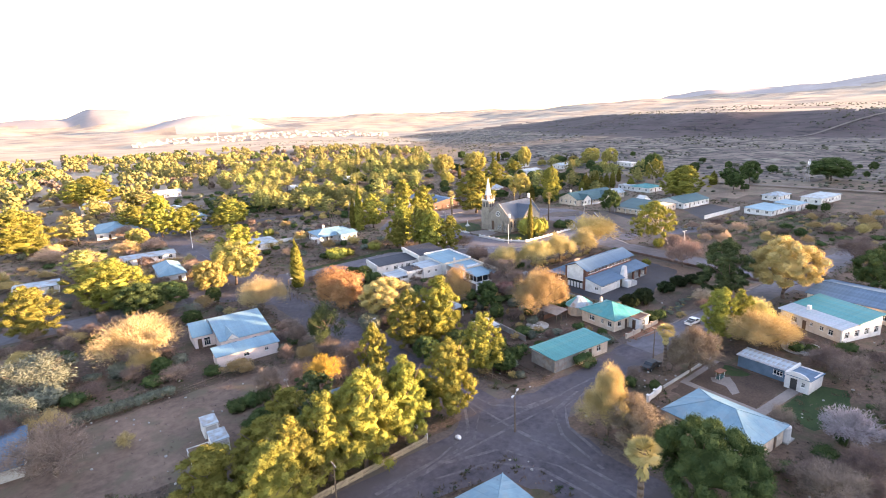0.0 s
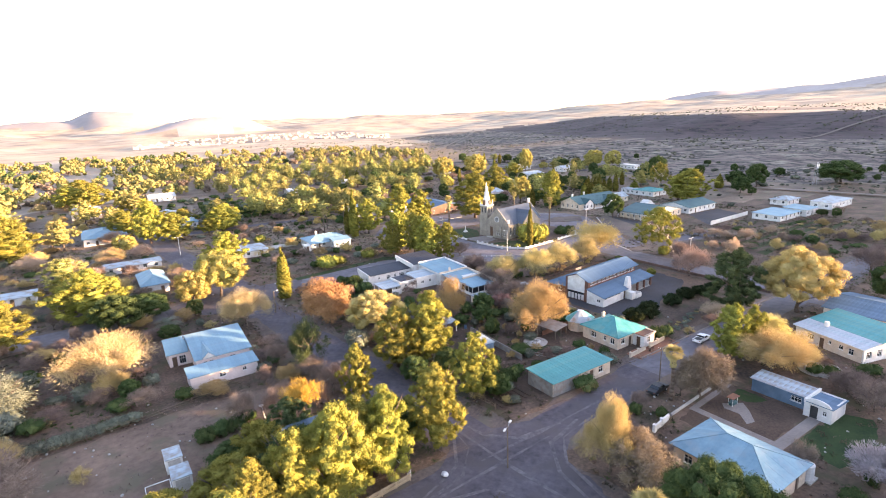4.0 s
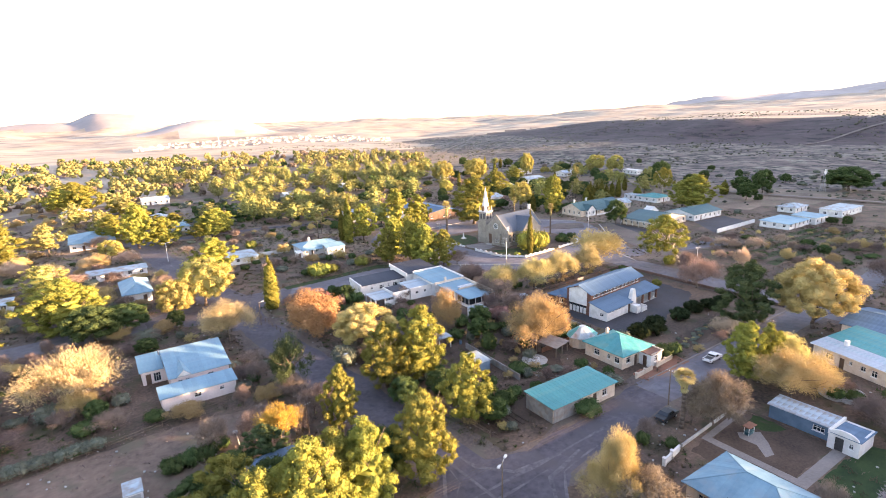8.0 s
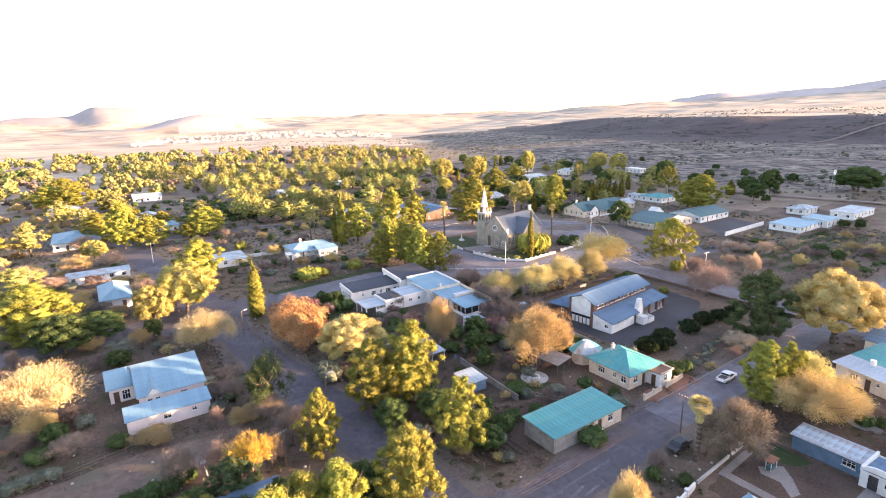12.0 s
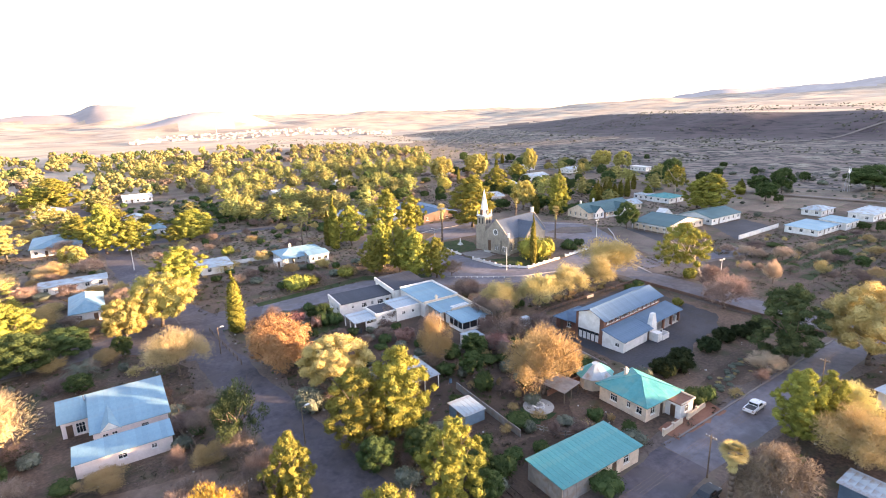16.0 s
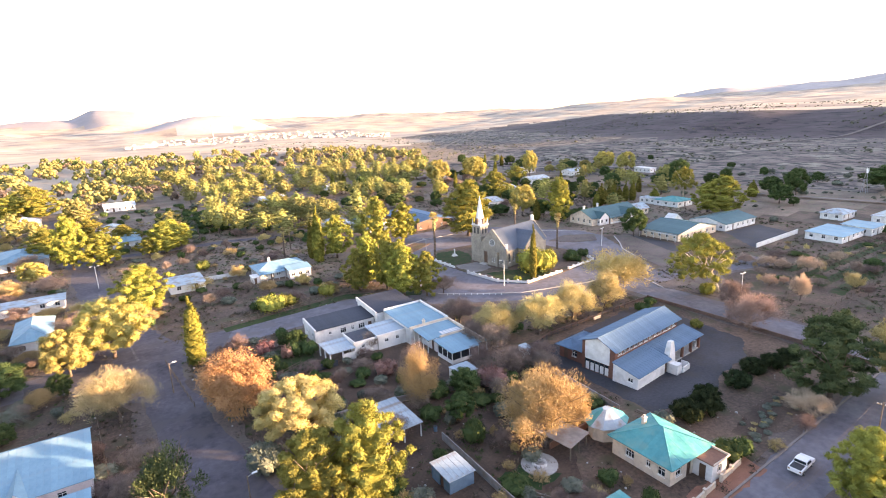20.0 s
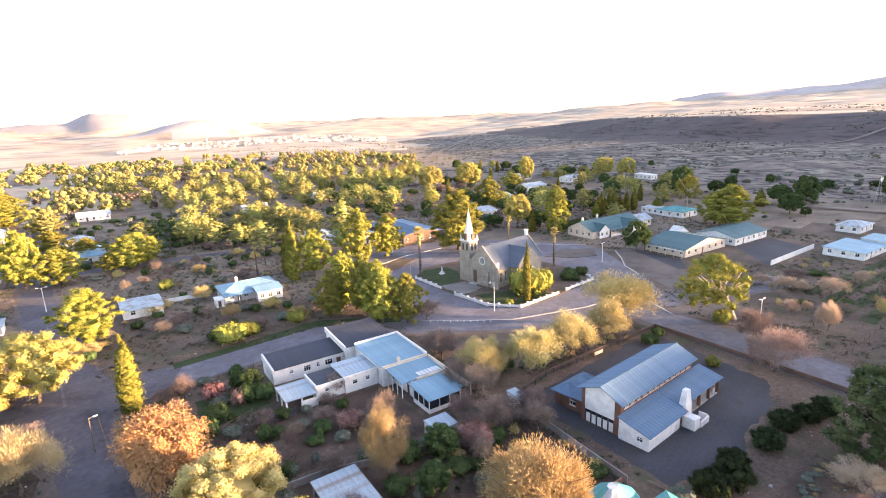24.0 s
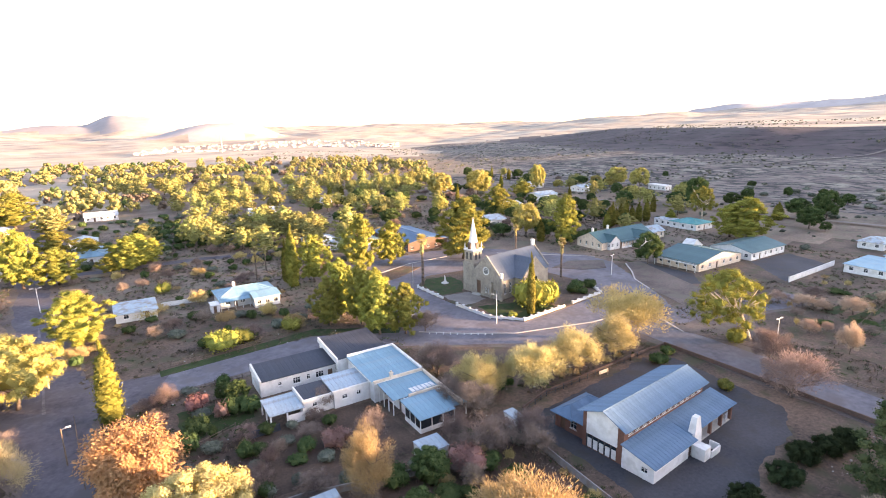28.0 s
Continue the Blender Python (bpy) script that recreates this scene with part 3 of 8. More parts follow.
        pts = (w0 + rib - d, w1 + rib - d, w1 + up + rib, w0 + up + rib)
        q.prism([tuple(p) for p in (pts if a.cross(up).z > 0 else pts[::-1])], 0.03)
    me = q.mesh("roof_sheet", mat)
    for i in range(n):
        o = e0 + a * i
        part("roof_sheet", me, roof, at=pose(o.x, o.y, o.z))
    return roof


def gable(b, x0, y0, x1, y1, h, rise, mat, wallmat, axis='x', over=0.45, sheets=True, ridge=0.5, rise_b=None):
    """Gable roof over a rectangle: two slopes, two gable walls, ridge cap."""
    z1 = h + rise
    if axis == 'x':
        yr = y0 + (y1 - y0) * ridge
        g0, g1 = rise / (yr - y0), rise / (y1 - yr)
        slope(b, (x0 - over, y0 - over, h - g0 * over), (x1 + over, y0 - over, h - g0 * over), (x1 + over, yr, z1), (x0 - over, yr, z1), mat, sheets)
        slope(b, (x1 + over, y1 + over, h - g1 * over), (x0 - over, y1 + over, h - g1 * over), (x0 - over, yr, z1), (x1 + over, yr, z1), mat, sheets)
        tris = [[(x, y0 + 0.01, h), (x, y1 - 0.01, h), (x, yr, z1 - 0.08)] for x in (x0, x1)]
        cap = ((x0 - over, yr, z1 + 0.02), (x1 + over, yr, z1 + 0.02))
    else:
        xr = x0 + (x1 - x0) * ridge
        g0, g1 = rise / (xr - x0), rise / (x1 - xr)
        slope(b, (x0 - over, y1 + over, h - g0 * over), (x0 - over, y0 - over, h - g0 * over), (xr, y0 - over, z1), (xr, y1 + over, z1), mat, sheets)
        slope(b, (x1 + over, y0 - over, h - g1 * over), (x1 + over, y1 + over, h - g1 * over), (xr, y1 + over, z1), (xr, y0 - over, z1), mat, sheets)
        tris = [[(x0 + 0.01, y, h), (x1 - 0.01, y, h), (xr, y, z1 - 0.08)] for y in (y0, y1)]
        cap = ((xr, y0 - over, z1 + 0.02), (xr, y1 + over, z1 + 0.02))
    for k, tri in enumerate(tris):
        s = Soup()
        d = 0.2 if k == 0 else -0.2
        inner = [(p[0] + d, p[1], p[2]) if axis == 'x' else (p[0], p[1] + d, p[2]) for p in tri]
        s.poly(*tri)
        s.poly(*inner[::-1])
        for i in range(3):
            j = (i + 1) % 3
            s.poly(tri[i], inner[i], inner[j], tri[j])
        part("gable_wall", s.mesh("gable_wall", wallmat), b)
    s = Soup()
    s.tube(cap[0], cap[1], 0.11, 0.11, 6)
    part("ridge_cap", s.mesh("ridge_cap", mat), b)


def hip(b, x0, y0, x1, y1, h, rise, mat, over=0.5, axis=None):
    """Hipped roof of four slopes with a ridge cap and hip caps."""
    x0, y0, x1, y1 = x0 - over, y0 - over, x1 + over, y1 + over
    w, d = x1 - x0, y1 - y0
    axis = axis or ('x' if w >= d else 'y')
    z = h + rise
    if axis == 'x':
        k = min(d / 2, w / 2 - 0.3)
        a, c = (x0 + k, (y0 + y1) / 2, z), (x1 - k, (y0 + y1) / 2, z)
        faces = [[(x0, y0, h), (x1, y0, h), c, a], [(x1, y1, h), (x0, y1, h), a, c], [(x0, y1, h), (x0, y0, h), a], [(x1, y0, h), (x1, y1, h), c]]
        hips = [((x0, y0, h), a), ((x0, y1, h), a), ((x1, y0, h), c), ((x1, y1, h), c), (a, c)]
    else:
        k = min(w / 2, d / 2 - 0.3)
        a, c = ((x0 + x1) / 2, y0 + k, z), ((x0 + x1) / 2, y1 - k, z)
        faces = [[(x0, y0, h), (x1, y0, h), a], [(x1, y1, h), (x0, y1, h), c], [(x0, y1, h), (x0, y0, h), a, c], [(x1, y0, h), (x1, y1, h), c, a]]
        hips = [((x0, y0, h), a), ((x1, y0, h), a), ((x0, y1, h), c), ((x1, y1, h), c), (a, c)]
    for f in faces:
        s = Soup()
        s.prism(f, 0.09)
        back = part("roof_slope", s.mesh("roof_slope", mat), b)
        p, q = Vector(f[0]), Vector(f[1])
        run = (q - p).length
        along = (q - p).normalized()
        inward = Vector((-along.y, along.x, 0))
        t0, t1 = (Vector(f[-1]) - p).dot(along), (Vector(f[2]) - p).dot(along)
        up = inward * (Vector(f[2]) - p).dot(inward) + Vector((0, 0, rise))
        nrm = along.cross(up).normalized()
        n = max(2, round(run / 0.82))

        def reach(u):
            return min(1.0, u / t0 if t0 > 0.01 else 1.0, (run - u) / (run - t1) if run - t1 > 0.01 else 1.0)

        for k in range(n):
            u0, u1 = run * k / n, run * (k + 1) / n - 0.012
            pts = [(u0, 0.0), (u1, 0.0), (u1, reach(u1))] + [(v, 1.0) for v in (t1, t0) if u0 < v < u1] + [(u0, reach(u0))]
            q2 = Soup()
            lift = 0.02 + 0.012 * (k % 2)
            q2.prism([tuple(p + along * u + up * v + nrm * lift) for u, v in pts if v > 0 or True], 0.012)
            part("roof_sheet", q2.mesh("roof_sheet", mat), back)
    s = Soup()
    for p, q in hips:
        s.tube((p[0], p[1], p[2] + 0.02), (q[0], q[1], q[2] + 0.02), 0.09, 0.09, 6)
    part("ridge_cap", s.mesh("ridge_cap", mat), b)


def chimney(b, x, y, z0, z1, mat, w=0.7):
    s = Soup()
    s.box(x - w / 2, y - w / 2, z0, x + w / 2, y + w / 2, z1)
    s.box(x - w / 2 - 0.08, y - w / 2 - 0.08, z1, x + w / 2 + 0.08, y + w / 2 + 0.08, z1 + 0.14)
    s.box(x - 0.15, y - 0.15, z1 + 0.14, x + 0.15, y + 0.15, z1 + 0.45)
    part("chimney", s.mesh("chimney", mat), b)


W_ = lambda p, w=1.2, s=0.9, h=2.1: (p, w, s, h, 'w')
D_ = lambda p, w=0.95, h=2.1: (p, w, 0.0, h, 'd')


def row(length, n, w=1.2, s=0.9, h=2.1, door=None):
    out = []
    for i in range(n):
        p = length * (i + 0.5) / n - w / 2
        out.append(D_(p + (w - 0.95) / 2) if i == door else W_(p, w, s, h))
    return out


def simple_house(x0, y0, x1, y1, h, roof, rise, roofmat, wallmat, label, turn=0.0, axis=None, sheets=False, name="house", chim=None, ridge=0.5):
    b = thing(name, x0, y0, 0, label, name.replace("_", " "), turn=turn)
    w, d = x1 - x0, y1 - y0
    walls(b, 0, 0, w, d, h, wallmat, S=row(w, max(2, int(w / 3.2)), door=1), W=row(d, max(2, int(d / 3.4))), E=row(d, 2), N=row(w, 2))
    if roof == 'gable':
        gable(b, 0, 0, w, d, h, rise, roofmat, wallmat, axis or ('x' if w > d else 'y'), sheets=sheets, ridge=ridge)
    elif roof == 'hip':
        hip(b, 0, 0, w, d, h, rise, roofmat, axis=axis)
    elif roof == 'mono':
        slope(b, (-0.4, -0.4, h), (w + 0.4, -0.4, h), (w + 0.4, d + 0.4, h + rise), (-0.4, d + 0.4, h + rise), roofmat, sheets)
    if chim:
        chimney(b, chim[0], chim[1], h, h + rise + 0.7, wallmat)
    return b


def box_part(name, b, x0, y0, z0, x1, y1, z1, mat, label=""):
    return part(name, box_mesh(name, x0, y0, z0, x1, y1, z1, mat), b, label)


def post_row(b, pts, h, mat, r=0.07, name="post"):
    me = box_mesh(name, -r, -r, 0, r, r, h, mat)
    for x, y in pts:
        part(name, me, b, at=pose(x, y, 0))


def frame_cottage():
    """Plastered house beside the gravel street: recessed wing, small gable over the bay."""
    b = thing("house", -34, 59.5, 0, "pinkish plastered house with a light blue tin roof", "house")
    walls(b, 4.2, 0, 14.5, 13.5, 2.9, PINK, S=[W_(1.2, 0.8), W_(2.4, 0.8), W_(6.4, 1.1, 1.2)], E=row(13.5, 3), N=row(10, 2))
    walls(b, 0, 6.3, 4.2, 13.5, 2.8, PINK, S=[D_(0.6, 0.9), W_(1.9, 1.3, 0.3)], W=row(7.2, 2))
    slope(b, (3.8, -0.45, 2.9), (14.95, -0.45, 2.9), (14.95, 10.2, 4.9), (3.8, 10.2, 4.9), BLUE_TIN)
    slope(b, (-0.45, 5.85, 2.85), (3.8, 5.85, 2.85), (3.8, 10.2, 4.9), (-0.45, 10.2, 4.9), BLUE_TIN)
    slope(b, (14.95, 14, 3.2), (-0.45, 14, 3.2), (-0.45, 10.2, 4.9), (14.95, 10.2, 4.9), BLUE_TIN)
    for x in (14.3, 0.02):
        s = Soup()
        y0 = 0.0 if x > 1 else 6.3
        s.poly((x, y0, 2.9), (x, 13.5, 2.9), (x, 13.4, 3.3), (x, 10.2, 4.8), (x, y0 + 0.2, 2.95))
        s.poly((x + 0.18, y0, 2.9), (x + 0.18, y0 + 0.2, 2.95), (x + 0.18, 10.2, 4.8), (x + 0.18, 13.4, 3.3), (x + 0.18, 13.5, 2.9))
        part("gable_wall", s.mesh("gable_wall", PINK), b)
    s = Soup()
    s.poly((5.2, -0.5, 2.9), (7.8, -0.5, 2.9), (6.5, -0.5, 4.1))
    s.poly((7.8, -0.3, 2.9), (5.2, -0.3, 2.9), (6.5, -0.3, 4.1))
    part("gable_front", s.mesh("gable_front", WHITE), b)
    s = Soup()
    s.prism([(5.0, -0.62, 2.75), (6.5, -0.62, 4.18), (6.5, 6.3, 4.18), (5.0, -0.4, 2.8)], 0.05)
    s.prism([(6.5, -0.62, 4.18), (8.0, -0.62, 2.75), (8.0, -0.4, 2.8), (6.5, 6.3, 4.18)], 0.05)
    part("gable_roof", s.mesh("gable_roof", BLUE_TIN), b)
    s = Soup()
    s.tube((3.5, 9, 4.5), (3.5, 9, 5.4), 0.12, 0.12, 8)
    part("flue", s.mesh("flue", STEEL), b)
    return b


frame_cottage()
out1 = thing("outbuilding", -32.2, 52.6, 0, "long low pinkish outbuilding with a light blue tin roof", "outbuilding")
walls(out1, 0, 0, 12.4, 4.0, 2.5, PINK, S=[W_(5.2, 1.2, 1.1, 1.9), W_(9.5, 0.8, 1.2, 1.9)], W=[D_(1.3)], E=[W_(1.5, 0.9, 1.1, 1.9)])
slope(out1, (-0.3, -0.35, 2.55), (12.7, -0.35, 2.55), (12.7, 4.3, 3.0), (-0.3, 4.3, 3.0), BLUE_TIN)
for gx in (0.02, 12.18):
    gs = Soup()
    gs.prism([(gx, 0, 2.5), (gx + 0.2, 0, 2.5), (gx + 0.2, 4, 2.94), (gx, 4, 2.94)], 0.3)
    part("gable_wall", gs.mesh("gable_wall", PINK), out1)

# shed with a turquoise roof
sh = thing("shed", 18.9, 9.9, 0, "long shed with a turquoise tin roof and grey sheet walls", "shed")
walls(sh, 0, 0, 15, 6.2, 2.6, CREAM, S=[W_(7.2, 0.9, 1.0, 2.0), D_(9.4), W_(11.8, 1.2)], E=[D_(1.0, 0.9), W_(3.2, 1.2)])
slope(sh, (-0.35, -0.4, 2.72), (15.4, -0.4, 2.72), (15.4, 6.6, 3.05), (-0.35, 6.6, 3.05), TEAL_TIN)
for k in range(8):
    box_part("wall_sheet", sh, -0.09 - 0.02 * (k % 2), 0.02 + 0.775 * k, 0, -0.04 - 0.02 * (k % 2), 0.77 + 0.775 * k, 2.55, FENCE)
for k in range(8):
    box_part("wall_sheet", sh, 0.02 + 0.8 * k, -0.09 - 0.02 * (k % 2), 0, 0.8 + 0.8 * k, -0.04 - 0.02 * (k % 2), 2.45, FENCE)

# turquoise-roofed cottage with its flat-roofed porch room
ct = thing("house", 43, 15.4, 0, "cream cottage with a faded turquoise hipped roof and chimney", "house")
walls(ct, 0, 0, 8.6, 9.2, 2.85, CREAM, S=[W_(1.2, 1.2), D_(3.6)], W=[W_(0.8, 1.1), W_(3.0, 0.7, 1.1), W_(5.6, 1.4, 0.9)], E=row(9.2, 2), N=row(8.6, 2))
hip(ct, 0, 0, 8.6, 9.2, 2.85, 2.15, TEAL_TIN, over=0.55, axis='y')
chimney(ct, 4.4, 7.4, 3.0, 4.9, CREAM, 0.5)
walls(ct, 5.0, -2.7, 8.4, -0.02, 2.6, WHITE, S=[W_(1.2, 1.0)], W=[D_(0.9)])
box_part("flat_roof", ct, 4.8, -2.9, 2.6, 8.6, -0.1, 2.72, BRICK, "red-brown flat roof")
box_part("parapet", ct, 4.8, -2.95, 2.72, 8.62, -2.84, 2.95, CREAM)
box_part("parapet", ct, 8.45, -2.84, 2.72, 8.62, -0.1, 2.95, CREAM)
rd = thing("outbuilding", 46.2, 28.4, 0, "round cream hut with a faceted turquoise roof patched in white", "outbuilding")
sr, sr2 = Soup(), Soup()
for k in range(10):
    a0, a1 = 2 * math.pi * k / 10, 2 * math.pi * (k + 1) / 10
    p0, p1 = (2.9 * math.cos(a0), 2.4 * math.sin(a0)), (2.9 * math.cos(a1), 2.4 * math.sin(a1))
    sr.f.append((4 * k, 4 * k + 1, 4 * k + 2, 4 * k + 3))
    sr.v += [(p0[0], p0[1], 0), (p1[0], p1[1], 0), (p1[0], p1[1], 2.5), (p0[0], p0[1], 2.5)]
    tin = Soup()
    tin.prism([(p0[0] * 1.25, p0[1] * 1.25, 2.4), (p1[0] * 1.25, p1[1] * 1.25, 2.4), (0.75 * math.cos(a1), 0.6 * math.sin(a1), 4.2), (0.75 * math.cos(a0), 0.6 * math.sin(a0), 4.2)], 0.05)
    part("roof_panel", tin.mesh("roof_panel", SILVER_TIN if k in (5, 6, 7) else TEAL_TIN), rd)
    sr2.v.append((0.78 * math.cos(a0), 0.63 * math.sin(a0), 4.23))
part("wall", sr.mesh("wall", CREAM), rd)
sr2.f.append(tuple(range(10)))
part("roof_top", sr2.mesh("roof_top", SILVER_TIN), rd, "pale patched top of the roof")


def town_hall():
    b = thing("hall", 60.6, 33.6, 0, "brick and white hall with a steel blue tin roof", "hall", turn=6)
    # main room
    walls(b, 0.4, 5, 22.6, 12, 5.85, HALL_BRICK, S=[(1.0 + 1.75 * i, 1.4, 4.3, 5.3, 'w') for i in range(12)], N=row(22, 5, 1.2, 2.0, 3.2), E=row(7, 2))
    gable(b, 0.4, 5, 22.6, 12, 5.9, 1.45, STEEL_BLUE, HALL_BRICK, 'x', over=0.7, ridge=0.46)
    s = Soup()
    s.poly((0.33, 6.0, 2.35), (0.33, 11.3, 2.35), (0.33, 11.3, 5.85), (0.33, 8.2, 7.0), (0.33, 6.0, 6.0))
    s.poly((0.40, 6.0, 2.35), (0.40, 6.0, 6.0), (0.40, 8.2, 7.0), (0.40, 11.3, 5.85), (0.40, 11.3, 2.35))
    part("front_panel", s.mesh("front_panel", WHITE), b, "large white panel over the doors")
    for i in range(5):
        y = 6.15 + i * 1.04
        box_part("shutter", b, 0.30, y, 0.25, 0.37, y + 0.72, 1.75, WHITE)
        box_part("transom", b, 0.30, y, 1.8, 0.36, y + 0.72, 2.25, GLASS)
        box_part("mullion", b, 0.29, y + 0.76, 0.1, 0.39, y + 0.98, 2.3, BLACK)
    # lower wing in front
    walls(b, 0, 0, 10.4, 4.98, 2.45, WHITE, S=[(0.6 + 1.5 * i, 1.1, 1.75, 2.25, 'w') for i in range(5)] + [D_(9.1, 0.95, 2.15)], W=[(1.0, 1.0, 0.95, 1.75, 'w')])
    slope(b, (-0.45, -0.45, 2.5), (10.8, -0.45, 2.5), (10.8, 5.0, 3.8), (-0.45, 5.0, 3.8), STEEL_BLUE)
    for x in (0.0, 10.2):
        g = Soup()
        g.poly((x, 0.05, 2.45), (x, 4.95, 2.45), (x, 4.95, 3.66))
        g.poly((x + 0.2, 4.95, 2.45), (x + 0.2, 0.05, 2.45), (x + 0.2, 4.95, 3.66))
        part("gable_wall", g.mesh("gable_wall", WHITE), b)
    # open veranda
    slope(b, (10.85, 0.55, 2.75), (25.3, 0.55, 2.75), (25.3, 5.0, 3.8), (10.85, 5.0, 3.8), STEEL_BLUE)
    box_part("veranda_floor", b, 10.4, 0.9, 0, 24.6, 4.98, 0.16, CONCRETE)
    for x in (14.2, 17.6, 21.0, 24.3):
        box_part("pier", b, x - 0.22, 0.85, 0, x + 0.22, 1.3, 2.72, HALL_BRICK)
    box_part("veranda_wall", b, 23.4, 1.3, 0, 25.0, 1.5, 1.0, WHITE)
    box_part("veranda_wall", b, 24.8, 1.5, 0, 25.0, 4.9, 1.0, WHITE)
    # tapering white chimney with its braai walls
    s = Soup()
    s.v += [(10.9, 0.1, 0), (13.2, 0.1, 0), (13.2, 1.3, 0), (10.9, 1.3, 0), (11.1, 0.2, 3.0), (13.0, 0.2, 3.0), (13.0, 1.3, 3.0), (11.1, 1.3, 3.0),
            (11.6, 0.35, 5.3), (12.6, 0.35, 5.3), (12.6, 1.15, 5.3), (11.6, 1.15, 5.3)]
    for k in (0, 4):
        s.f += [(k, k + 1, k + 5, k + 4), (k + 1, k + 2, k + 6, k + 5), (k + 2, k + 3, k + 7, k + 6), (k + 3, k, k + 4, k + 7)]
    s.f.append((8, 9, 10, 11))
    part("chimney", s.mesh("chimney", WHITE), b, "white tapering chimney")
    for i in range(3):
        box_part("chimney_vent", b, 11.72 + 0.28 * i, 0.33, 4.75, 11.9 + 0.28 * i, 0.40, 5.0, BLACK)
    box_part("braai_wall", b, 9.9, -2.0, 0, 11.6, -0.1, 1.9, WHITE)
    box_part("braai_wall", b, 11.62, -2.2, 0, 14.2, -2.0, 1.05, WHITE)
    box_part("braai_wall", b, 14.0, -2.0, 0, 14.2, -0.6, 1.25, WHITE)
    # low rooms on the far side
    walls(b, 1.5, 12.02, 9.5, 18.2, 2.5, HALL_BRICK, W=[W_(2.0, 1.2), D_(4.2)], N=row(8, 2))
    hip(b, 1.5, 15.0, 9.5, 18.2, 2.55, 1.1, STEEL_BLUE, over=0.6)
    slope(b, (0.9, 12.0, 2.75), (0.9, 15.1, 2.75), (9.6, 15.1, 3.1), (9.6, 12.0, 3.1), STEEL_BLUE)
    return b


town_hall()


def white_complex():
    b = thing("house", 22, 60, 0, "sprawling white house of many wings with grey and blue tin roofs", "house")
    # long wing along the street
    walls(b, 0.6, 28.4, 15, 35.2, 3.0, WHITE, S=[W_(3.2, 0.7, 1.4, 2.1), W_(6.0, 1.4, 1.0, 2.2), W_(8.6, 0.7, 1.2, 2.2), W_(10.4, 1.6, 1.0, 2.2), D_(12.8)], W=row(6.8, 2, 0.9, 1.2, 2.1))
    slope(b, (0.85, 28.1, 3.05), (15, 28.1, 3.05), (15, 35.4, 3.75), (0.85, 35.4, 3.75), DARK_TIN)
    s = Soup()
    s.prism([(0.45, 28.0, 3.3), (0.8, 28.0, 3.3), (0.8, 35.5, 4.0), (0.45, 35.5, 4.0)], 1.2)
    part("parapet", s.mesh("parapet", WHITE), b)
    # taller dark-roofed room at the corner
    walls(b, 15.02, 27, 25.5, 37.3, 4.2, WHITE, W=[W_(1.0, 1.0, 1.5, 2.5), D_(3.0)], E=row(10, 3), N=row(10, 3))
    slope(b, (14.9, 26.9, 4.25), (25.8, 26.9, 4.25), (25.8, 37.5, 5.1), (14.9, 37.5, 5.1), DARK_TIN)
    s = Soup()
    s.prism([(14.75, 26.9, 4.5), (15.05, 26.9, 4.5), (15.05, 37.5, 5.35), (14.75, 37.5, 5.35)], 1.0)
    part("parapet", s.mesh("parapet", WHITE), b)
    # main room with parapets
    walls(b, 17, 15, 26.6, 26.96, 3.9, WHITE, S=[W_(2, 1.2), W_(6, 1.2)], W=[W_(3, 1.2), W_(7, 1.2)], E=row(12, 3))
    slope(b, (16.7, 15.3, 3.95), (26.4, 15.3, 3.95), (26.4, 26.7, 4.45), (16.7, 26.7, 4.45), BLUE_TIN)
    box_part("parapet", b, 16.9, 26.7, 3.9, 26.9, 26.95, 4.85, WHITE)
    s = Soup()
    s.prism([(26.45, 15.0, 4.35), (26.8, 15.0, 4.35), (26.8, 26.7, 4.85), (26.45, 26.7, 4.85)], 1.0)
    part("parapet", s.mesh("parapet", WHITE), b)
    box_part("parapet", b, 17.0, 14.95, 3.6, 26.8, 15.28, 4.05, CREAM)
    chimney(b, 20.5, 15.1, 3.9, 4.7, CREAM, 0.5)
    # lower room and glazed veranda
    walls(b, 19.5, 8.4, 27, 14.9, 2.9, WHITE, W=[D_(1.2), W_(3.2, 1.2)], S=[W_(2, 1.2)])
    slope(b, (17.6, 8.9, 2.95), (26.7, 8.9, 2.95), (26.7, 15.0, 3.45), (17.6, 15.0, 3.45), BLUE_TIN)
    post_row(b, [(17.8, 9.2), (17.8, 11.0), (17.8, 12.8), (17.8, 14.6)], 2.95, FRAMEM)
    s = Soup()
    s.prism([(26.75, 2.0, 3.35), (27.1, 2.0, 3.35), (27.1, 15.0, 3.85), (26.75, 15.0, 3.85)], 0.9)
    part("parapet", s.mesh("parapet", CREAM), b)
    box_part("parapet", b, 20.5, 8.5, 2.9, 26.75, 8.85, 3.35, CREAM)
    for i in range(6):
        box_part("roof_light", b, 21.6 + 0.8 * i, 9.4, 3.12, 22.2 + 0.8 * i, 10.9, 3.20, WHITE)
    slope(b, (18.6, 1.6, 2.45), (25.4, 1.6, 2.45), (25.4, 8.45, 2.95), (18.6, 8.45, 2.95), BLUE_TIN)
    slope(b, (25.42, 2.6, 2.35), (28.4, 2.6, 2.35), (28.4, 7.6, 2.65), (25.42, 7.6, 2.65), BLUE_TIN)
    post_row(b, [(18.8, 1.8), (20.9, 1.8), (23.0, 1.8), (25.2, 1.8), (18.8, 3.5), (18.8, 5.2), (18.8, 6.9), (28.2, 2.8), (28.2, 7.4)], 2.45, FRAMEM, 0.06)
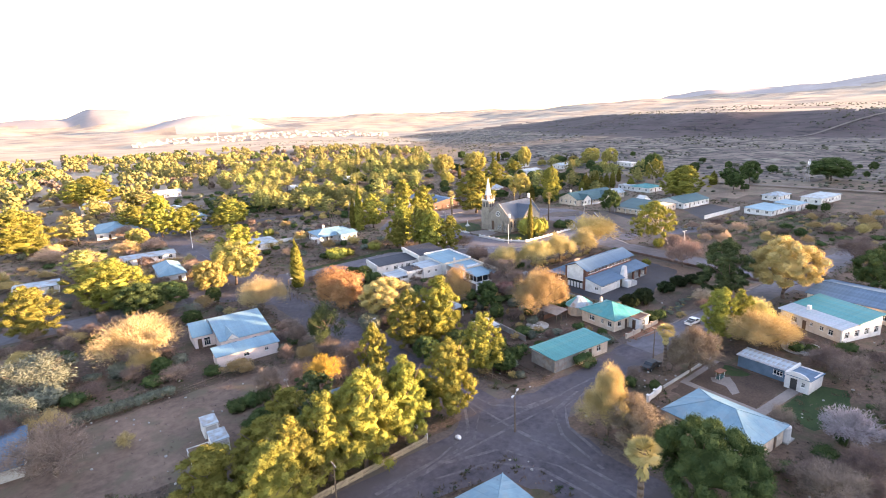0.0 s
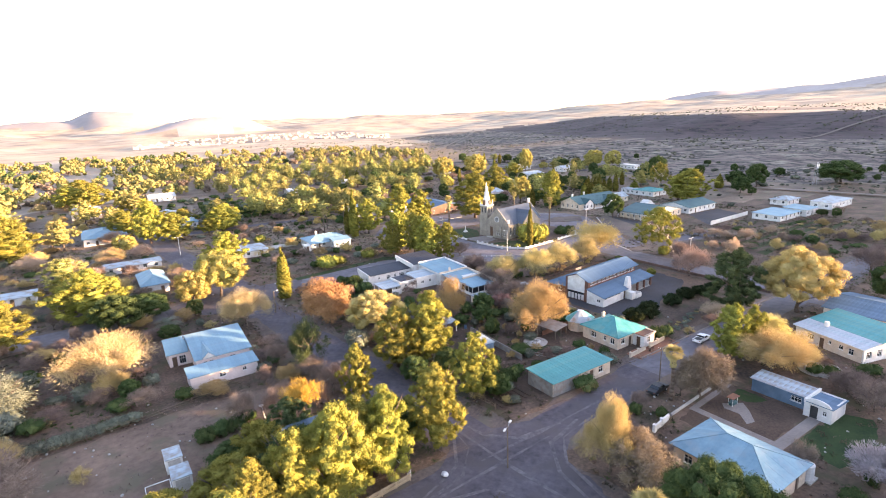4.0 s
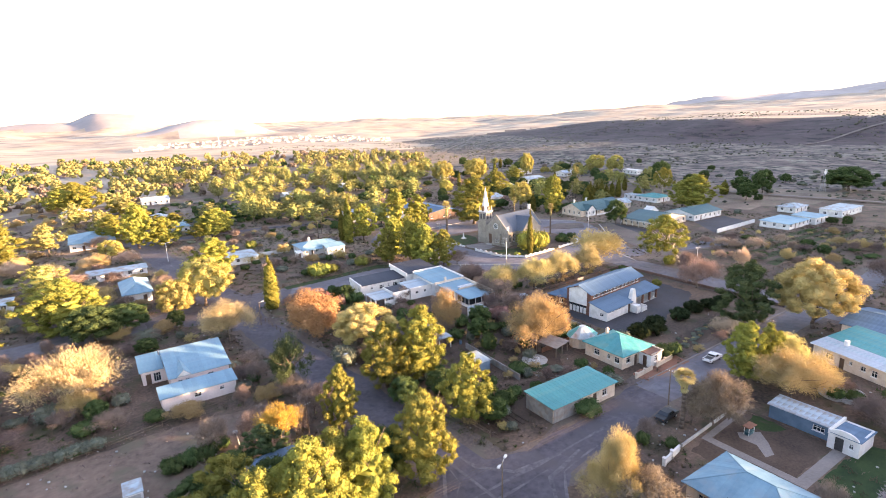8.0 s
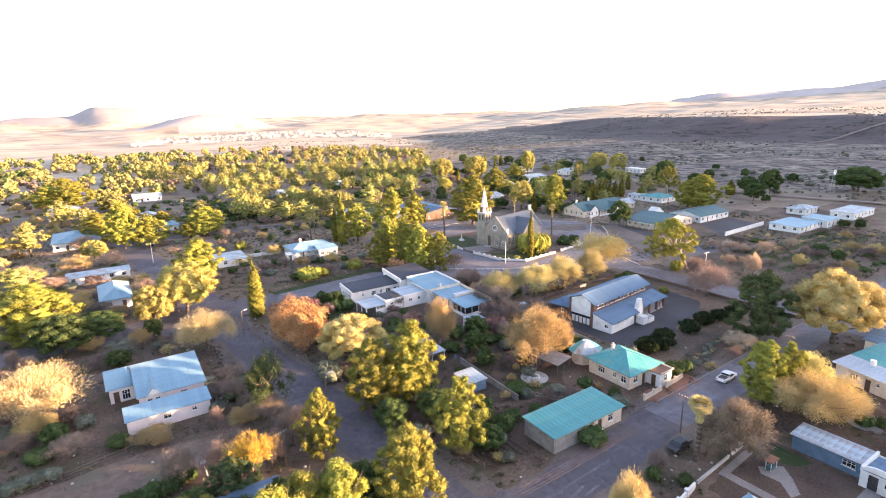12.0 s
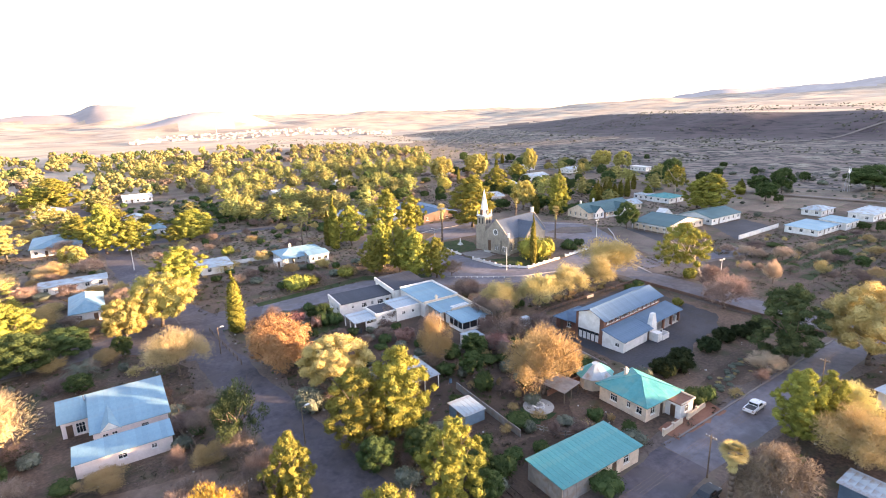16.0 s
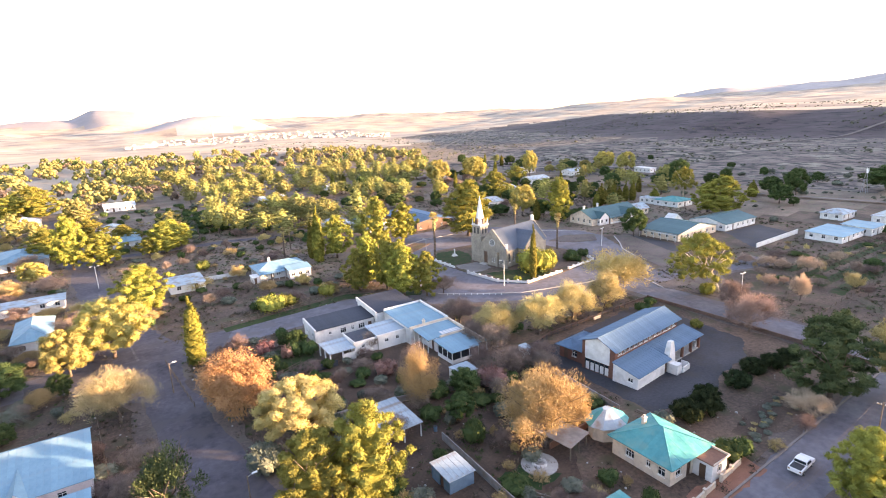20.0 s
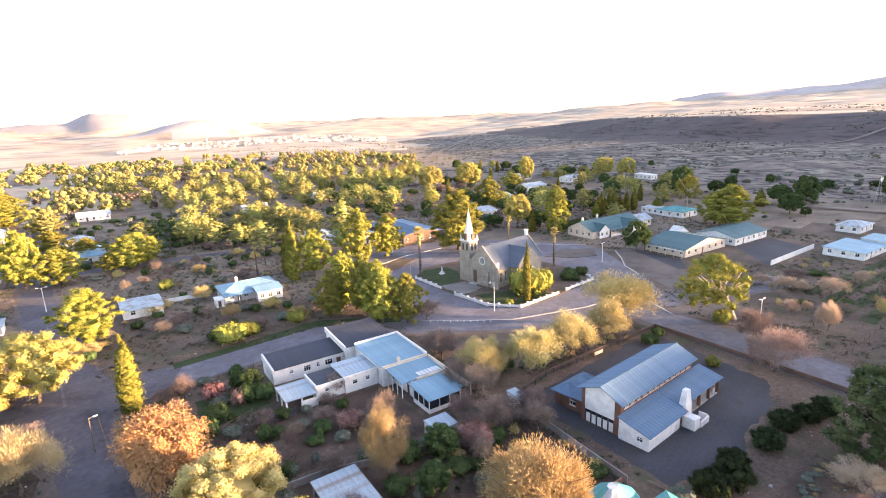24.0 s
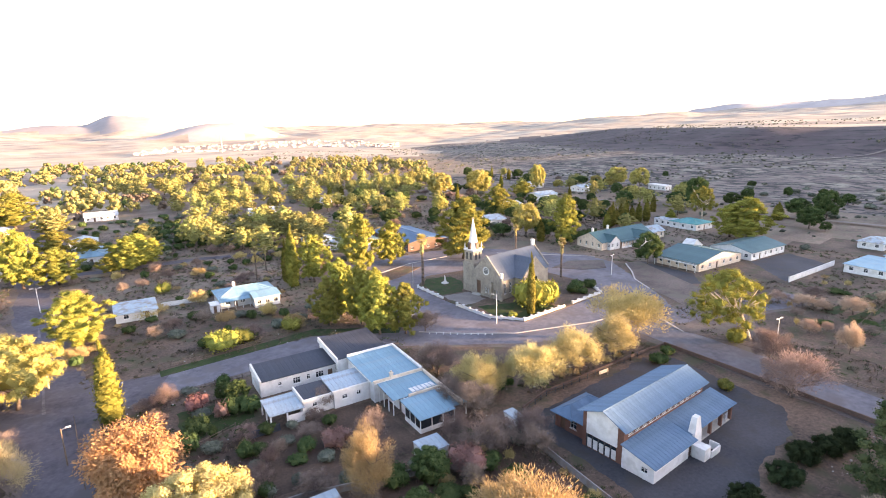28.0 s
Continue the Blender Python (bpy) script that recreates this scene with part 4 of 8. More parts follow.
    for x in (18.8, 20.9, 23.0):
        box_part("glazing", b, x + 0.08, 1.79, 0.8, x + 2.0, 1.82, 2.3, GLASS)
        box_part("skirting", b, x + 0.08, 1.75, 0.0, x + 2.0, 1.85, 0.8, WHITE)
    for y in (1.8, 3.5, 5.2):
        box_part("glazing", b, 18.79, y + 0.08, 0.8, 18.82, y + 1.6, 2.3, GLASS)
        box_part("skirting", b, 18.75, y + 0.08, 0.0, 18.85, y + 1.6, 0.8, WHITE)
    # courtyard rooms
    walls(b, 10.3, 17, 16.96, 23.4, 3.1, WHITE, S=[W_(1.5, 1.0, 1.4, 2.2), W_(4.2, 0.8, 1.4, 2.2)])
    slope(b, (10.1, 17.2, 3.15), (17, 17.2, 3.15), (17, 23.5, 3.45), (10.1, 23.5, 3.45), SILVER_TIN)
    box_part("parapet", b, 10.0, 16.8, 2.9, 17.0, 17.15, 3.35, WHITE)
    walls(b, 5.0, 17.4, 10.28, 23.0, 2.8, WHITE, S=[W_(1.6, 0.8, 1.4, 2.1)], W=[D_(2)])
    slope(b, (5.1, 17.6, 2.85), (10.2, 17.6, 2.85), (10.2, 23.1, 3.05), (5.1, 23.1, 3.05), DARK_TIN)
    box_part("parapet", b, 4.85, 17.3, 2.6, 5.1, 23.1, 3.2, WHITE)
    box_part("parapet", b, 5.1, 17.3, 2.6, 10.0, 17.55, 3.05, WHITE)
    # carport
    slope(b, (-0.9, 16.3, 2.4), (4.84, 16.3, 2.4), (4.84, 22.4, 2.65), (-0.9, 22.4, 2.65), SILVER_TIN)
    post_row(b, [(-0.7, 16.5), (-0.7, 19.3), (-0.7, 22.2), (2.0, 16.5), (4.7, 16.5)], 2.4, WHITE, 0.12)
    box_part("side_wall", b, 2.1, 16.4, 0, 4.7, 16.6, 1.6, WHITE)
    box_part("yard_wall", b, -4.0, 15.6, 0, 0.5, 15.8, 1.2, DARK_TIN)
    return b


white_complex()


def stone_church():
    """Stone church: nave, transept toward the street, tower with a spire beside the front."""
    b = thing("church", 91, 111.7, 0, "stone church with slate roofs and a white-spired tower", "church", turn=11)
    walls(b, 0, -5.5, 21.5, 5.5, 6.0, STONE, S=[(p, 0.8, 1.6, 4.6, 'w') for p in (1.4, 3.6, 17.4, 19.4)], N=[(2.0 + 2.7 * i, 0.8, 1.6, 4.6, 'w') for i in range(7)],
          W=[(1.3, 0.5, 1.3, 2.7, 'w'), (2.3, 0.5, 1.3, 2.7, 'w'), (3.3, 0.5, 1.3, 2.7, 'w'), (4.3, 0.5, 1.3, 2.7, 'w'), (5.3, 0.5, 1.3, 2.7, 'w'), (7.6, 1.5, 0.0, 4.4, 'd')])
    slope(b, (0.35, -5.95, 5.7), (21.5, -5.95, 5.7), (21.5, 0, 11.6), (0.35, 0, 11.6), SLATE, True, 1.2)
    slope(b, (21.5, 5.95, 5.7), (0.35, 5.95, 5.7), (0.35, 0, 11.6), (21.5, 0, 11.6), SLATE, True, 1.2)
    for x in (0.0, 21.4):
        s = Soup()
        s.poly((x, -5.5, 6), (x, 5.5, 6), (x, 5.6, 6.4), (x, 0, 12.1), (x, -5.6, 6.4))
        s.poly((x + 0.4, -5.5, 6), (x + 0.4, -5.6, 6.4), (x + 0.4, 0, 12.1), (x + 0.4, 5.6, 6.4), (x + 0.4, 5.5, 6))
        s.poly((x, 0, 12.1), (x + 0.4, 0, 12.1), (x + 0.4, -5.6, 6.4), (x, -5.6, 6.4))
        s.poly((x, 0, 12.1), (x, 5.6, 6.4), (x + 0.4, 5.6, 6.4), (x + 0.4, 0, 12.1))
        part("gable_wall", s.mesh("gable_wall", STONE), b)
    # rose window
    s = Soup()
    for k in range(16):
        a0, a1 = 2 * math.pi * k / 16, 2 * math.pi * (k + 1) / 16
        s.poly(*[(-0.10, r * math.cos(w), 7.6 + r * math.sin(w)) for r, w in ((1.15, a0), (1.15, a1), (0.92, a1), (0.92, a0))])
    for k in range(6):
        w = math.pi * k / 3
        s.tube((-0.08, 0.2 * math.cos(w), 7.6 + 0.2 * math.sin(w)), (-0.08, 0.95 * math.cos(w), 7.6 + 0.95 * math.sin(w)), 0.06, 0.06, 5)
    rose = part("rose_window", s.mesh("rose_window", FRAMEM), b)
    g = Soup()
    g.poly(*[(-0.05, 0.95 * math.cos(-2 * math.pi * k / 24), 7.6 + 0.95 * math.sin(-2 * math.pi * k / 24)) for k in range(24)])
    part("pane", g.mesh("pane", GLASS), rose)
    # buttresses with caps
    for y in (-5.9, -2.2):
        box_part("buttress", b, -0.7, y - 0.4, 0, 0.0, y + 0.4, 4.8 if y > -5 else 6.6, STONE)
    box_part("pinnacle", b, -0.55, -6.2, 6.6, 0.1, -5.6, 8.0, WHITE)
    # plinth step and porch steps
    box_part("plinth", b, -0.25, -5.7, 0, -0.01, 5.7, 0.7, STONE)
    for i in range(3):
        box_part("step", b, -1.6 + 0.4 * i, 1.8, 0.0, -0.26, 4.6, 0.17 * (i + 1), CONCRETE)
    # transept
    walls(b, 6.0, -8.8, 16.0, -5.6, 6.0, STONE, S=[(4.0, 2.0, 1.8, 5.4, 'w')], W=[(1.0, 0.9, 1.6, 4.4, 'w')], E=[(1.0, 0.9, 1.6, 4.4, 'w')])
    slope(b, (5.5, 0.0, 5.7), (5.5, -8.5, 5.7), (11.0, -8.5, 10.6), (11.0, 0.0, 10.6), SLATE, True, 1.2)
    slope(b, (16.5, -8.5, 5.7), (16.5, 0.0, 5.7), (11.0, 0.0, 10.6), (11.0, -8.5, 10.6), SLATE, True, 1.2)
    s = Soup()
    s.poly((6.0, -8.8, 6), (16.0, -8.8, 6), (16.1, -8.8, 6.4), (11.0, -8.8, 11.2), (5.9, -8.8, 6.4))
    s.poly((16.0, -8.4, 6), (6.0, -8.4, 6), (5.9, -8.4, 6.4), (11.0, -8.4, 11.2), (16.1, -8.4, 6.4))
    s.poly((11.0, -8.8, 11.2), (16.1, -8.8, 6.4), (16.1, -8.4, 6.4), (11.0, -8.4, 11.2))
    s.poly((5.9, -8.8, 6.4), (11.0, -8.8, 11.2), (11.0, -8.4, 11.2), (5.9, -8.4, 6.4))
    part("gable_wall", s.mesh("gable_wall", STONE), b)
    s = Soup()
    s.box(20.6, -0.4, 11.6, 21.4, 0.4, 13.2)
    s.box(20.5, -0.5, 13.2, 21.5, 0.5, 13.4)
    part("chimney", s.mesh("chimney", WHITE), b)
    # tower: shaft, louvred belfry, pinnacles, spire
    tx, ty = 2.6, 7.4
    box_part("tower", b, tx - 2.1, ty - 2.1, 0, tx + 2.1, ty + 2.1, 8.6, STONE)
    box_part("tower", b, tx - 1.8, ty - 1.8, 8.6, tx + 1.8, ty + 1.8, 12.2, STONE)
    box_part("cornice", b, tx - 2.25, ty - 2.25, 8.45, tx + 2.25, ty + 2.25, 8.75, STONE)
    box_part("cornice", b, tx - 2.0, ty - 2.0, 12.2, tx + 2.0, ty + 2.0, 12.6, WHITE)
    for k in (-0.75, 0.75):
        box_part("louvre", b, tx - 1.84, ty + k - 0.35, 9.6, tx - 1.78, ty + k + 0.35, 11.6, BLACK)
        box_part("louvre", b, tx + k - 0.35, ty - 1.84, 9.6, tx + k + 0.35, ty - 1.78, 11.6, BLACK)
    for sx in (-1.7, 1.7):
        for sy in (-1.7, 1.7):
            s = Soup()
            s.tube((tx + sx, ty + sy, 12.6), (tx + sx, ty + sy, 14.6), 0.26, 0.02, 6)
            part("pinnacle", s.mesh("pinnacle", WHITE), b)
    s = Soup()
    n = 8
    for k in range(n):
        w = 2 * math.pi * (k + 0.5) / n
        s.v.append((tx + 1.75 * math.cos(w), ty + 1.75 * math.sin(w), 12.6))
    s.v.append((tx, ty, 22.0))
    for k in range(n):
        s.f.append((k, (k + 1) % n, n))
    part("spire", s.mesh("spire", WHITE), b, "white octagonal spire")
    for sx, sy in ((-1, 0), (0, -1), (1, 0), (0, 1)):
        s = Soup()
        c = (tx + sx * 1.35, ty + sy * 1.35)
        px, py = -sy * 0.55, sx * 0.55
        s.prism([(c[0] + px + sx * 0.4, c[1] + py + sy * 0.4, 14.2), (c[0] - px + sx * 0.4, c[1] - py + sy * 0.4, 14.2), (c[0] - px - sx * 0.5, c[1] - py - sy * 0.5, 14.8), (c[0] + px - sx * 0.5, c[1] + py - sy * 0.5, 14.8)], 1.6)
        part("lucarne", s.mesh("lucarne", DOORM), b)
    return b


stone_church()

# houses farther off
HOUSES = [
    (1.5, 149, 11, 159, 2.4, 'mono', 0.35, SILVER_TIN, WHITE, "long low white shed with a pale roof"),
    (19.4, -25.6, 28.8, -12.8, 2.9, 'hip', 2.1, BLUE_TIN, CREAM, "house with a large pale blue hipped tin roof"),
    (-22.5, -23, -11.3, -10.2, 3.3, 'hip', 1.9, BLUE_TIN, CREAM, "house with a bright blue hipped tin roof"),
    (91, -20, 106, -3, 3.6, 'gable', 1.3, STEEL_BLUE, CREAM, "house with a grey-blue tin roof under the trees"),
    (100, 174, 118, 206, 3.6, 'gable', 1.5, STEEL_BLUE, DARK_BRICK, "long shop with a blue tin roof and veranda posts"),
    (188, 90, 210, 105, 2.9, 'gable', 1.8, GREEN_TIN, WHITE, "white building with a dark green tin roof"),
    (197, 54.5, 215, 66, 2.4, 'mono', 0.35, BLUE_TIN, WHITE, "flat white workshop with a pale tin roof"),
    (221, 132, 233, 145, 2.8, 'hip', 1.6, TEAL_TIN, WHITE, "small white kiosk with a turquoise roof"),
    (334, 229, 341, 243, 3.2, 'mono', 0.4, WHITE, WHITE, "plain white shed on the open veld"),
    (-46, 216, -30, 240, 3.1, 'hip', 2.0, BLUE_TIN, WHITE, "white house with a pale blue hipped roof"),
    (-50, 300, -36, 318, 4.2, 'gable', 2.0, SILVER_TIN, CREAM, "cream house with a pale gabled roof"),
    (-33, 124, -26, 140, 2.8, 'hip', 2.0, BLUE_TIN, WHITE, "cottage with a steep pale blue roof"),
    (-41, 157, -24, 163, 2.4, 'mono', 0.3, SILVER_TIN, WHITE, "long white outbuilding with a pale roof"),
    (-70, 138, -59, 144, 2.4, 'mono', 0.3, SILVER_TIN, WHITE, "low white outbuilding by the scrap yard"),
    (-9, 228, 1, 246, 3.0, 'hip', 2.0, BLUE_TIN, WHITE, "white cottage with a blue pyramid roof"),
    (-12, 262, -2, 272, 3.0, 'gable', 1.5, SILVER_TIN, WHITE, "small white house with a tin roof"),
    (-8, 345, 8, 356, 3.0, 'gable', 1.6, SILVER_TIN, WHITE, "white farm shed with a tin roof"),
    (84, 186, 96, 204, 3.2, 'gable', 1.8, GREEN_TIN, WHITE, "white house with green roof beside the square"),
    (70, 196, 82, 212, 3.2, 'hip', 1.8, SILVER_TIN, WHITE, "white house with a pale hipped roof"),
    (150, 196, 166, 210, 3.2, 'gable', 1.5, SILVER_TIN, WHITE, "white house with a tin roof behind the square"),
    (186, 228, 204, 240, 3.2, 'gable', 1.5, SILVER_TIN, WHITE, "pale house with a tin roof among the trees"),
    (215.6, 52.5, 227, 62, 2.9, 'mono', 0.4, BLUE_TIN, WHITE, "flat-roofed white house by the veld"),
    (240, 52, 262, 61, 3.0, 'mono', 0.3, SILVER_TIN, WHITE, "flat-roofed white building by the veld"),
    (238, 70, 250, 78, 2.6, 'hip', 1.2, SILVER_TIN, WHITE, "small white house behind the workshop"),
    (236, 250, 252, 262, 3.2, 'gable', 1.4, SILVER_TIN, WHITE, "white bungalow with a pale tin roof"),
    (268, 300, 286, 312, 3.2, 'gable', 1.4, SILVER_TIN, WHITE, "white bungalow with a pale tin roof"),
    (212, 330, 228, 340, 3.2, 'gable', 1.4, SILVER_TIN, WHITE, "white bungalow with a pale tin roof"),
    (286, 262, 300, 272, 3.2, 'gable', 1.4, SILVER_TIN, WHITE, "white bungalow with a pale tin roof"),
    (120, 320, 134, 330, 3.2, 'gable', 1.4, SILVER_TIN, WHITE, "white bungalow with a pale tin roof"),
    (70, 300, 84, 310, 3.2, 'gable', 1.4, SILVER_TIN, WHITE, "white bungalow with a pale tin roof"),
]
for i, (x0, y0, x1, y1, h, roof, rise, rm, wm, label) in enumerate(HOUSES):
    near = y0 < 30 and x0 < 100
    simple_house(x0, y0, x1, y1, h, roof, rise, rm, wm, label, sheets=near, name="shed" if " shed" in label else ("outbuilding" if "outbuilding" in label else "house"))



def lean_house():
    """Long cream house under one faded turquoise slope, pale along its low eave."""
    b = thing("house", 73.4, -16.5, 0, "long cream house with a faded turquoise tin roof", "house", turn=-15.5)
    walls(b, 0, 0, 11.5, 13.5, 3.0, CREAM, W=[W_(1.6, 1.0), W_(3.6, 0.9, 1.2), W_(6.0, 0.6, 1.4), D_(7.4), W_(9.6, 1.4)], S=[], N=row(11.5, 3), E=row(13.5, 3))
    walls(b, 0.0, -0.3, 11.5, -0.02, 3.0, WHITE, S=row(11.5, 4, 1.3, 0.8, 2.2), t=0.12)
    for y0, y1 in ((-0.3, -0.06), (13.26, 13.5)):
        s = Soup()
        s.prism([(0, y0, 3.0), (11.5, y0, 4.5), (11.5, y1, 4.5), (0, y1, 3.0)], 0.01)
        s.box(5.0, y0, 3.0, 11.5, y1, 3.6)
        s.box(8.6, y0, 3.6, 11.5, y1, 4.1)
        part("gable_wall", s.mesh("gable_wall", WHITE), b)
    box_part("upper_wall", b, 11.26, 0, 3.0, 11.5, 13.2, 4.45, CREAM)
    slope(b, (-0.5, 13.9, 3.02), (-0.5, -0.7, 3.02), (3.9, -0.7, 3.6), (3.9, 13.9, 3.6), FADED_TIN)
    slope(b, (3.95, 13.9, 3.62), (3.95, -0.7, 3.62), (12.0, -0.7, 4.66), (12.0, 13.9, 4.66), TEAL_TIN)
    s = Soup()
    s.tube((3.2, 9.5, 3.5), (3.2, 9.5, 4.5), 0.45, 0.45, 12)
    part("roof_vent", s.mesh("roof_vent", WHITE), b)
    box_part("gutter", b, -0.62, -0.7, 2.9, -0.5, 13.9, 3.02, WHITE)


lean_house()


def blue_house():
    """Low white house: hipped main roof, hipped front wing, veranda, white store room, chimney."""
    b = thing("house", 26, 141, 0, "low white house with pale blue hipped tin roofs", "house")
    walls(b, 0, 4.5, 15, 14, 2.9, WHITE, S=[W_(1.4), D_(3.6), W_(5.4)], W=row(9.5, 3), E=row(9.5, 3), N=row(15, 4))
    hip(b, 0, 4.5, 15, 14, 2.9, 1.5, BLUE_TIN)
    walls(b, 8.2, 0, 15, 4.48, 2.8, WHITE, S=row(6.8, 3), W=row(4.5, 1), E=row(4.5, 1))
    slope(b, (7.8, -0.4, 2.8), (15.4, -0.4, 2.8), (15.4, 4.4, 3.55), (7.8, 4.4, 3.55), BLUE_TIN)
    slope(b, (-0.4, 2.2, 2.45), (7.7, 2.2, 2.45), (7.7, 4.3, 2.85), (-0.4, 4.3, 2.85), BLUE_TIN)
    post_row(b, [(-0.2 + 1.9 * k, 2.4) for k in range(5)], 2.4, WHITE, 0.07)
    walls(b, -2.6, 2.0, -0.6, 5.0, 2.2, WHITE, S=[D_(0.5, 0.8, 1.9)])
    slope(b, (-2.8, 1.8, 2.22), (-0.5, 1.8, 2.22), (-0.5, 5.2, 2.4), (-2.8, 5.2, 2.4), WHITE, False)
    chimney(b, 5.0, 10.5, 3.6, 5.2, WHITE)


blue_house()


def hotel():
    """Cream hotel: long range, two white-edged front gables, a veranda between, a rear wing."""
    b = thing("hotel", 160, 131, 0, "cream hotel with green tin roofs and white front gables", "hotel")
    walls(b, 0, 0, 30, 12.5, 3.2, CREAM, W=row(12.5, 4, 0.9, 1.0, 2.5), S=[D_(10.5), W_(12.4), W_(14.6), D_(16.6)], N=row(30, 6), E=row(12.5, 3))
    gable(b, 0, 0, 30, 12.5, 3.2, 2.9, GREEN_TIN, CREAM, 'x', sheets=True)
    for x0, x1, y0 in ((3.0, 8.6, -1.4), (18.0, 26.5, -3.6)):
        walls(b, x0, y0, x1, -0.02, 3.2, WHITE, S=row(x1 - x0, 2, 1.0, 0.9, 2.3), W=row(-y0, 1, 0.8), E=row(-y0, 1, 0.8))
        gable(b, x0, y0, x1, 5.6, 3.2, 2.1, GREEN_TIN, WHITE, 'y', over=0.3, sheets=True)
    slope(b, (8.7, -2.2, 2.5), (17.9, -2.2, 2.5), (17.9, 0.0, 3.0), (8.7, 0.0, 3.0), GREEN_TIN)
    post_row(b, [(9.0 + 1.75 * k, -2.1) for k in range(6)], 2.45, WHITE, 0.08)
    box_part("veranda_wall", b, 8.8, -2.2, 0, 17.8, -2.05, 0.7, WHITE)
    walls(b, 30.02, 2.0, 40, 9.0, 3.0, CREAM, S=row(10, 3), E=row(7, 2))
    gable(b, 30.02, 2.0, 40, 9.0, 3.0, 1.8, SILVER_TIN, CREAM, 'x', sheets=False)
    chimney(b, 3.5, 8.0, 4.5, 6.9, WHITE)
    chimney(b, 12.5, 8.4, 4.5, 7.0, WHITE)


hotel()


def long_store():
    """Low long building with a broad dark green roof and a white fascia."""
    b = thing("store", 161, 92, 0, "long store with a broad dark green tin roof and white fascia", "store")
    walls(b, 0, 0, 24, 15.5, 2.9, CREAM, W=row(15.5, 5), S=row(24, 6, door=2), E=row(15.5, 3), N=row(24, 4))
    gable(b, 0, 0, 24, 15.5, 2.9, 2.3, GREEN_TIN, WHITE, 'y', over=0.5, sheets=True)
    box_part("fascia", b, -1.9, -0.3, 2.35, -1.75, 15.8, 2.75, WHITE)
    slope(b, (-1.74, 15.7, 2.5), (-1.74, -0.2, 2.5), (-0.5, -0.2, 2.62), (-0.5, 15.7, 2.62), GREEN_TIN, False)
    post_row(b, [(-1.6, 0.2 + 3.0 * k) for k in range(6)], 2.4, WHITE, 0.07)
    walls(b, 19.0, 15.52, 26.0, 19.5, 2.9, WHITE, W=row(4, 1), N=row(7, 2))
    gable(b, 19.0, 15.52, 26.0, 19.5, 2.9, 2.2, WHITE, WHITE, 'y', over=0.2, sheets=False)


long_store()
kw = thing("outbuilding", 222, 145.3, 0, "flat white wing beside the turquoise-roofed kiosk", "outbuilding")
walls(kw, 0, 0, 7, 9, 2.7, WHITE, W=row(9, 3), S=row(7, 2))
slope(kw, (-0.2, -0.2, 2.72), (7.2, -0.2, 2.72), (7.2, 9.2, 2.95), (-0.2, 9.2, 2.95), SILVER_TIN, False)

# outbuildings of the near gardens
ob = thing("outbuilding", 47.8, -18, 0, "long blue-grey outbuilding with a pale tin roof and white end", "outbuilding")
walls(ob, 0, 0, 3.4, 8.8, 2.3, STEEL_BLUE, W=[W_(1.0, 1.6, 0.9, 1.8)])
slope(ob, (-0.3, 9.1, 2.35), (-0.3, 0.0, 2.35), (3.8, 0.0, 2.65), (3.8, 9.1, 2.65), SILVER_TIN)
walls(ob, -1.6, -3.9, 3.6, -0.02, 2.5, WHITE, W=[W_(0.7, 0.6, 1.0, 1.8), D_(1.9, 1.1)], doormat=BLACK)
slope(ob, (-1.8, -0.3, 2.6), (-1.8, -4.1, 2.6), (4.0, -4.1, 2.3), (4.0, -0.3, 2.3), STEEL_BLUE)
box_part("parapet", ob, -1.8, -0.3, 2.3, 3.7, 0.0, 2.95, WHITE)
ar = Soup()
rim_ = [(-1.78, -1.95 + 1.9 * math.cos(math.pi * k / 14), 2.4 + 1.0 * math.sin(math.pi * k / 14)) for k in range(15)]
ar.poly(*rim_)
ar.poly(*[(x_ + 0.3, y_, z_) for x_, y_, z_ in reversed(rim_)])
for p_, q_ in zip(rim_, rim_[1:]):
    ar.poly(p_, (p_[0] + 0.3, p_[1], p_[2]), (q_[0] + 0.3, q_[1], q_[2]), q_)
part("arched_front", ar.mesh("arched_front", WHITE), ob, "white arched front parapet")

cp = thing("carport", 17.2, 44.6, 0, "open carport with a weathered tin roof on white posts", "carport")
slope(cp, (-0.2, -0.2, 2.5), (6.2, -0.2, 2.5), (6.2, 8.8, 2.75), (-0.2, 8.8, 2.75), SILVER_TIN)
post_row(cp, [(0.1, 0.1), (3.0, 0.1), (5.9, 0.1), (0.1, 8.5), (5.9, 8.5), (0.1, 4.3), (5.9, 4.3)], 2.5, WHITE, 0.08)
box_part("back_wall", cp, 0.2, 8.35, 0, 5.8, 8.5, 2.4, FENCE)
hut = thing("shed", 19.2, 31.1, 0, "small blue-grey garden shed with a tin roof", "shed")
walls(hut, 0, 0, 3.9, 4.4, 2.0, STEEL_BLUE, W=[D_(1.5, 0.9, 1.9)])
slope(hut, (-0.2, -0.2, 2.05), (4.1, -0.2, 2.05), (4.1, 4.6, 2.3), (-0.2, 4.6, 2.3), SILVER_TIN)
lapa = thing("shelter", 36.9, 26.9, 0, "garden shelter with a grey weathered roof on wooden posts", "shelter")
slope(lapa, (-0.3, -0.3, 2.2), (4.8, 0.8, 2.2), (3.1, 5.9, 2.7), (-1.6, 4.8, 2.7), FENCE, False)
post_row(lapa, [(0, 0), (2.2, 0.5), (4.3, 1.0), (-1.2, 4.4), (2.8, 5.4)], 2.2, WOOD, 0.08)
ws = thing("shed", 37.2, 54.2, 0, "small white flat-roofed store room", "shed")
walls(ws, 0, 0, 4.0, 3.4, 2.0, WHITE, W=[D_(1.2, 0.8, 1.9)])
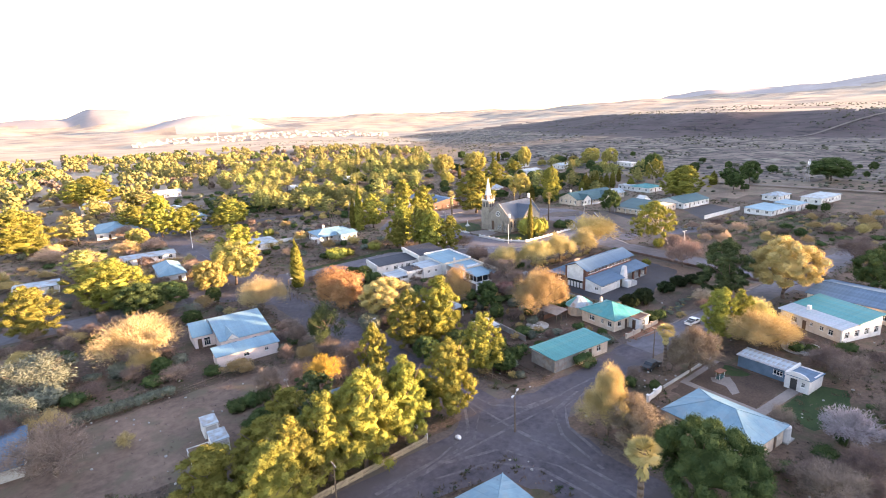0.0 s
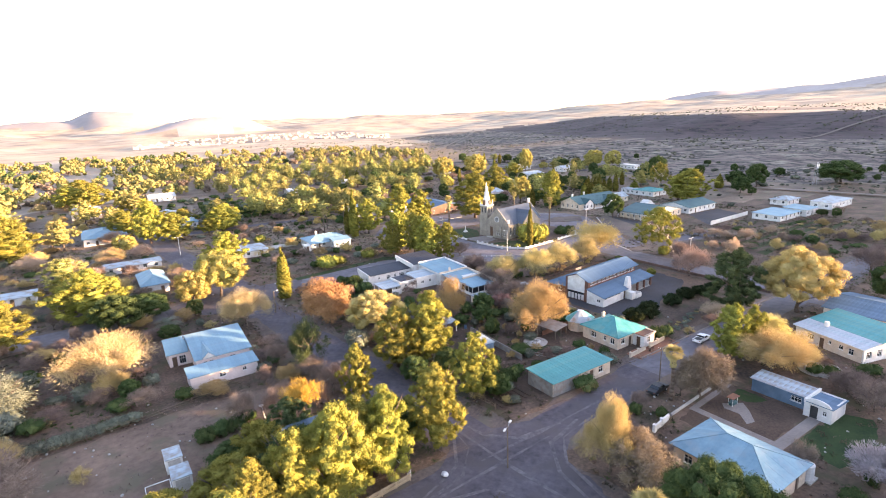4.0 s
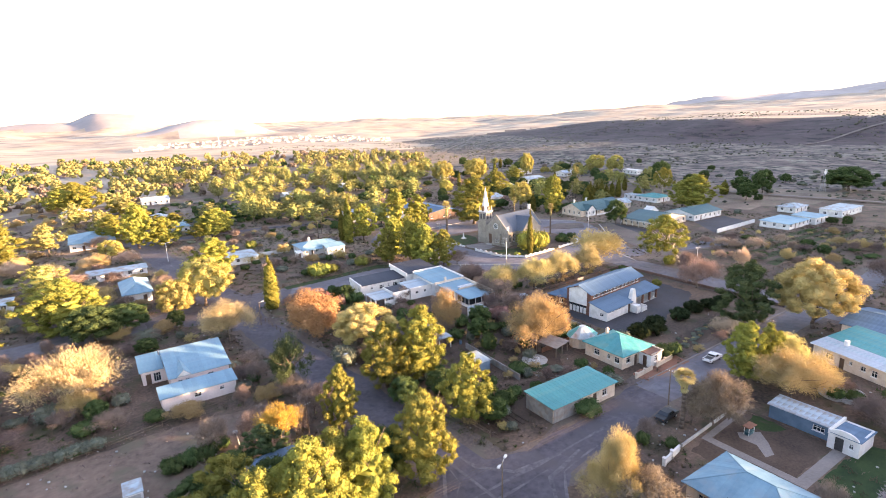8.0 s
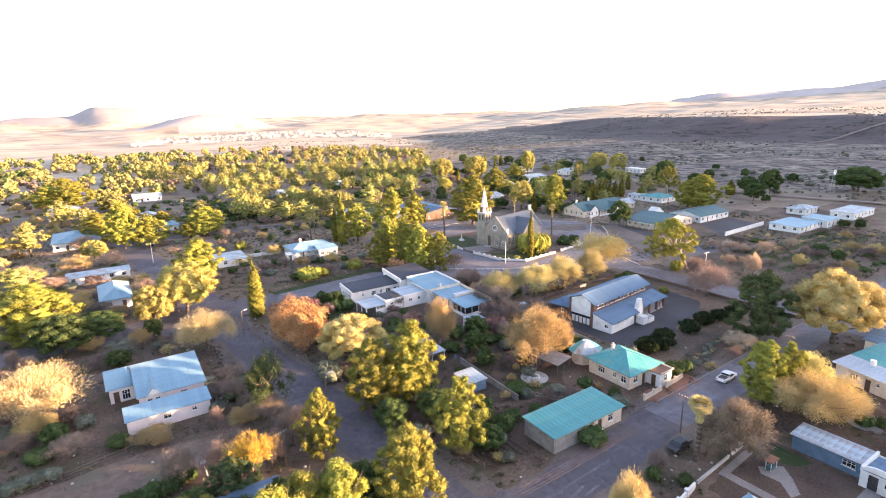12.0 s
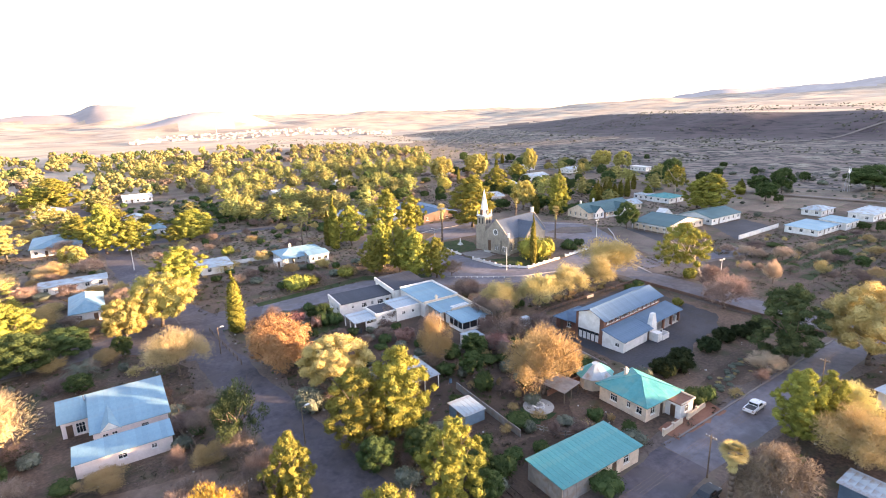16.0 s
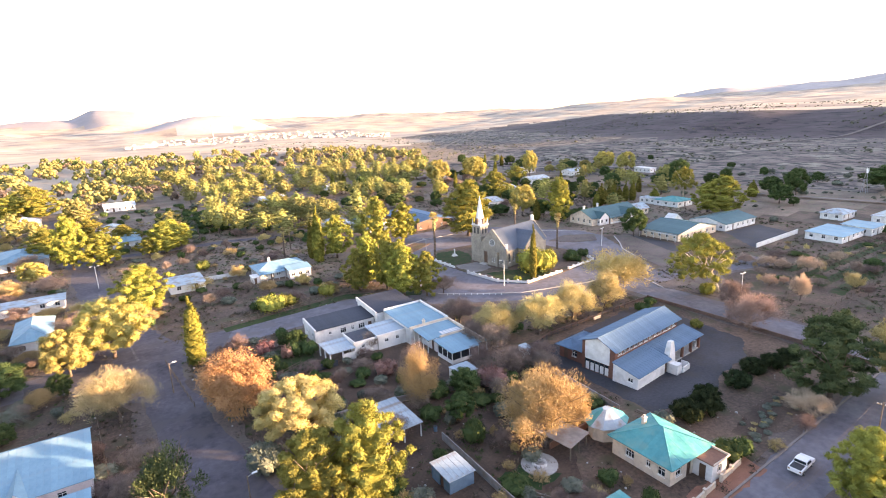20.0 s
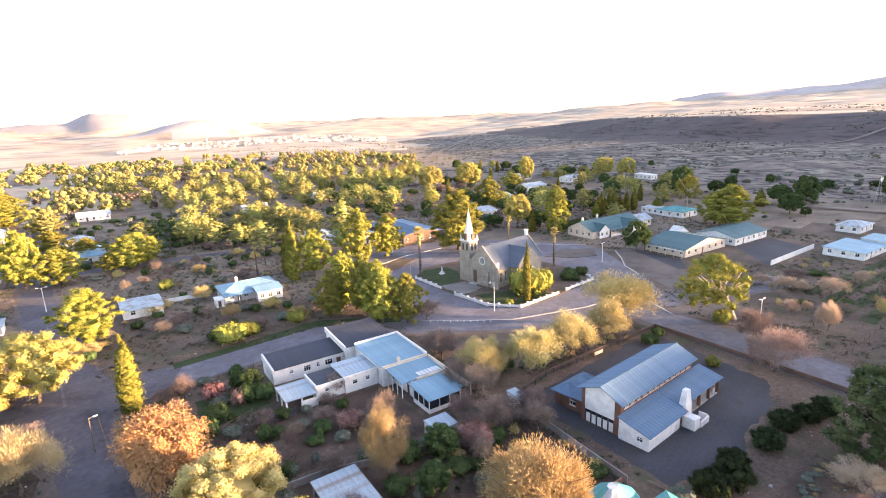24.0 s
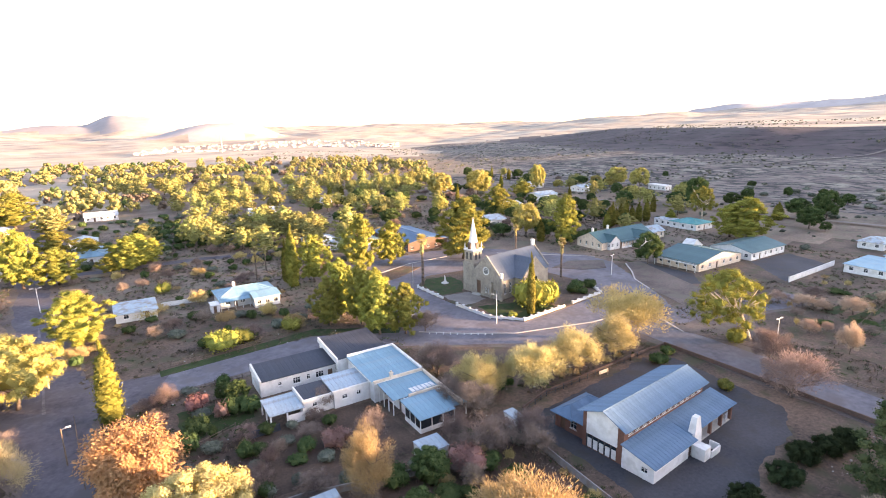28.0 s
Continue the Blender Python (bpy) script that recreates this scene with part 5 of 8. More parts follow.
slope(ws, (-0.1, -0.1, 2.05), (4.1, -0.1, 2.05), (4.1, 3.5, 2.2), (-0.1, 3.5, 2.2), SILVER_TIN)
ws2 = thing("shed", 53.4, 53.6, 0, "narrow white garden store beside the hall", "shed")
walls(ws2, 0, 0, 1.8, 3.0, 2.2, WHITE, S=[D_(0.5, 0.8, 1.9)])
slope(ws2, (-0.1, -0.1, 2.25), (1.9, -0.1, 2.25), (1.9, 3.1, 2.4), (-0.1, 3.1, 2.4), SILVER_TIN)
hid = thing("house", -26, 17, 0, "low cottage with a steel blue roof hidden under pines", "house")
walls(hid, 0, 0, 9, 7.5, 2.4, WHITE, S=row(9, 3, door=1), W=row(7.5, 2))
slope(hid, (-0.4, -0.4, 2.45), (9.4, -0.4, 2.45), (9.4, 7.9, 3.0), (-0.4, 7.9, 3.0), STEEL_BLUE)
for x, y, w, d, hh in ((-39.6, 27.6, 2.2, 3.2, 2.3), (-39.4, 22.4, 2.4, 3.4, 2.2)):
    cn = thing("storage_box", x, y, 0, "white steel storage box on bare ground", "storage box")
    s = Soup()
    s.box(0, 0, 0.08, w, d, hh)
    part("body", s.mesh("body", WHITE), cn)
    box_part("roof", cn, -0.08, -0.08, hh, w + 0.08, d + 0.08, hh + 0.1, SILVER_TIN)
    box_part("door", cn, 0.3, -0.05, 0.12, w - 0.3, 0.0, hh - 0.2, CONCRETE)
tp = thing("shed", -67, 34, 0, "collapsed shed with torn blue-grey roof sheets", "shed")
walls(tp, 0, 0, 4.5, 12, 1.9, CONCRETE, E=row(12, 3, 0.9, 0.8, 1.5))
slope(tp, (-0.2, -0.2, 1.95), (4.7, -0.2, 1.95), (4.7, 12.2, 2.2), (-0.2, 12.2, 2.2), STEEL_BLUE)


# ---- plants ----
def unit_dirs(rng, n):
    v = rng.normal(size=(n, 3))
    return v / np.linalg.norm(v, axis=1)[:, None]


def ico(level):
    bm = bmesh.new()
    bmesh.ops.create_icosphere(bm, subdivisions=level, radius=1.0)
    v = np.array([x.co[:] for x in bm.verts])
    f = [tuple(x.index for x in q.verts) for q in bm.faces]
    bm.free()
    return v, f


ICO = {1: ico(1), 2: ico(2)}


class Leaves:
    """Clumps and single leaves of a crown, gathered for one mesh."""

    def __init__(self, seed):
        self.rng = np.random.default_rng(seed)
        self.v, self.f, self.n = [], [], 0

    def clump(self, c, r, level=1, rough=0.28):
        v, f = ICO[level]
        k = self.rng.uniform(-10, 10, 3)
        s = 1 + rough * np.array([noise.noise(Vector(p * 1.9 + k)) for p in v]) * 1.6
        self.v.append(v * s[:, None] * np.asarray(r) + np.asarray(c))
        self.f += [tuple(i + self.n for i in q) for q in f]
        self.n += len(v)

    def leaf(self, c, d, up, length, width):
        """Arrays of flat leaves: centres, long axes, side axes."""
        m = len(c)
        a = d * (length / 2)[:, None]
        b = up * (width / 2)[:, None]
        q = np.stack([c - a, c + b, c + a, c - b], 1).reshape(-1, 3)
        self.v.append(q)
        self.f += [(self.n + 4 * i, self.n + 4 * i + 1, self.n + 4 * i + 2, self.n + 4 * i + 3) for i in range(m)]
        self.n += 4 * m

    def tuft(self, c, r, count, length, width, out=0.6, lo=0.75, hi=1.15):
        """Leaves over the outside of a clump."""
        rng = self.rng
        n = unit_dirs(rng, count)
        p = np.asarray(c) + n * np.asarray(r) * rng.uniform(lo, hi, count)[:, None]
        face = n + 0.5 * unit_dirs(rng, count)
        face /= np.linalg.norm(face, axis=1)[:, None]
        d = np.cross(face, unit_dirs(rng, count))
        k = int(count * out)
        d[:k] = n[:k] + 0.6 * unit_dirs(rng, k)
        d /= np.linalg.norm(d, axis=1)[:, None] + 1e-9
        s = np.cross(face, d)
        s /= np.linalg.norm(s, axis=1)[:, None] + 1e-9
        self.leaf(p, d, s, length * rng.uniform(0.6, 1.3, count), width * rng.uniform(0.6, 1.3, count))

    def mesh(self, name, mat):
        return mesh_of(name, np.concatenate(self.v), self.f, mat, False)


def limbs(seed, h, trunk, r, spread, count, lean=0.0, mat=None, low=0.35, crook=0.25):
    """A tapered trunk with limbs that fork once."""
    rng = np.random.default_rng(seed + 500)
    s = Soup()
    p = Vector((0, 0, 0))
    pts = [p]
    for i in range(1, 6):
        p = Vector((lean * i / 5 * h * 0.2 + rng.uniform(-crook, crook) * 0.5, rng.uniform(-crook, crook) * 0.5, trunk * i / 5))
        pts.append(p)
    for i in range(5):
        s.tube(pts[i], pts[i + 1], r * (1.15 - 0.15 * i) if i else r * 1.35, r * (1.0 - 0.15 * i), 8)
    for k in range(count):
        w = 2 * math.pi * (k + rng.uniform(-0.3, 0.3)) / count
        z = trunk * rng.uniform(low, 1.0)
        b = Vector((pts[-1].x * z / trunk, pts[-1].y * z / trunk, z))
        e1 = b + Vector((math.cos(w) * spread * 0.45, math.sin(w) * spread * 0.45, h * rng.uniform(0.10, 0.22)))
        s.tube(b, e1, r * 0.45, r * 0.28, 6)
        for j in (-1, 1):
            w2 = w + j * rng.uniform(0.3, 0.7)
            e2 = e1 + Vector((math.cos(w2) * spread * 0.42, math.sin(w2) * spread * 0.42, h * rng.uniform(0.08, 0.22)))
            s.tube(e1, e2, r * 0.26, r * 0.08, 5)
    return s.mesh("trunk", mat or BARK, True)


def crown_pine(seed, h=12.0, w=8.0, leaves=96, size=0.30, low=0.14, n=150, level=1, core=0.44):
    """A dense crown of many small needle tufts over uneven boughs, closed inside."""
    L = Leaves(seed)
    k0 = Vector((seed * 2.7, seed * 1.3, 0))
    for i in range(n):
        z = low + (0.97 - low) * (i + 0.5) / n
        u = (z - low) / (0.97 - low)
        reach = w / 2 * min(1.0, 0.60 + 1.5 * u, 1.75 * (1 - u) ** 0.72 + 0.06)
        ang = i * 2.399 + L.rng.uniform(-0.4, 0.4)
        way = Vector((math.cos(ang), math.sin(ang), 2.2 * u))
        reach *= 1 + 0.55 * noise.noise(way * 1.9 + k0)
        rad = max(0.0, reach) * (L.rng.uniform(0.70, 1.0) if i % 5 else L.rng.uniform(0.2, 0.7))
        q = w * L.rng.uniform(0.050, 0.098)
        c = np.array([math.cos(ang) * rad, math.sin(ang) * rad, z * h + 0.10 * h * noise.noise(way * 2.4 - k0)])
        r = np.array([q, q, q * L.rng.uniform(0.65, 0.95)])
        L.clump(c, r * 0.64, level, 0.5)
        L.tuft(c, r, leaves, size, size * 0.5, 0.4, 0.62, 1.18)
    for j in range(7 if core else 0):
        u = 0.08 + 0.12 * j
        rr = w / 2 * core * min(1.0, 0.60 + 1.5 * u, 1.75 * (1 - u) ** 0.72)
        L.clump((0, 0, (low + (0.97 - low) * u) * h), (rr, rr, h * 0.09), 2, 0.3)
    return L


def crown_round(seed, h=11.0, w=11.0, base=0.22, leaves=380, size=0.22, n=48, lumps=(0.075, 0.135), core=0.20):
    L = Leaves(seed)
    for i in range(n):
        u = (i + 0.5) / n
        zz = 1 - 1.75 * u
        ring = math.sqrt(max(0.0, 1 - zz * zz))
        ang = i * 2.399 + L.rng.uniform(-0.4, 0.4)
        k = L.rng.uniform(0.60, 0.90)
        c = (math.cos(ang) * ring * w / 2 * k, math.sin(ang) * ring * w / 2 * k, h * (base + (1 - base) * (0.5 + 0.42 * zz * L.rng.uniform(0.85, 1.1))))
        q = w * L.rng.uniform(*lumps)
        L.clump(c, (q * 0.62, q * 0.62, q * 0.55), 2, 0.55)
        L.tuft(c, (q, q, q * 0.85), leaves, size, size * 0.6, 0.2, 0.55, 1.16)
    if core:
        L.clump((0, 0, h * (base + 0.40)), (w * core, w * core, h * 0.20), 2, 0.3)
    return L


def crown_cypress(seed, h=14.0, w=3.6):
    L = Leaves(seed)
    for i in range(22):
        z = 0.06 + 0.90 * i / 21
        reach = w / 2 * math.sin(math.pi * min(1.0, (0.18 + 0.82 * z) ** 0.8)) ** 0.8
        for k in range(3 if z < 0.8 else 1):
            ang = i * 1.3 + k * 2.1
            c = (math.cos(ang) * reach * 0.42, math.sin(ang) * reach * 0.42, z * h)
            q = max(0.25, reach * 0.62)
            L.clump(c, (q * 0.85, q * 0.85, h * 0.055), 1, 0.25)
            L.tuft(c, (q, q, h * 0.06), 80, 0.40, 0.15, 0.3, 0.72, 1.2)
    return L


def crown_twigs(seed, h=11.0, w=11.0, count=5200, droop=0.0, base=0.25, flat=1.0, size=0.9, thick=0.03, n=58):
    """A bare or thin-leaved crown: sprays of fine twigs that rise (or hang) from uneven boughs."""
    L = Leaves(seed)
    rng = L.rng
    for i in range(n):
        d = unit_dirs(rng, 1)[0]
        d[2] = abs(d[2]) * 1.2 - 0.30
        d /= np.linalg.norm(d)
        k = rng.uniform(0.30, 0.80) * (1 + 0.38 * noise.noise(Vector(d * 1.6) + Vector((seed * 3.1, 0, 0))))
        c = np.array([d[0] * w / 2 * k, d[1] * w / 2 * k, h * (base + (1 - base) * (0.34 + 0.52 * d[2] * k * flat))])
        q = w * rng.uniform(0.07, 0.17)
        m = int(count / n * rng.uniform(0.6, 1.4))
        nd = unit_dirs(rng, m)
        p = c + nd * np.array([q, q, q * 1.1]) * rng.uniform(0.1, 1.15, m)[:, None] ** 0.6
        aim = nd * 0.40 + d * 0.30 + unit_dirs(rng, m) * 0.62
        aim[:, 2] += 0.42 - droop
        aim /= np.linalg.norm(aim, axis=1)[:, None]
        face = d * 0.6 + nd * 0.7 + unit_dirs(rng, m) * 0.45
        s = np.cross(face, aim)
        s /= np.linalg.norm(s, axis=1)[:, None] + 1e-9
        L.leaf(p, aim, s, size * rng.uniform(0.5, 1.5, m), thick * rng.uniform(0.6, 1.6, m) * 2)
    return L


def crown_bush(seed, h=2.5, w=3.5, leaf=0.3):
    L = Leaves(seed)
    for i in range(9):
        ang = i * 2.4
        rad = w / 2 * (0.0 if i == 0 else L.rng.uniform(0.35, 0.62))
        q = w * L.rng.uniform(0.19, 0.27)
        c = (math.cos(ang) * rad, math.sin(ang) * rad, h * L.rng.uniform(0.36, 0.62))
        L.clump(c, (q * 0.9, q * 0.9, h * 0.34), 1, 0.3)
        L.tuft(c, (q, q, h * 0.38), 120, leaf, leaf * 0.5, 0.5, 0.8, 1.22)
    return L


def palm_crown(seed, h=12.0):
    """Fan-shaped fronds in a close ball over a skirt of dead ones."""
    L = Leaves(seed)
    rng = L.rng
    for k in range(110):
        dead = k >= 64
        ang = k * 2.399 + rng.uniform(-0.2, 0.2)
        tilt = rng.uniform(-1.05, 1.35) if not dead else rng.uniform(-1.5, -0.95)
        stalk = rng.uniform(0.55, 0.95) if not dead else rng.uniform(0.2, 0.55)
        o = np.array([0, 0, h - 1.3 - (2.6 * (k - 64) / 46 if dead else 0.0)])
        d = np.array([math.cos(ang) * math.cos(tilt), math.sin(ang) * math.cos(tilt), math.sin(tilt)])
        side = np.array([-math.sin(ang), math.cos(ang), 0])
        up = np.cross(side, d)
        end = o + d * stalk
        L.leaf((o + d * stalk * 0.5)[None], d[None], side[None], np.array([stalk]), np.array([0.05]))
        for j in range(11):
            w = (j - 5) * (0.26 if not dead else 0.12)
            a = d * math.cos(w) + side * math.sin(w) + up * (-0.18 if not dead else 0.0) + np.array([0, 0, -0.22])
            a /= np.linalg.norm(a)
            s = np.cross(a, up)
            s /= np.linalg.norm(s) + 1e-9
            ln = rng.uniform(0.62, 0.95)
            L.leaf((end + a * ln * 0.45)[None], a[None], s[None], np.array([ln]), np.array([0.12]))
    return L


def date_palm_crown(seed, h=4.5):
    """Long arching feather fronds from one short stem."""
    L = Leaves(seed)
    rng = L.rng
    for k in range(46):
        ang = k * 2.399
        tilt = rng.uniform(0.0, 1.25)
        ln = rng.uniform(2.6, 3.6)
        out = np.array([math.cos(ang), math.sin(ang), 0])
        side = np.array([-math.sin(ang), math.cos(ang), 0])
        for j in range(16):
            u = (j + 1) / 16
            p = np.array([0, 0, h * 0.55]) + out * ln * u * math.cos(tilt) + np.array([0, 0, ln * (u * math.sin(tilt) - 0.55 * u * u)])
            for sg in (-1, 1):
                a = out * 0.55 + side * sg * 0.8 + np.array([0, 0, -0.25])
                a /= np.linalg.norm(a)
                w = np.cross(a, np.array([0, 0, 1.0]) + 0.3 * out)
                w /= np.linalg.norm(w)
                L.leaf((p + a * 0.22)[None], a[None], w[None], np.array([0.62 * (1.15 - 0.6 * u)]), np.array([0.09]))
    return L


def palm_trunk(h=12.0):
    s = Soup()
    n = 12
    for i in range(n):
        z0, z1 = (h - 1.5) * i / n, (h - 1.5) * (i + 1) / n
        s.tube((0.1 * math.sin(i * 0.3), 0, z0), (0.1 * math.sin(i * 0.3 + 0.3), 0, z1), 0.34 - 0.008 * i, 0.30 - 0.008 * i, 9)
    return s.mesh("trunk", BARK, True)


def make_kinds():
    """kind: (native height, native width, [(trunk mesh, crown mesh), ...], category)"""
    kinds = {}

    def add(kind, h, w, makers, category="tree"):
        kinds[kind] = (h, w, makers, category)

    add("pine_tree", 12, 8, [(limbs(i, 12, 7.5, 0.22, 3.2, 6), crown_pine(i, leaves=190, size=0.22, level=2, core=0.42).mesh("crown", PINE_LEAF)) for i in (1, 2, 3, 4)])
    add("umbrella_pine", 15, 14, [(limbs(9, 15, 9.0, 0.42, 6.4, 12, mat=PALEBARK, low=0.45), crown_pine(9, 15, 14, 150, 0.34, 0.40, 84, 1, 0).mesh("crown", PINE_LEAF))])
    add("wood_pine", 12, 8, [(limbs(i, 12, 7.5, 0.22, 3.2, 5), crown_pine(i, leaves=40, size=0.40, low=0.26, n=84).mesh("crown", HAZED_PINE_LEAF)) for i in (5, 6, 7, 8)])
    add("yellow_tree", 11, 11, [(limbs(i, 11, 4.5, 0.24, 4.2, 6), crown_round(i, base=0.10, n=66, lumps=(0.062, 0.115)).mesh("crown", YELLOW_LEAF)) for i in (11, 12)])
    add("cream_tree", 11, 11, [(limbs(i, 11, 3.6, 0.26, 4.2, 7), crown_round(i, base=0.12, leaves=560, size=0.22, n=76, lumps=(0.055, 0.10)).mesh("crown", CREAM_LEAF)) for i in (18, 19)])
    add("russet_tree", 11, 11, [(limbs(i, 11, 3.0, 0.26, 4.4, 7), crown_twigs(i, count=30000, droop=1.0, base=0.04, size=0.38, thick=0.06, n=70).mesh("crown", ORANGE_LEAF)) for i in (14,)])
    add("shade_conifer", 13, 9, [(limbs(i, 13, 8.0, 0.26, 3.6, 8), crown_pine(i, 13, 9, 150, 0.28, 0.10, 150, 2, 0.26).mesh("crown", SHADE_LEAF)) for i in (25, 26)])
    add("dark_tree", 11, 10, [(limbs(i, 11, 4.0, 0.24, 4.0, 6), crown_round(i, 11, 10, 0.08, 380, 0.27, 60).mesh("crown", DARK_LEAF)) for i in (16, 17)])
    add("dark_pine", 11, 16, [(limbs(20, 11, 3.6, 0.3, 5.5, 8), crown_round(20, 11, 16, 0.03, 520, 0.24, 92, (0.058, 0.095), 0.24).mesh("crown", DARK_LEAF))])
    add("cypress_tree", 14, 3.6, [(limbs(i, 14, 3.0, 0.16, 0.6, 3), crown_cypress(i).mesh("crown", CYPRESS_LEAF)) for i in (21, 22)])
    add("tan_tree", 11, 11, [(limbs(i, 11, 4.0, 0.22, 4.6, 9, mat=BARK), crown_twigs(i, count=40000, base=0.10, size=0.40, thick=0.024).mesh("crown", TAN_TWIG)) for i in (31, 32, 33)])
    add("thin_yellow_tree", 11, 11, [(limbs(i, 11, 4.5, 0.2, 4.4, 9, mat=BARK), crown_twigs(i, count=17000, base=0.18, size=0.5, thick=0.036).mesh("crown", STRAW_TWIG)) for i in (35, 36, 37)])
    add("pale_tree", 11, 15, [(limbs(39, 11, 4.0, 0.26, 6.0, 10, mat=BARK), crown_twigs(39, 11, 15, 30000, base=0.18, flat=0.75, size=0.5, thick=0.03, n=80).mesh("crown", PALE_TWIG))])
    add("olive_tree", 10, 8.5, [(limbs(27, 10, 5.0, 0.22, 3.8, 9, mat=BARK), crown_twigs(27, 10, 8.5, 9000, base=0.16, size=0.32, thick=0.055, n=34).mesh("crown", SHADE_LEAF))])
    add("bare_tree", 9, 9, [(limbs(i, 9, 3.0, 0.17, 3.9, 9, mat=BARK), crown_twigs(i, 9, 9, 9000, base=0.12, size=0.60, thick=0.02).mesh("crown", BARE_TWIG)) for i in (41, 42, 43)])
    add("amber_tree", 9, 8, [(limbs(53, 9, 4.6, 0.2, 3.4, 8, mat=BARK), crown_twigs(53, 9, 8, 9000, base=0.42, flat=0.9, size=0.5, thick=0.035).mesh("crown", LIT_AMBER_LEAF))])
    add("pink_tree", 9, 9, [(limbs(i, 9, 2.6, 0.17, 3.9, 9, mat=BARK), crown_twigs(i, 9, 9, 12000, base=0.08, size=0.5, thick=0.026).mesh("crown", SUNLIT_TWIG)) for i in (47, 48)])
    add("silver_tree", 8, 10, [(limbs(49, 8, 2.6, 0.2, 4.0, 8, mat=BARK), crown_twigs(49, 8, 10, 16000, droop=0.7, base=0.02, size=0.45, thick=0.04).mesh("crown", GREY_LEAF))])
    add("blossom_tree", 7, 8, [(limbs(45, 7, 2.4, 0.14, 3.4, 8, mat=BARK), crown_twigs(45, 7, 8, 7000, base=0.12, size=0.6, thick=0.03).mesh("crown", PALE_BLOSSOM))])
    add("spreading_tree", 12, 18, [(limbs(51, 12, 4.0, 0.3, 8.0, 9, mat=PALEBARK, low=0.5), crown_twigs(51, 12, 18, 15000, base=0.36, flat=0.8, size=0.6, thick=0.06).mesh("crown", CREAM_LEAF))])
    add("bush", 2.5, 3.5, [(limbs(i, 2.5, 0.9, 0.07, 1.1, 4), crown_bush(i).mesh("crown", DARK_LEAF)) for i in (61, 62)], "bush")
    add("dry_bush", 2.5, 3.5, [(limbs(i, 2.5, 0.9, 0.06, 1.1, 5), crown_twigs(i, 2.5, 3.5, 900, base=0.05, size=0.45, thick=0.03).mesh("crown", TAN_TWIG)) for i in (64, 65)], "bush")
    add("grey_bush", 2.5, 3.5, [(limbs(i, 2.5, 0.9, 0.06, 1.1, 4), crown_bush(i, leaf=0.34).mesh("crown", GREY_LEAF)) for i in (67, 68)], "bush")
    add("yellow_bush", 4, 5, [(limbs(i, 4, 1.4, 0.09, 1.6, 5), crown_bush(i, 4, 5, 0.4).mesh("crown", PINE_LEAF)) for i in (69, 70)], "bush")
    add("blossom_bush", 3, 3.5, [(limbs(71, 3, 1.2, 0.07, 1.3, 5), crown_bush(71, 3, 3.5).mesh("crown", PINK_LEAF))], "bush")
    add("palm_tree", 12, 4, [(palm_trunk(), palm_crown(i).mesh("crown", PALM_LEAF)) for i in (81, 82)], "palm tree")
    add("date_palm", 4.5, 6.5, [(palm_trunk(4.2), date_palm_crown(84).mesh("crown", GREY_LEAF))], "palm tree")
    add("willow_tree", 10, 10, [(limbs(55, 10, 3.4, 0.24, 4.2, 9, mat=BARK), crown_twigs(55, 10, 10, 20000, droop=0.75, base=0.05, size=0.7, thick=0.026).mesh("crown", BRUSH_TREE))])
    add("yew_bush", 2.6, 4.6, [(limbs(i, 2.6, 0.9, 0.09, 1.2, 5), crown_round(i, 2.6, 4.6, 0.0, 150, 0.15, 46, (0.10, 0.16), 0.28).mesh("crown", YEW_LEAF)) for i in (73, 74)], "bush")
    return kinds


KINDS = make_kinds()
FIRST = {}
PLANT = [0]


def plant(kind, rows, label, group=""):
    """Trees of one kind: x, y, height, width of the crown (0: as it grows)."""
    h0, w0, makers, category = KINDS[kind]
    for x, y, h, w in rows:
        PLANT[0] += 1
        i = PLANT[0] % len(makers)
        k = (PLANT[0] * 137.5) % 360
        sx = (w or w0 * h / h0) / w0
        m = pose(x, y, 0, 0, 0, k) @ Matrix.Diagonal((sx, sx, h / h0, 1))
        key = (kind, i, label)
        if key not in FIRST:
            t = new("pine_tree" if kind == "wood_pine" else kind)
            t.empty_display_size = 0.3
            tagged(t, label, category, group)
            part("trunk", makers[i][0], t)
            part("crown", makers[i][1], t)
            t.matrix_basis = m
            FIRST[key] = t
        else:
            src = FIRST[key]
            keep = src.matrix_basis.copy()
            src.matrix_basis = Matrix.Identity(4)
            copy_thing(src, m)
            src.matrix_basis = keep


PINES = "tall pine with clumped yellow-green needles, sunlit"
plant("pine_tree", [(-6, 137, 12.9, 13), (3.4, 37.1, 12.7, 9.8), (10, 35.2, 14.7, 10), (-9.2, 28.7, 11.2, 5.6), (7.9, 18, 12.1, 7.8), (-5.2, 10, 13.5, 8.8), (-14.8, 7.6, 13.9, 7.6),
                    (-22.5, 5.9, 15.2, 9.5), (-27.6, 6.7, 12.9, 8.6), (-34.6, 10.5, 10.3, 10), (-29, 17.5, 9.5, 8.5)], PINES)
plant("pine_tree", [(-45.8, 107.5, 13.9, 16), (56.1, 155.6, 15, 11.5), (51.3, 120.8, 15.4, 9.8), (53, 112.2, 15.9, 8.6), (53.9, 103.8, 14.4, 9.8), (73.9, 159.3, 19.1, 12.1), (86.2, 161.5, 15.5, 11.7),
                    (111.4, 152.7, 22, 20), (-12.8, 202.7, 12.2, 14), (-38, 345, 15, 20), (-50, 352, 14, 20), (-30, 228, 12, 15), (-44, 400, 14, 22), (-16.8, 259.8, 9.4, 14), (-21.4, 315.3, 9.8, 15)], PINES)
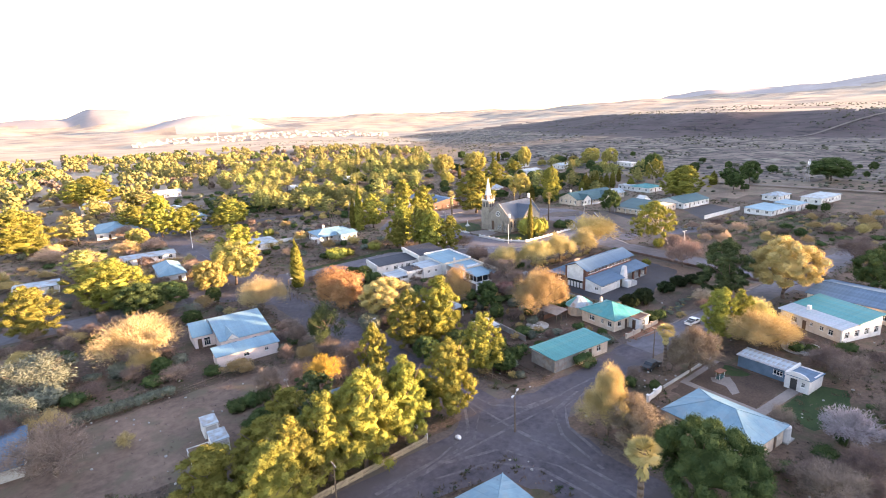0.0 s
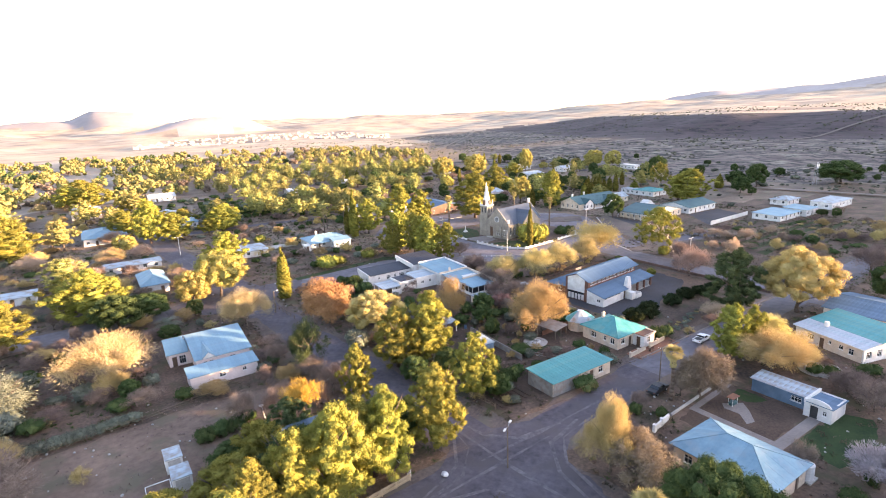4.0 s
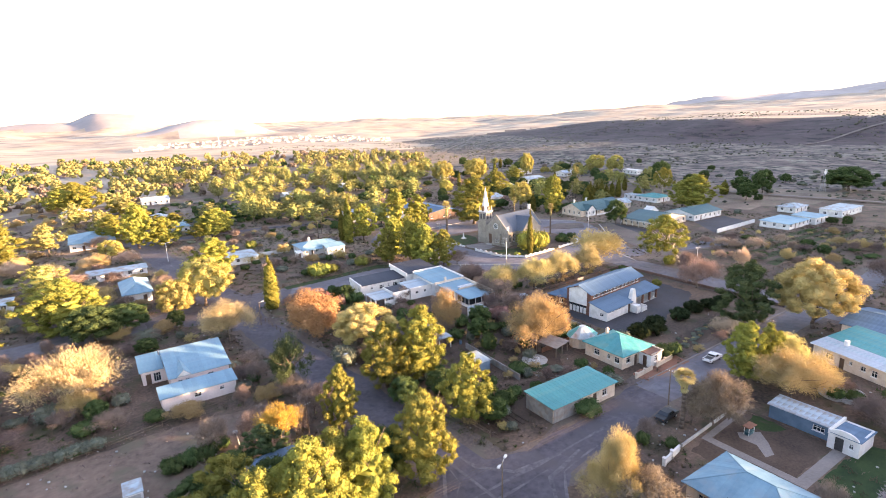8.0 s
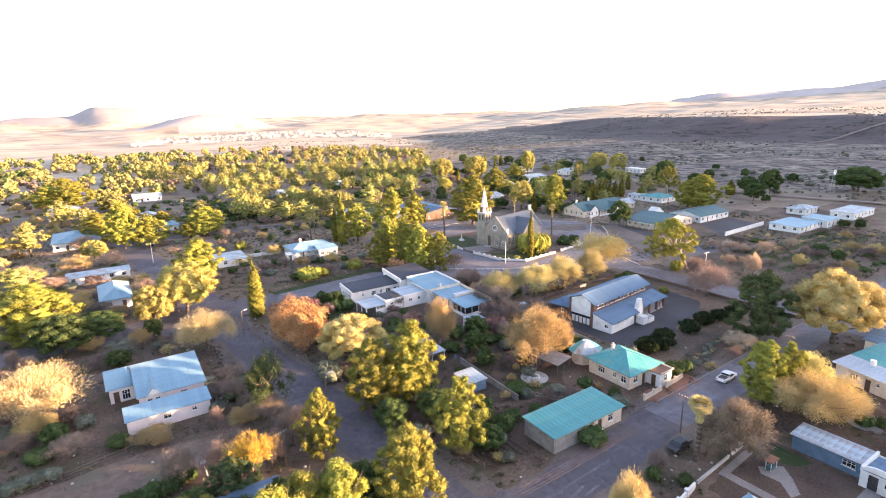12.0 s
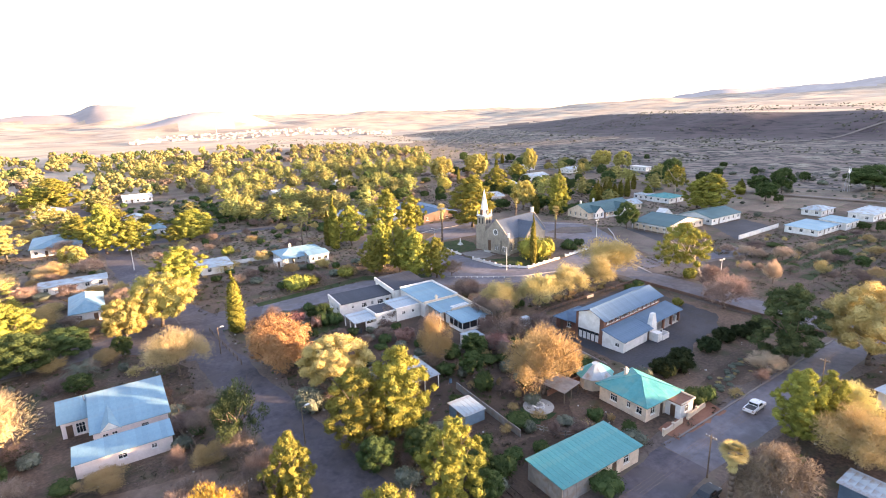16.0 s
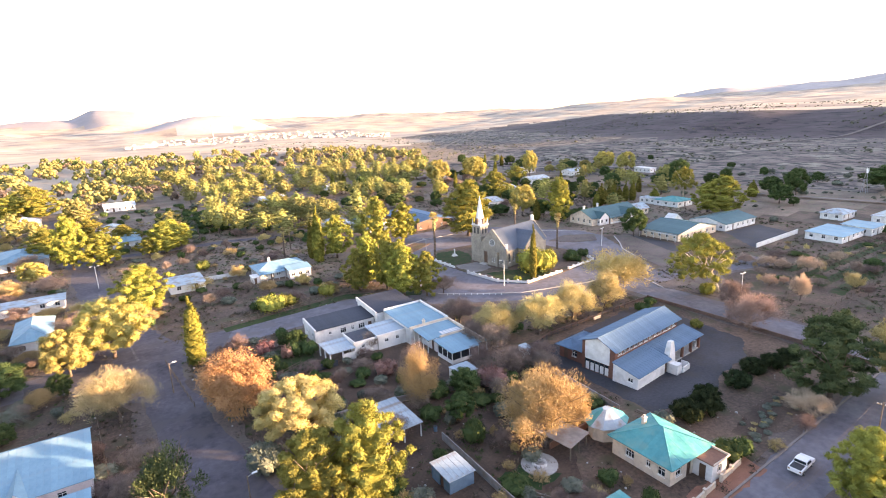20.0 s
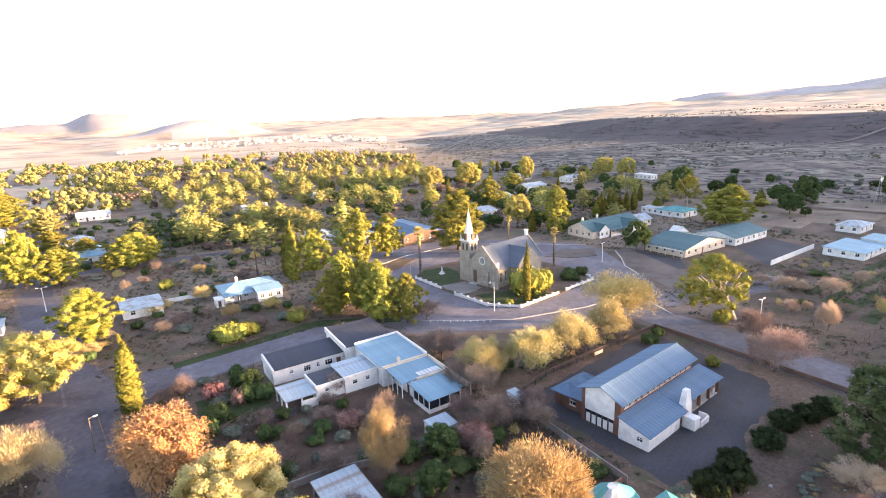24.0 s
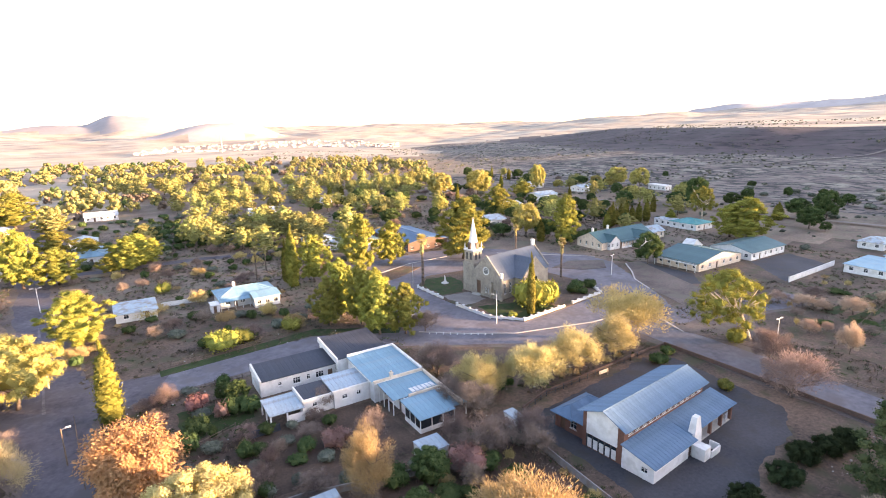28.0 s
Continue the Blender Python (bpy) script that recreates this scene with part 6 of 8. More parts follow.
plant("pine_tree", [(7.7, 208.8, 12.2, 13.8), (15.1, 221.6, 8.1, 8.5), (1.9, 208.6, 7.1, 8.1), (-71.3, 203.2, 18.4, 24), (-22.2, 204, 18.7, 12.6), (10.8, 215, 11.9, 14.8), (-4.6, 236, 8.6, 12),
                    (158, 148.1, 19.3, 11.7), (176.3, 215.9, 16.9, 13.5), (237.4, 266.9, 10.5, 16), (219.9, 109.3, 16.7, 19.7), (220, 116.3, 13.7, 14.6), (-63.8, 97.1, 12.6, 12.7), (-49, 125.5, 9.8, 16)], PINES)
plant("umbrella_pine", [(240.6, 142.1, 17, 12)], "tall spreading pine with thick pale limbs")


def leaning_pine(x, y, dx, dy, h, w):
    """A tall pine whose pale trunk leans out from its foot, the limbs bare beneath an open crown."""
    t = thing("pine_tree", x, y, 0, "tall leaning pine with thick pale limbs and an open crown", "tree")
    rng = np.random.default_rng(404)
    s = Soup()
    fork = Vector((dx * 0.45, dy * 0.45, h * 0.36))
    s.tube((0, 0, -0.3), fork * 0.5, 0.62, 0.5, 9)
    s.tube(fork * 0.5, fork, 0.5, 0.42, 9)
    mid = Vector((dx, dy, h * 0.60))
    for k in range(13):
        a = 2.399 * k
        e1 = fork.lerp(mid, rng.uniform(0.5, 0.9)) + Vector((math.cos(a), math.sin(a), 0)) * w * 0.18
        e2 = e1 + Vector((math.cos(a + 0.3) * w * 0.20, math.sin(a + 0.3) * w * 0.20, h * rng.uniform(0.06, 0.24)))
        s.tube(fork, e1, 0.26, 0.17, 6)
        s.tube(e1, e2, 0.17, 0.07, 5)
    part("trunk", s.mesh("trunk", PALEBARK, True), t)
    me = crown_pine(9, h, w, 150, 0.32, 0.30, 120, 1, 0).mesh("crown", PINE_LEAF)
    me.transform(Matrix.Translation((dx, dy, 0)))
    part("crown", me, t)


leaning_pine(119.6, 53.0, -4.6, 3.0, 15.8, 14.5)
plant("pine_tree", [(56.8, -0.6, 11.4, 7.4), (61.2, -2.2, 10.2, 6.4)], "loose yellow-green conifer beside the street")
plant("thin_yellow_tree", [(66.0, -3.4, 9.4, 8)], "loose pale straw-coloured tree beside the street")
plant("cypress_tree", [(-0.5, 94.2, 14.6, 4.6), (49.1, 154.7, 19.6, 4.6), (91.3, 93.1, 16.3, 2.6), (48.9, 161, 13.8, 3.4), (274.3, 124.4, 8.7, 5.8), (229.6, 151, 6.8, 5.9)], "slender dark cypress, its sunny side yellow-green")
plant("yellow_tree", [(-14.6, 109, 13.4, 16.5), (-22.5, 104.5, 10, 10.5), (154.4, 168.1, 15.2, 13.6),
                      (196.2, 303.5, 17, 20), (331.7, 269.6, 14.9, 18), (329.2, 247, 15.4, 15.3), (264.7, 283.4, 20, 12.4), (223.7, 299, 17.6, 20)], "round tree with pale yellow leaves, sunlit")
plant("cream_tree", [(7.4, 53.6, 10.6, 14.2), (92.9, 3, 15.8, 17.5)], "dense round tree with cream-yellow leaves")
plant("russet_tree", [(1.9, 69.2, 12.8, 15.5)], "broad tree with drooping russet leaves")
TANS = "leafless-looking tree with dense tan twigs, sunlit"
plant("tan_tree", [(36.5, 31.3, 14.2, 15.6), (55.6, 65.7, 10.1, 11.6),
                   (27.8, 52.3, 11.5, 8.2), (10.6, -9.1, 13.2, 8.5), (56.2, -8.7, 10.3, 14), (63, -9, 7.5, 10)], TANS)
plant("thin_yellow_tree", [(64.2, 62.2, 11.3, 11.8), (75.5, 62.7, 10.8, 12.4), (87.7, 63.6, 10.5, 12.2)], "winter tree with fine pale straw twigs on grey stems")
plant("pale_tree", [(-44.7, 65, 12.5, 18), (-15.3, 78.5, 11.8, 13), (-51.3, 166, 7.5, 13), (-40, 173, 6.5, 11), (-49, 139, 6, 10), (-57, 221, 8, 14)], "broad flat-topped tree with dense straw-coloured twigs")
plant("spreading_tree", [(98.7, 68.7, 12.5, 20)], "wide spreading tree with pale limbs and thin yellow leaves")
plant("bare_tree", [(53.9, 77.7, 8, 10), (47.2, 51.7, 7.4, 9.1), (51.5, 47.1, 6.4, 6.3), (28.5, -35.5, 5.5, 7),
                    (20, -35, 6.5, 10), (55.6, -24.3, 6.4, 9), (111.7, 44.9, 8.7, 10), (-27.4, 34.8, 7.6, 5.9), (-11.2, 35.5, 6.9, 6.8)], "bare winter tree with grey-brown twigs")
plant("bare_tree", [(137.9, 3.5, 11.2, 14), (63.5, 99, 6.4, 8), (-58.8, 31.8, 9.1, 15)], "bare winter tree with grey-brown twigs")
plant("pink_tree", [(75.3, 13, 4.4, 7.6), (-28, 178, 6, 10), (-44, 156, 5, 9), (-36, 214, 7, 12), (-62, 181, 7, 13), (100.3, 35.2, 11, 12.5), (128.4, 37.4, 8.6, 5.6), (150.4, 62.4, 4.2, 6), (151.8, 57, 4.4, 6.4), (152.6, 52.8, 4.0, 5.4), (155.6, 47.4, 5.6, 8), (134, 47.4, 4.2, 5), (138, 45.6, 3.2, 3), (172, 46.5, 4.4, 5.4)],
      "winter tree, sunlight put into its pinkish-tan twigs")
# Silvery trees; the grey leaf colour also stands in for shade on them.
plant("silver_tree", [(-62.6, 62.9, 9.4, 17), (-66, 52, 7, 12)], "broad silver-grey tree with hanging twigs, shade put into its grey")
plant("blossom_tree", [(34.9, -31.6, 6.8, 9), (-13.5, 84, 4.5, 6), (52, -36, 6, 7)], "small tree with pale lavender blossom on bare twigs")
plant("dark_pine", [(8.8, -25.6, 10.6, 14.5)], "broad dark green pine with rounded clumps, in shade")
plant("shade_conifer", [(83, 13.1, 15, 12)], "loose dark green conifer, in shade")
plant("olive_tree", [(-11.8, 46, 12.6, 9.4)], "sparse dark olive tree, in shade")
plant("dark_tree", [(156.9, 108.1, 11.4, 9.9), (113, -9.4, 11.9, 11.1), (334.9, 83.8, 14.5, 26), (273.5, 166.5, 18.3, 13),
                    (290.8, 110.9, 14.8, 12.5), (289.2, 122.6, 9.8, 12), (263.1, 105.7, 10, 11.4), (-34, 102.3, 6.5, 12), (-40.8, 96.9, 9, 13)], "dense dark green tree")
plant("palm_tree", [(121.7, 113.4, 13, 0), (132.1, 148.1, 10.9, 0), (82.3, 132.5, 16, 0), (41.5, 168.9, 11.3, 0), (34.0, -2.8, 9.8, 4.8), (-2.9, -24.3, 12.7, 5.6), (47.2, 179.8, 8.9, 0)], "fan palm with a shaggy skirt of dead fronds")


plant("date_palm", [(-31.2, 86.5, 5.2, 7.5)], "low date palm with arching grey-green fronds")
plant("willow_tree", [(11.8, -13.6, 9.1, 11)], "grey-brown winter tree with hanging twigs, its top sunlit")
plant("willow_tree", [(38.6, -5.2, 11, 11)], "dense grey-brown winter tree with hanging twigs, in shade")


# ---- grounds of the gardens and squares ----
def round_dam(x, y, r, h):
    """A low round water tank of cement with a thick rim and a dry pale floor."""
    t = thing("water_dam", x, y, 0, "low round cement dam with a pale dry floor", "dam")
    s = Soup()
    n = 28
    ring = [(math.cos(2 * math.pi * k / n), math.sin(2 * math.pi * k / n)) for k in range(n)]
    for (c0, s0), (c1, s1) in zip(ring, ring[1:] + ring[:1]):
        s.prism([(c0 * r, s0 * r, h), (c1 * r, s1 * r, h), (c1 * (r - 0.25), s1 * (r - 0.25), h), (c0 * (r - 0.25), s0 * (r - 0.25), h)], h + 0.1)
    part("rim", s.mesh("rim", CONCRETE), t)
    f = Soup()
    f.prism([(c * (r - 0.26), q * (r - 0.26), 0.12) for c, q in ring], 0.2)
    part("floor", f.mesh("floor", PAVE), t)


def wall_line(pts, h, t, mat, label, piers=0.0, name="garden_wall", category="wall"):
    """A low wall of straight lengths, with capped piers where asked."""
    b = thing(name, pts[0][0], pts[0][1], 0, label, category)
    for (xa, ya), (xb, yb) in zip(pts, pts[1:]):
        a0, b0 = Vector((xa, ya, 0)) - b.location, Vector((xb, yb, 0)) - b.location
        L = (b0 - a0).length
        ang = math.degrees(math.atan2(b0.y - a0.y, b0.x - a0.x))
        n = max(1, round(L / (piers or L)))
        for k in range(n):
            at = pose(*(a0 + (b0 - a0) * (k / n)), 0, 0, ang)
            part("length", box_mesh("length", 0.0, -t / 2, -0.3, L / n - 0.004, t / 2, h, mat), b, at=at)
            if piers:
                s = Soup()
                s.box(-t * 0.8, -t * 0.8, -0.3, t * 0.8, t * 0.8, h + 0.22)
                s.box(-t, -t, h + 0.22, t, t, h + 0.30)
                part("pier", s.mesh("pier", mat), b, at=at)
    return b


def fence_line(pts, h, gap, mat, label, rails=2, pickets=0.0, name="fence"):
    b = thing(name, pts[0][0], pts[0][1], 0, label, "fence")
    post = box_mesh("post", -0.06, -0.06, -0.3, 0.06, 0.06, h, mat)
    for (xa, ya), (xb, yb) in zip(pts, pts[1:]):
        a0, b0 = Vector((xa, ya, 0)) - b.location, Vector((xb, yb, 0)) - b.location
        L = (b0 - a0).length
        ang = math.degrees(math.atan2(b0.y - a0.y, b0.x - a0.x))
        n = max(1, round(L / gap))
        for k in range(n + 1):
            p = a0 + (b0 - a0) * (k / n)
            part("post", post, b, at=pose(p.x, p.y, 0, 0, 0, ang))
        for r in range(rails):
            z = h * (r + 0.75) / (rails + 0.2)
            part("rail", box_mesh("rail", 0, -0.03, z - 0.04, L, 0.03, z + 0.04, mat), b, at=pose(a0.x, a0.y, 0, 0, 0, ang))
        if pickets:
            pk = box_mesh("picket", -0.05, 0.03, 0.06, 0.05, 0.055, h * 0.95, mat)
            m = int(L / pickets)
            for k in range(m):
                p = a0 + (b0 - a0) * ((k + 0.5) / m)
                part("picket", pk, b, at=pose(p.x, p.y, 0, 0, 0, ang))
    return b


# church island
ISLAND = [(79.3, 131), (79.8, 114), (81.3, 97), (87, 90.2), (103, 92), (119, 94.4), (124, 104), (122, 124), (108, 138), (88, 140)]
slab("pavement", ISLAND, 0.16, EARTH, "trodden earth of the church grounds inside a kerb", "pavement", 0.4)
slab("lawn", [(81.5, 131), (81.8, 120), (88.5, 119.5), (94, 128), (94, 135), (86, 137)], 0.172, GRASS, "small green lawn beside the church", "lawn")
slab("lawn", [(83.2, 98), (88, 92.4), (101, 94), (99, 102), (90, 104), (84, 106)], 0.172, GRASS, "thin lawn under the church hedge", "lawn")
slab("pavement", [(81.2, 119.2), (81.4, 108.5), (89.5, 110), (89.3, 118.2)], 0.176, PAVE, "pale paved forecourt of the church", "pavement")
wall_line([(79.5, 130.5), (79.9, 117)], 0.75, 0.3, WHITE, "low white church wall with piers", 2.6)
wall_line([(79.9, 110), (81.4, 97.2), (87, 90.6)], 0.75, 0.3, WHITE, "low white church wall with piers", 2.6)
wall_line([(87, 90.6), (102.5, 92.4)], 0.75, 0.3, WHITE, "low white church wall with piers", 2.6)
wall_line([(106, 93), (119, 94.8), (123.6, 104)], 0.75, 0.3, WHITE, "low white church wall with piers", 2.6)
for pts in ([(62, 99.5), (70, 92.5), (80, 85.8), (100, 80.5), (112, 80)], [(60, 108.5), (63, 119), (70, 131)], [(76, 152), (92, 158), (108, 159)], [(126, 152), (140, 138), (151, 126)], [(151.9, 113.2), (145, 105), (138.5, 98.6), (134, 90)], [(112, 64), (116, 74), (122, 80)]):
    wall_line(pts, 0.16, 0.42, KERB, "pale concrete kerb of the church square", name="kerb", category="kerb")
mon = thing("monument", 88.5, 129.5, 0.172, "small white stone monument on the church lawn", "monument")
ms_ = Soup()
ms_.box(-0.8, -0.8, 0, 0.8, 0.8, 0.3)
ms_.box(-0.5, -0.5, 0.3, 0.5, 0.5, 0.7)
ms_.tube((0, 0, 0.7), (0, 0, 2.4), 0.28, 0.16, 6)
part("column", ms_.mesh("column", WHITE), mon)
slab("traffic_island", [(128, 124), (139, 127), (149, 120.5), (142, 113), (134, 116)], 0.15, VERGE, "kerbed traffic island of dry earth", "pavement", 0.3)
slab("traffic_island", [(61.4, 108), (66.4, 118), (68.5, 116), (66, 106), (68, 103), (66, 102.5)], 0.15, PAVE, "kerbed corner island of pale paving", "pavement", 0.3)
slab("traffic_island", [(72, 142), (74, 149), (88, 156), (92, 151), (80, 144)], 0.15, EARTH, "kerbed earth island at the square", "pavement", 0.3)
slab("pavement", [(112, 66), (126, 68), (137, 97), (153, 114), (158, 112), (140, 66), (122, 49), (117, 48)], 0.06, VERGE, "dusty verge corner by the tall pine", "pavement", 0.2)
slab("pavement", [(8, 108.5), (40, 112.2), (58, 102), (60, 104.5), (42, 116), (8, 111.5)], 0.05, GRASS, "grassy verge along the street", "verge", 0.2)

# hall yard, parking lots, gardens
slab("pavement", [(56.5, 27), (72, 25.6), (78, 28.4), (88, 29.2), (95.5, 34), (97, 44), (98, 57), (93, 60), (57, 56)], 0.010, TAR, "dark asphalt yard round the hall", "pavement")
slab("garden_bed", [(61, 13.4), (78.5, 15.0), (78, 18.6), (70, 19.2), (61.5, 17.2)], 0.008, SOIL, "strip of dark weedy soil along the street", "garden bed")
slab("pavement", [(172, 71), (203, 72), (209, 88), (187, 89.5)], 0.012, TAR, "dark asphalt parking lot", "pavement")
slab("pavement", [(138, 92), (153, 112), (158, 111), (158, 92), (150, 84)], 0.046, TAR, "dark asphalt forecourt", "pavement")
wall_line([(171.9, 70.1), (203.3, 71.2)], 1.6, 0.25, WHITE, "long white wall of the parking lot")
wall_line([(101.9, 13), (102.2, 40), (102, 62)], 0.8, 0.25, DARK_BRICK, "low brown wall beside the wide street")
wall_line([(59, 58.5), (66, 60.6), (92, 62), (102, 62)], 0.55, 0.25, DARK_BRICK, "low brown wall behind the hall")
fence_line([(58, 57.2), (65.5, 59.6), (92, 61)], 1.1, 2.2, BLACK, "dark post fence behind the hall")
pen = thing("kennel", -42.6, 21.4, 0, "small white framed pen beside the storage boxes", "kennel")
post_row(pen, [(0, 0), (3.0, 0), (3.0, 3.2), (0, 3.2)], 1.3, WHITE, 0.05)
for y_ in (0, 3.2):
    box_part("rail", pen, 0, y_ - 0.04, 1.22, 3.0, y_ + 0.04, 1.32, WHITE)
for x_ in (0, 3.0):
    box_part("rail", pen, x_ - 0.04, 0.05, 1.22, x_ + 0.04, 3.15, 1.32, WHITE)
box_part("trough", pen, 0.6, 0.8, 0, 1.2, 2.4, 0.5, FRAMEM)
box_part("trough", pen, 1.7, 0.6, 0, 2.3, 2.2, 0.55, FRAMEM)
sg = thing("signboard", 80, 59.3, 0, "small yellow signboard on two posts", "signboard")
post_row(sg, [(-1.0, 0), (1.0, 0)], 1.1, WOOD, 0.05)
box_part("board", sg, -1.2, -0.04, 0.6, 1.2, 0.04, 1.3, CREAM)
slab("pavement", [(43, 13.4), (57, 13.0), (57, 9.9), (43, 9.6)], 0.030, BRICK, "red brick pavement before the cottage", "pavement")
wall_line([(42.2, 11.6), (47.6, 12.0)], 0.9, 0.22, CREAM, "low cream garden wall with piers", 2.4)
wall_line([(49.2, 12.1), (54.8, 12.6)], 0.9, 0.22, CREAM, "low cream garden wall with piers", 2.4)
wall_line([(43.5, 10.0), (70.5, 10.8), (100, 11.6)], 0.14, 0.3, PAVE, "concrete kerb of the street", name="kerb", category="kerb")
wall_line([(23.6, -6.9), (28.4, -6.1)], 1.0, 0.28, WHITE, "short white garden wall with piers", 2.2)
wall_line([(29.5, -5.8), (47.0, -4.6)], 0.5, 0.22, CONCRETE, "low grey garden wall by the street")
slab("garden_bed", [(35.2, -18.8), (35.2, -7.2), (47.0, -6.4), (47.4, -18.8)], 0.012, SOIL, "bare dark garden bed", "garden bed")
slab("pavement", [(33.8, -20.6), (33.8, -6.2), (35.2, -6.1), (35.2, -20.6)], 0.03, PAVE, "pale concrete garden path", "path", 0.1)
slab("pavement", [(35.2, -7.1), (35.2, -6.1), (47.0, -5.2), (47.0, -6.3)], 0.03, PAVE, "pale concrete garden path", "path", 0.1)
slab("pavement", [(35.2, -20.6), (35.2, -18.9), (50, -18.9), (50, -20.6)], 0.03, PAVE, "pale concrete garden path", "path", 0.1)
slab("pavement", [(39.6, -8.6), (42.4, -10.6), (40.6, -12.6), (38.2, -14.6), (36.6, -14.2), (38.6, -12.0), (38.4, -9.6)], 0.034, PAVE, "curving concrete path in the bed", "path", 0.1)
slab("garden_bed", [(29.2, -18), (29.6, -7.2), (33.7, -6.6), (33.7, -19)], 0.014, SOIL, "dark bed beside the garden path", "garden bed")
slab("lawn", [(41.6, -8.2), (46.4, -7.6), (46.6, -12.6), (43.2, -11.4)], 0.020, GRASS, "green patch in the garden bed", "lawn")
slab("lawn", [(35.4, -27.2), (36.6, -20.9), (51, -20.9), (52.6, -25.4), (46, -28.2), (40.5, -29)], 0.02, LAWN, "dark green lawn behind the house", "lawn")
slab("lawn", [(25.8, 29.8), (30.5, 30.6), (34, 25.4), (29, 24.8)], 0.02, LAWN, "patch of green lawn", "lawn")
slab("lawn", [(8, 80), (20, 82), (20.5, 90), (9, 91)], 0.02, GRASS, "dull green lawn beside the white house", "lawn")
slab("pavement", [(58, -18), (71, -18), (71, -4), (62, -3)], 0.016, EARTH, "bare earth yard", "yard")
for k in range(4):
    slab("field", [(140 + 4 * k, 33 + 5.5 * k), (212, 35 + 4.4 * k), (212, 37.6 + 4.4 * k), (140 + 4 * k, 36 + 5.5 * k)], 0.014 + 0.002 * k, GRASS, "strip of dull green weeds on fallow ground", "field")
slab("garden_bed", [(9, 59), (21, 59.5), (36, 57.5), (52, 58), (53, 66), (45, 70), (40, 62), (38, 76), (21, 77), (9, 76)], 0.008, SOIL, "dark trodden garden earth behind the white house", "garden bed")
slab("garden_bed", [(9.5, 27), (17, 26.5), (35, 23), (42, 32), (52, 32), (53.5, 54), (36, 52.5), (20, 56.5), (10, 56.5), (8, 46)], 0.006, SOIL, "dark garden earth under trees and shrubs", "garden bed")
slab("garden_bed", [(17.6, 11.5), (31, 12.4), (30, 22.6), (17.6, 24)], 0.010, SOIL, "dark bare soil of a kitchen garden", "garden bed")
slab("garden_bed", [(9, 12), (17.5, 12), (17.5, 24), (9, 26)], 0.012, SOIL, "ploughed brown vegetable bed", "garden bed")
for k in range(7):
    rb = tagged(new("furrow", box_mesh("furrow", 9.6 + 1.05 * k, 12.6, 0, 10.0 + 1.05 * k, 23.4, 0.16, SOIL)), "raised furrow of dark garden soil", "furrow", "furrows of the vegetable bed")
pat = thing("patio", 32.8, 28.8, 0, "round stone patio with a pale fire ring", "patio")
pd, pr = Soup(), Soup()
pd.prism([(2.6 * math.cos(2 * math.pi * k / 20), 2.6 * math.sin(2 * math.pi * k / 20), 0.12) for k in range(20)], 0.12)
part("paving", pd.mesh("paving", CONCRETE), pat)
for k in range(10):
    w0 = 2 * math.pi * k / 10
    part("stone", box_mesh("stone", -0.2, -0.16, 0.12, 0.2, 0.16, 0.42, WHITE), pat, at=pose(0.9 * math.cos(w0), 0.9 * math.sin(w0), 0, 0, 0, math.degrees(w0) + 90))
pool = thing("patio", 64.6, -13.0, 0, "round concrete slab with a raised rim", "patio")
pd = Soup()
pd.prism([(3.4 * math.cos(2 * math.pi * k / 28), 3.4 * math.sin(2 * math.pi * k / 28), 0.14) for k in range(28)], 0.14)
part("slab", pd.mesh("slab", CONCRETE), pool)
pr = Soup()
for k in range(28):
    a0, a1 = 2 * math.pi * k / 28, 2 * math.pi * (k + 1) / 28
    pr.prism([(r * math.cos(w), r * math.sin(w), 0.4) for r, w in ((3.4, a0), (3.4, a1), (3.1, a1), (3.1, a0))][::1], 0.26)
part("rim", pr.mesh("rim", CONCRETE), pool)
bn = thing("garden_bench", 40.6, -9.8, 0.034, "small green bench with a red tin canopy", "bench")
box_part("seat", bn, -0.8, -0.4, 0.4, 0.8, 0.4, 0.5, GREEN_TIN)
box_part("base", bn, -0.7, -0.35, 0, 0.7, 0.35, 0.4, GREEN_TIN)
post_row(bn, [(-0.75, -0.35), (0.75, -0.35), (-0.75, 0.35), (0.75, 0.35)], 1.35, WHITE, 0.04)
box_part("canopy", bn, -1.0, -0.6, 1.35, 1.0, 0.6, 1.47, BRICK)
tk = thing("water_tank", 29.9, -25.2, 0, "white plastic water tank on a concrete base", "water tank")
ts = Soup()
ts.tube((0, 0, 0.25), (0, 0, 2.2), 0.95, 0.95, 18)
ts.tube((0, 0, 2.2), (0, 0, 2.55), 0.95, 0.35, 18)
part("tank", ts.mesh("tank", WHITE, False), tk)
box_part("base", tk, -1.1, -1.1, 0, 1.1, 1.1, 0.25, CONCRETE)
part("lid", box_mesh("lid", -0.3, -0.3, 2.55, 0.3, 0.3, 2.65, STEEL), tk)

# fences
fence_line([(-33, 3.5), (-12.4, 5.9)], 1.15, 2.3, SUNLIT_WOOD, "wooden picket fence under the pines, sunlight put into its pale wood", 2, 0.17)
fence_line([(-11.9, 6.6), (-11.9, 12.2)], 1.1, 2.8, FRAMEM, "white pipe rail fence", 2)
fence_line([(-62, 44.2), (-41, 46.0), (-19.5, 50.6), (-17.2, 60), (-18.6, 74)], 1.0, 2.6, WOOD, "thin wire fence on wooden posts", 2)
fence_line([(-19, 62), (-17.6, 49.5)], 1.2, 1.6, WOOD, "dark wooden fence beside the house", 3)
fence_line([(16.5, 80.5), (6, 76), (4.8, 62)], 1.0, 2.2, WOOD, "low wooden fence of the garden", 2)
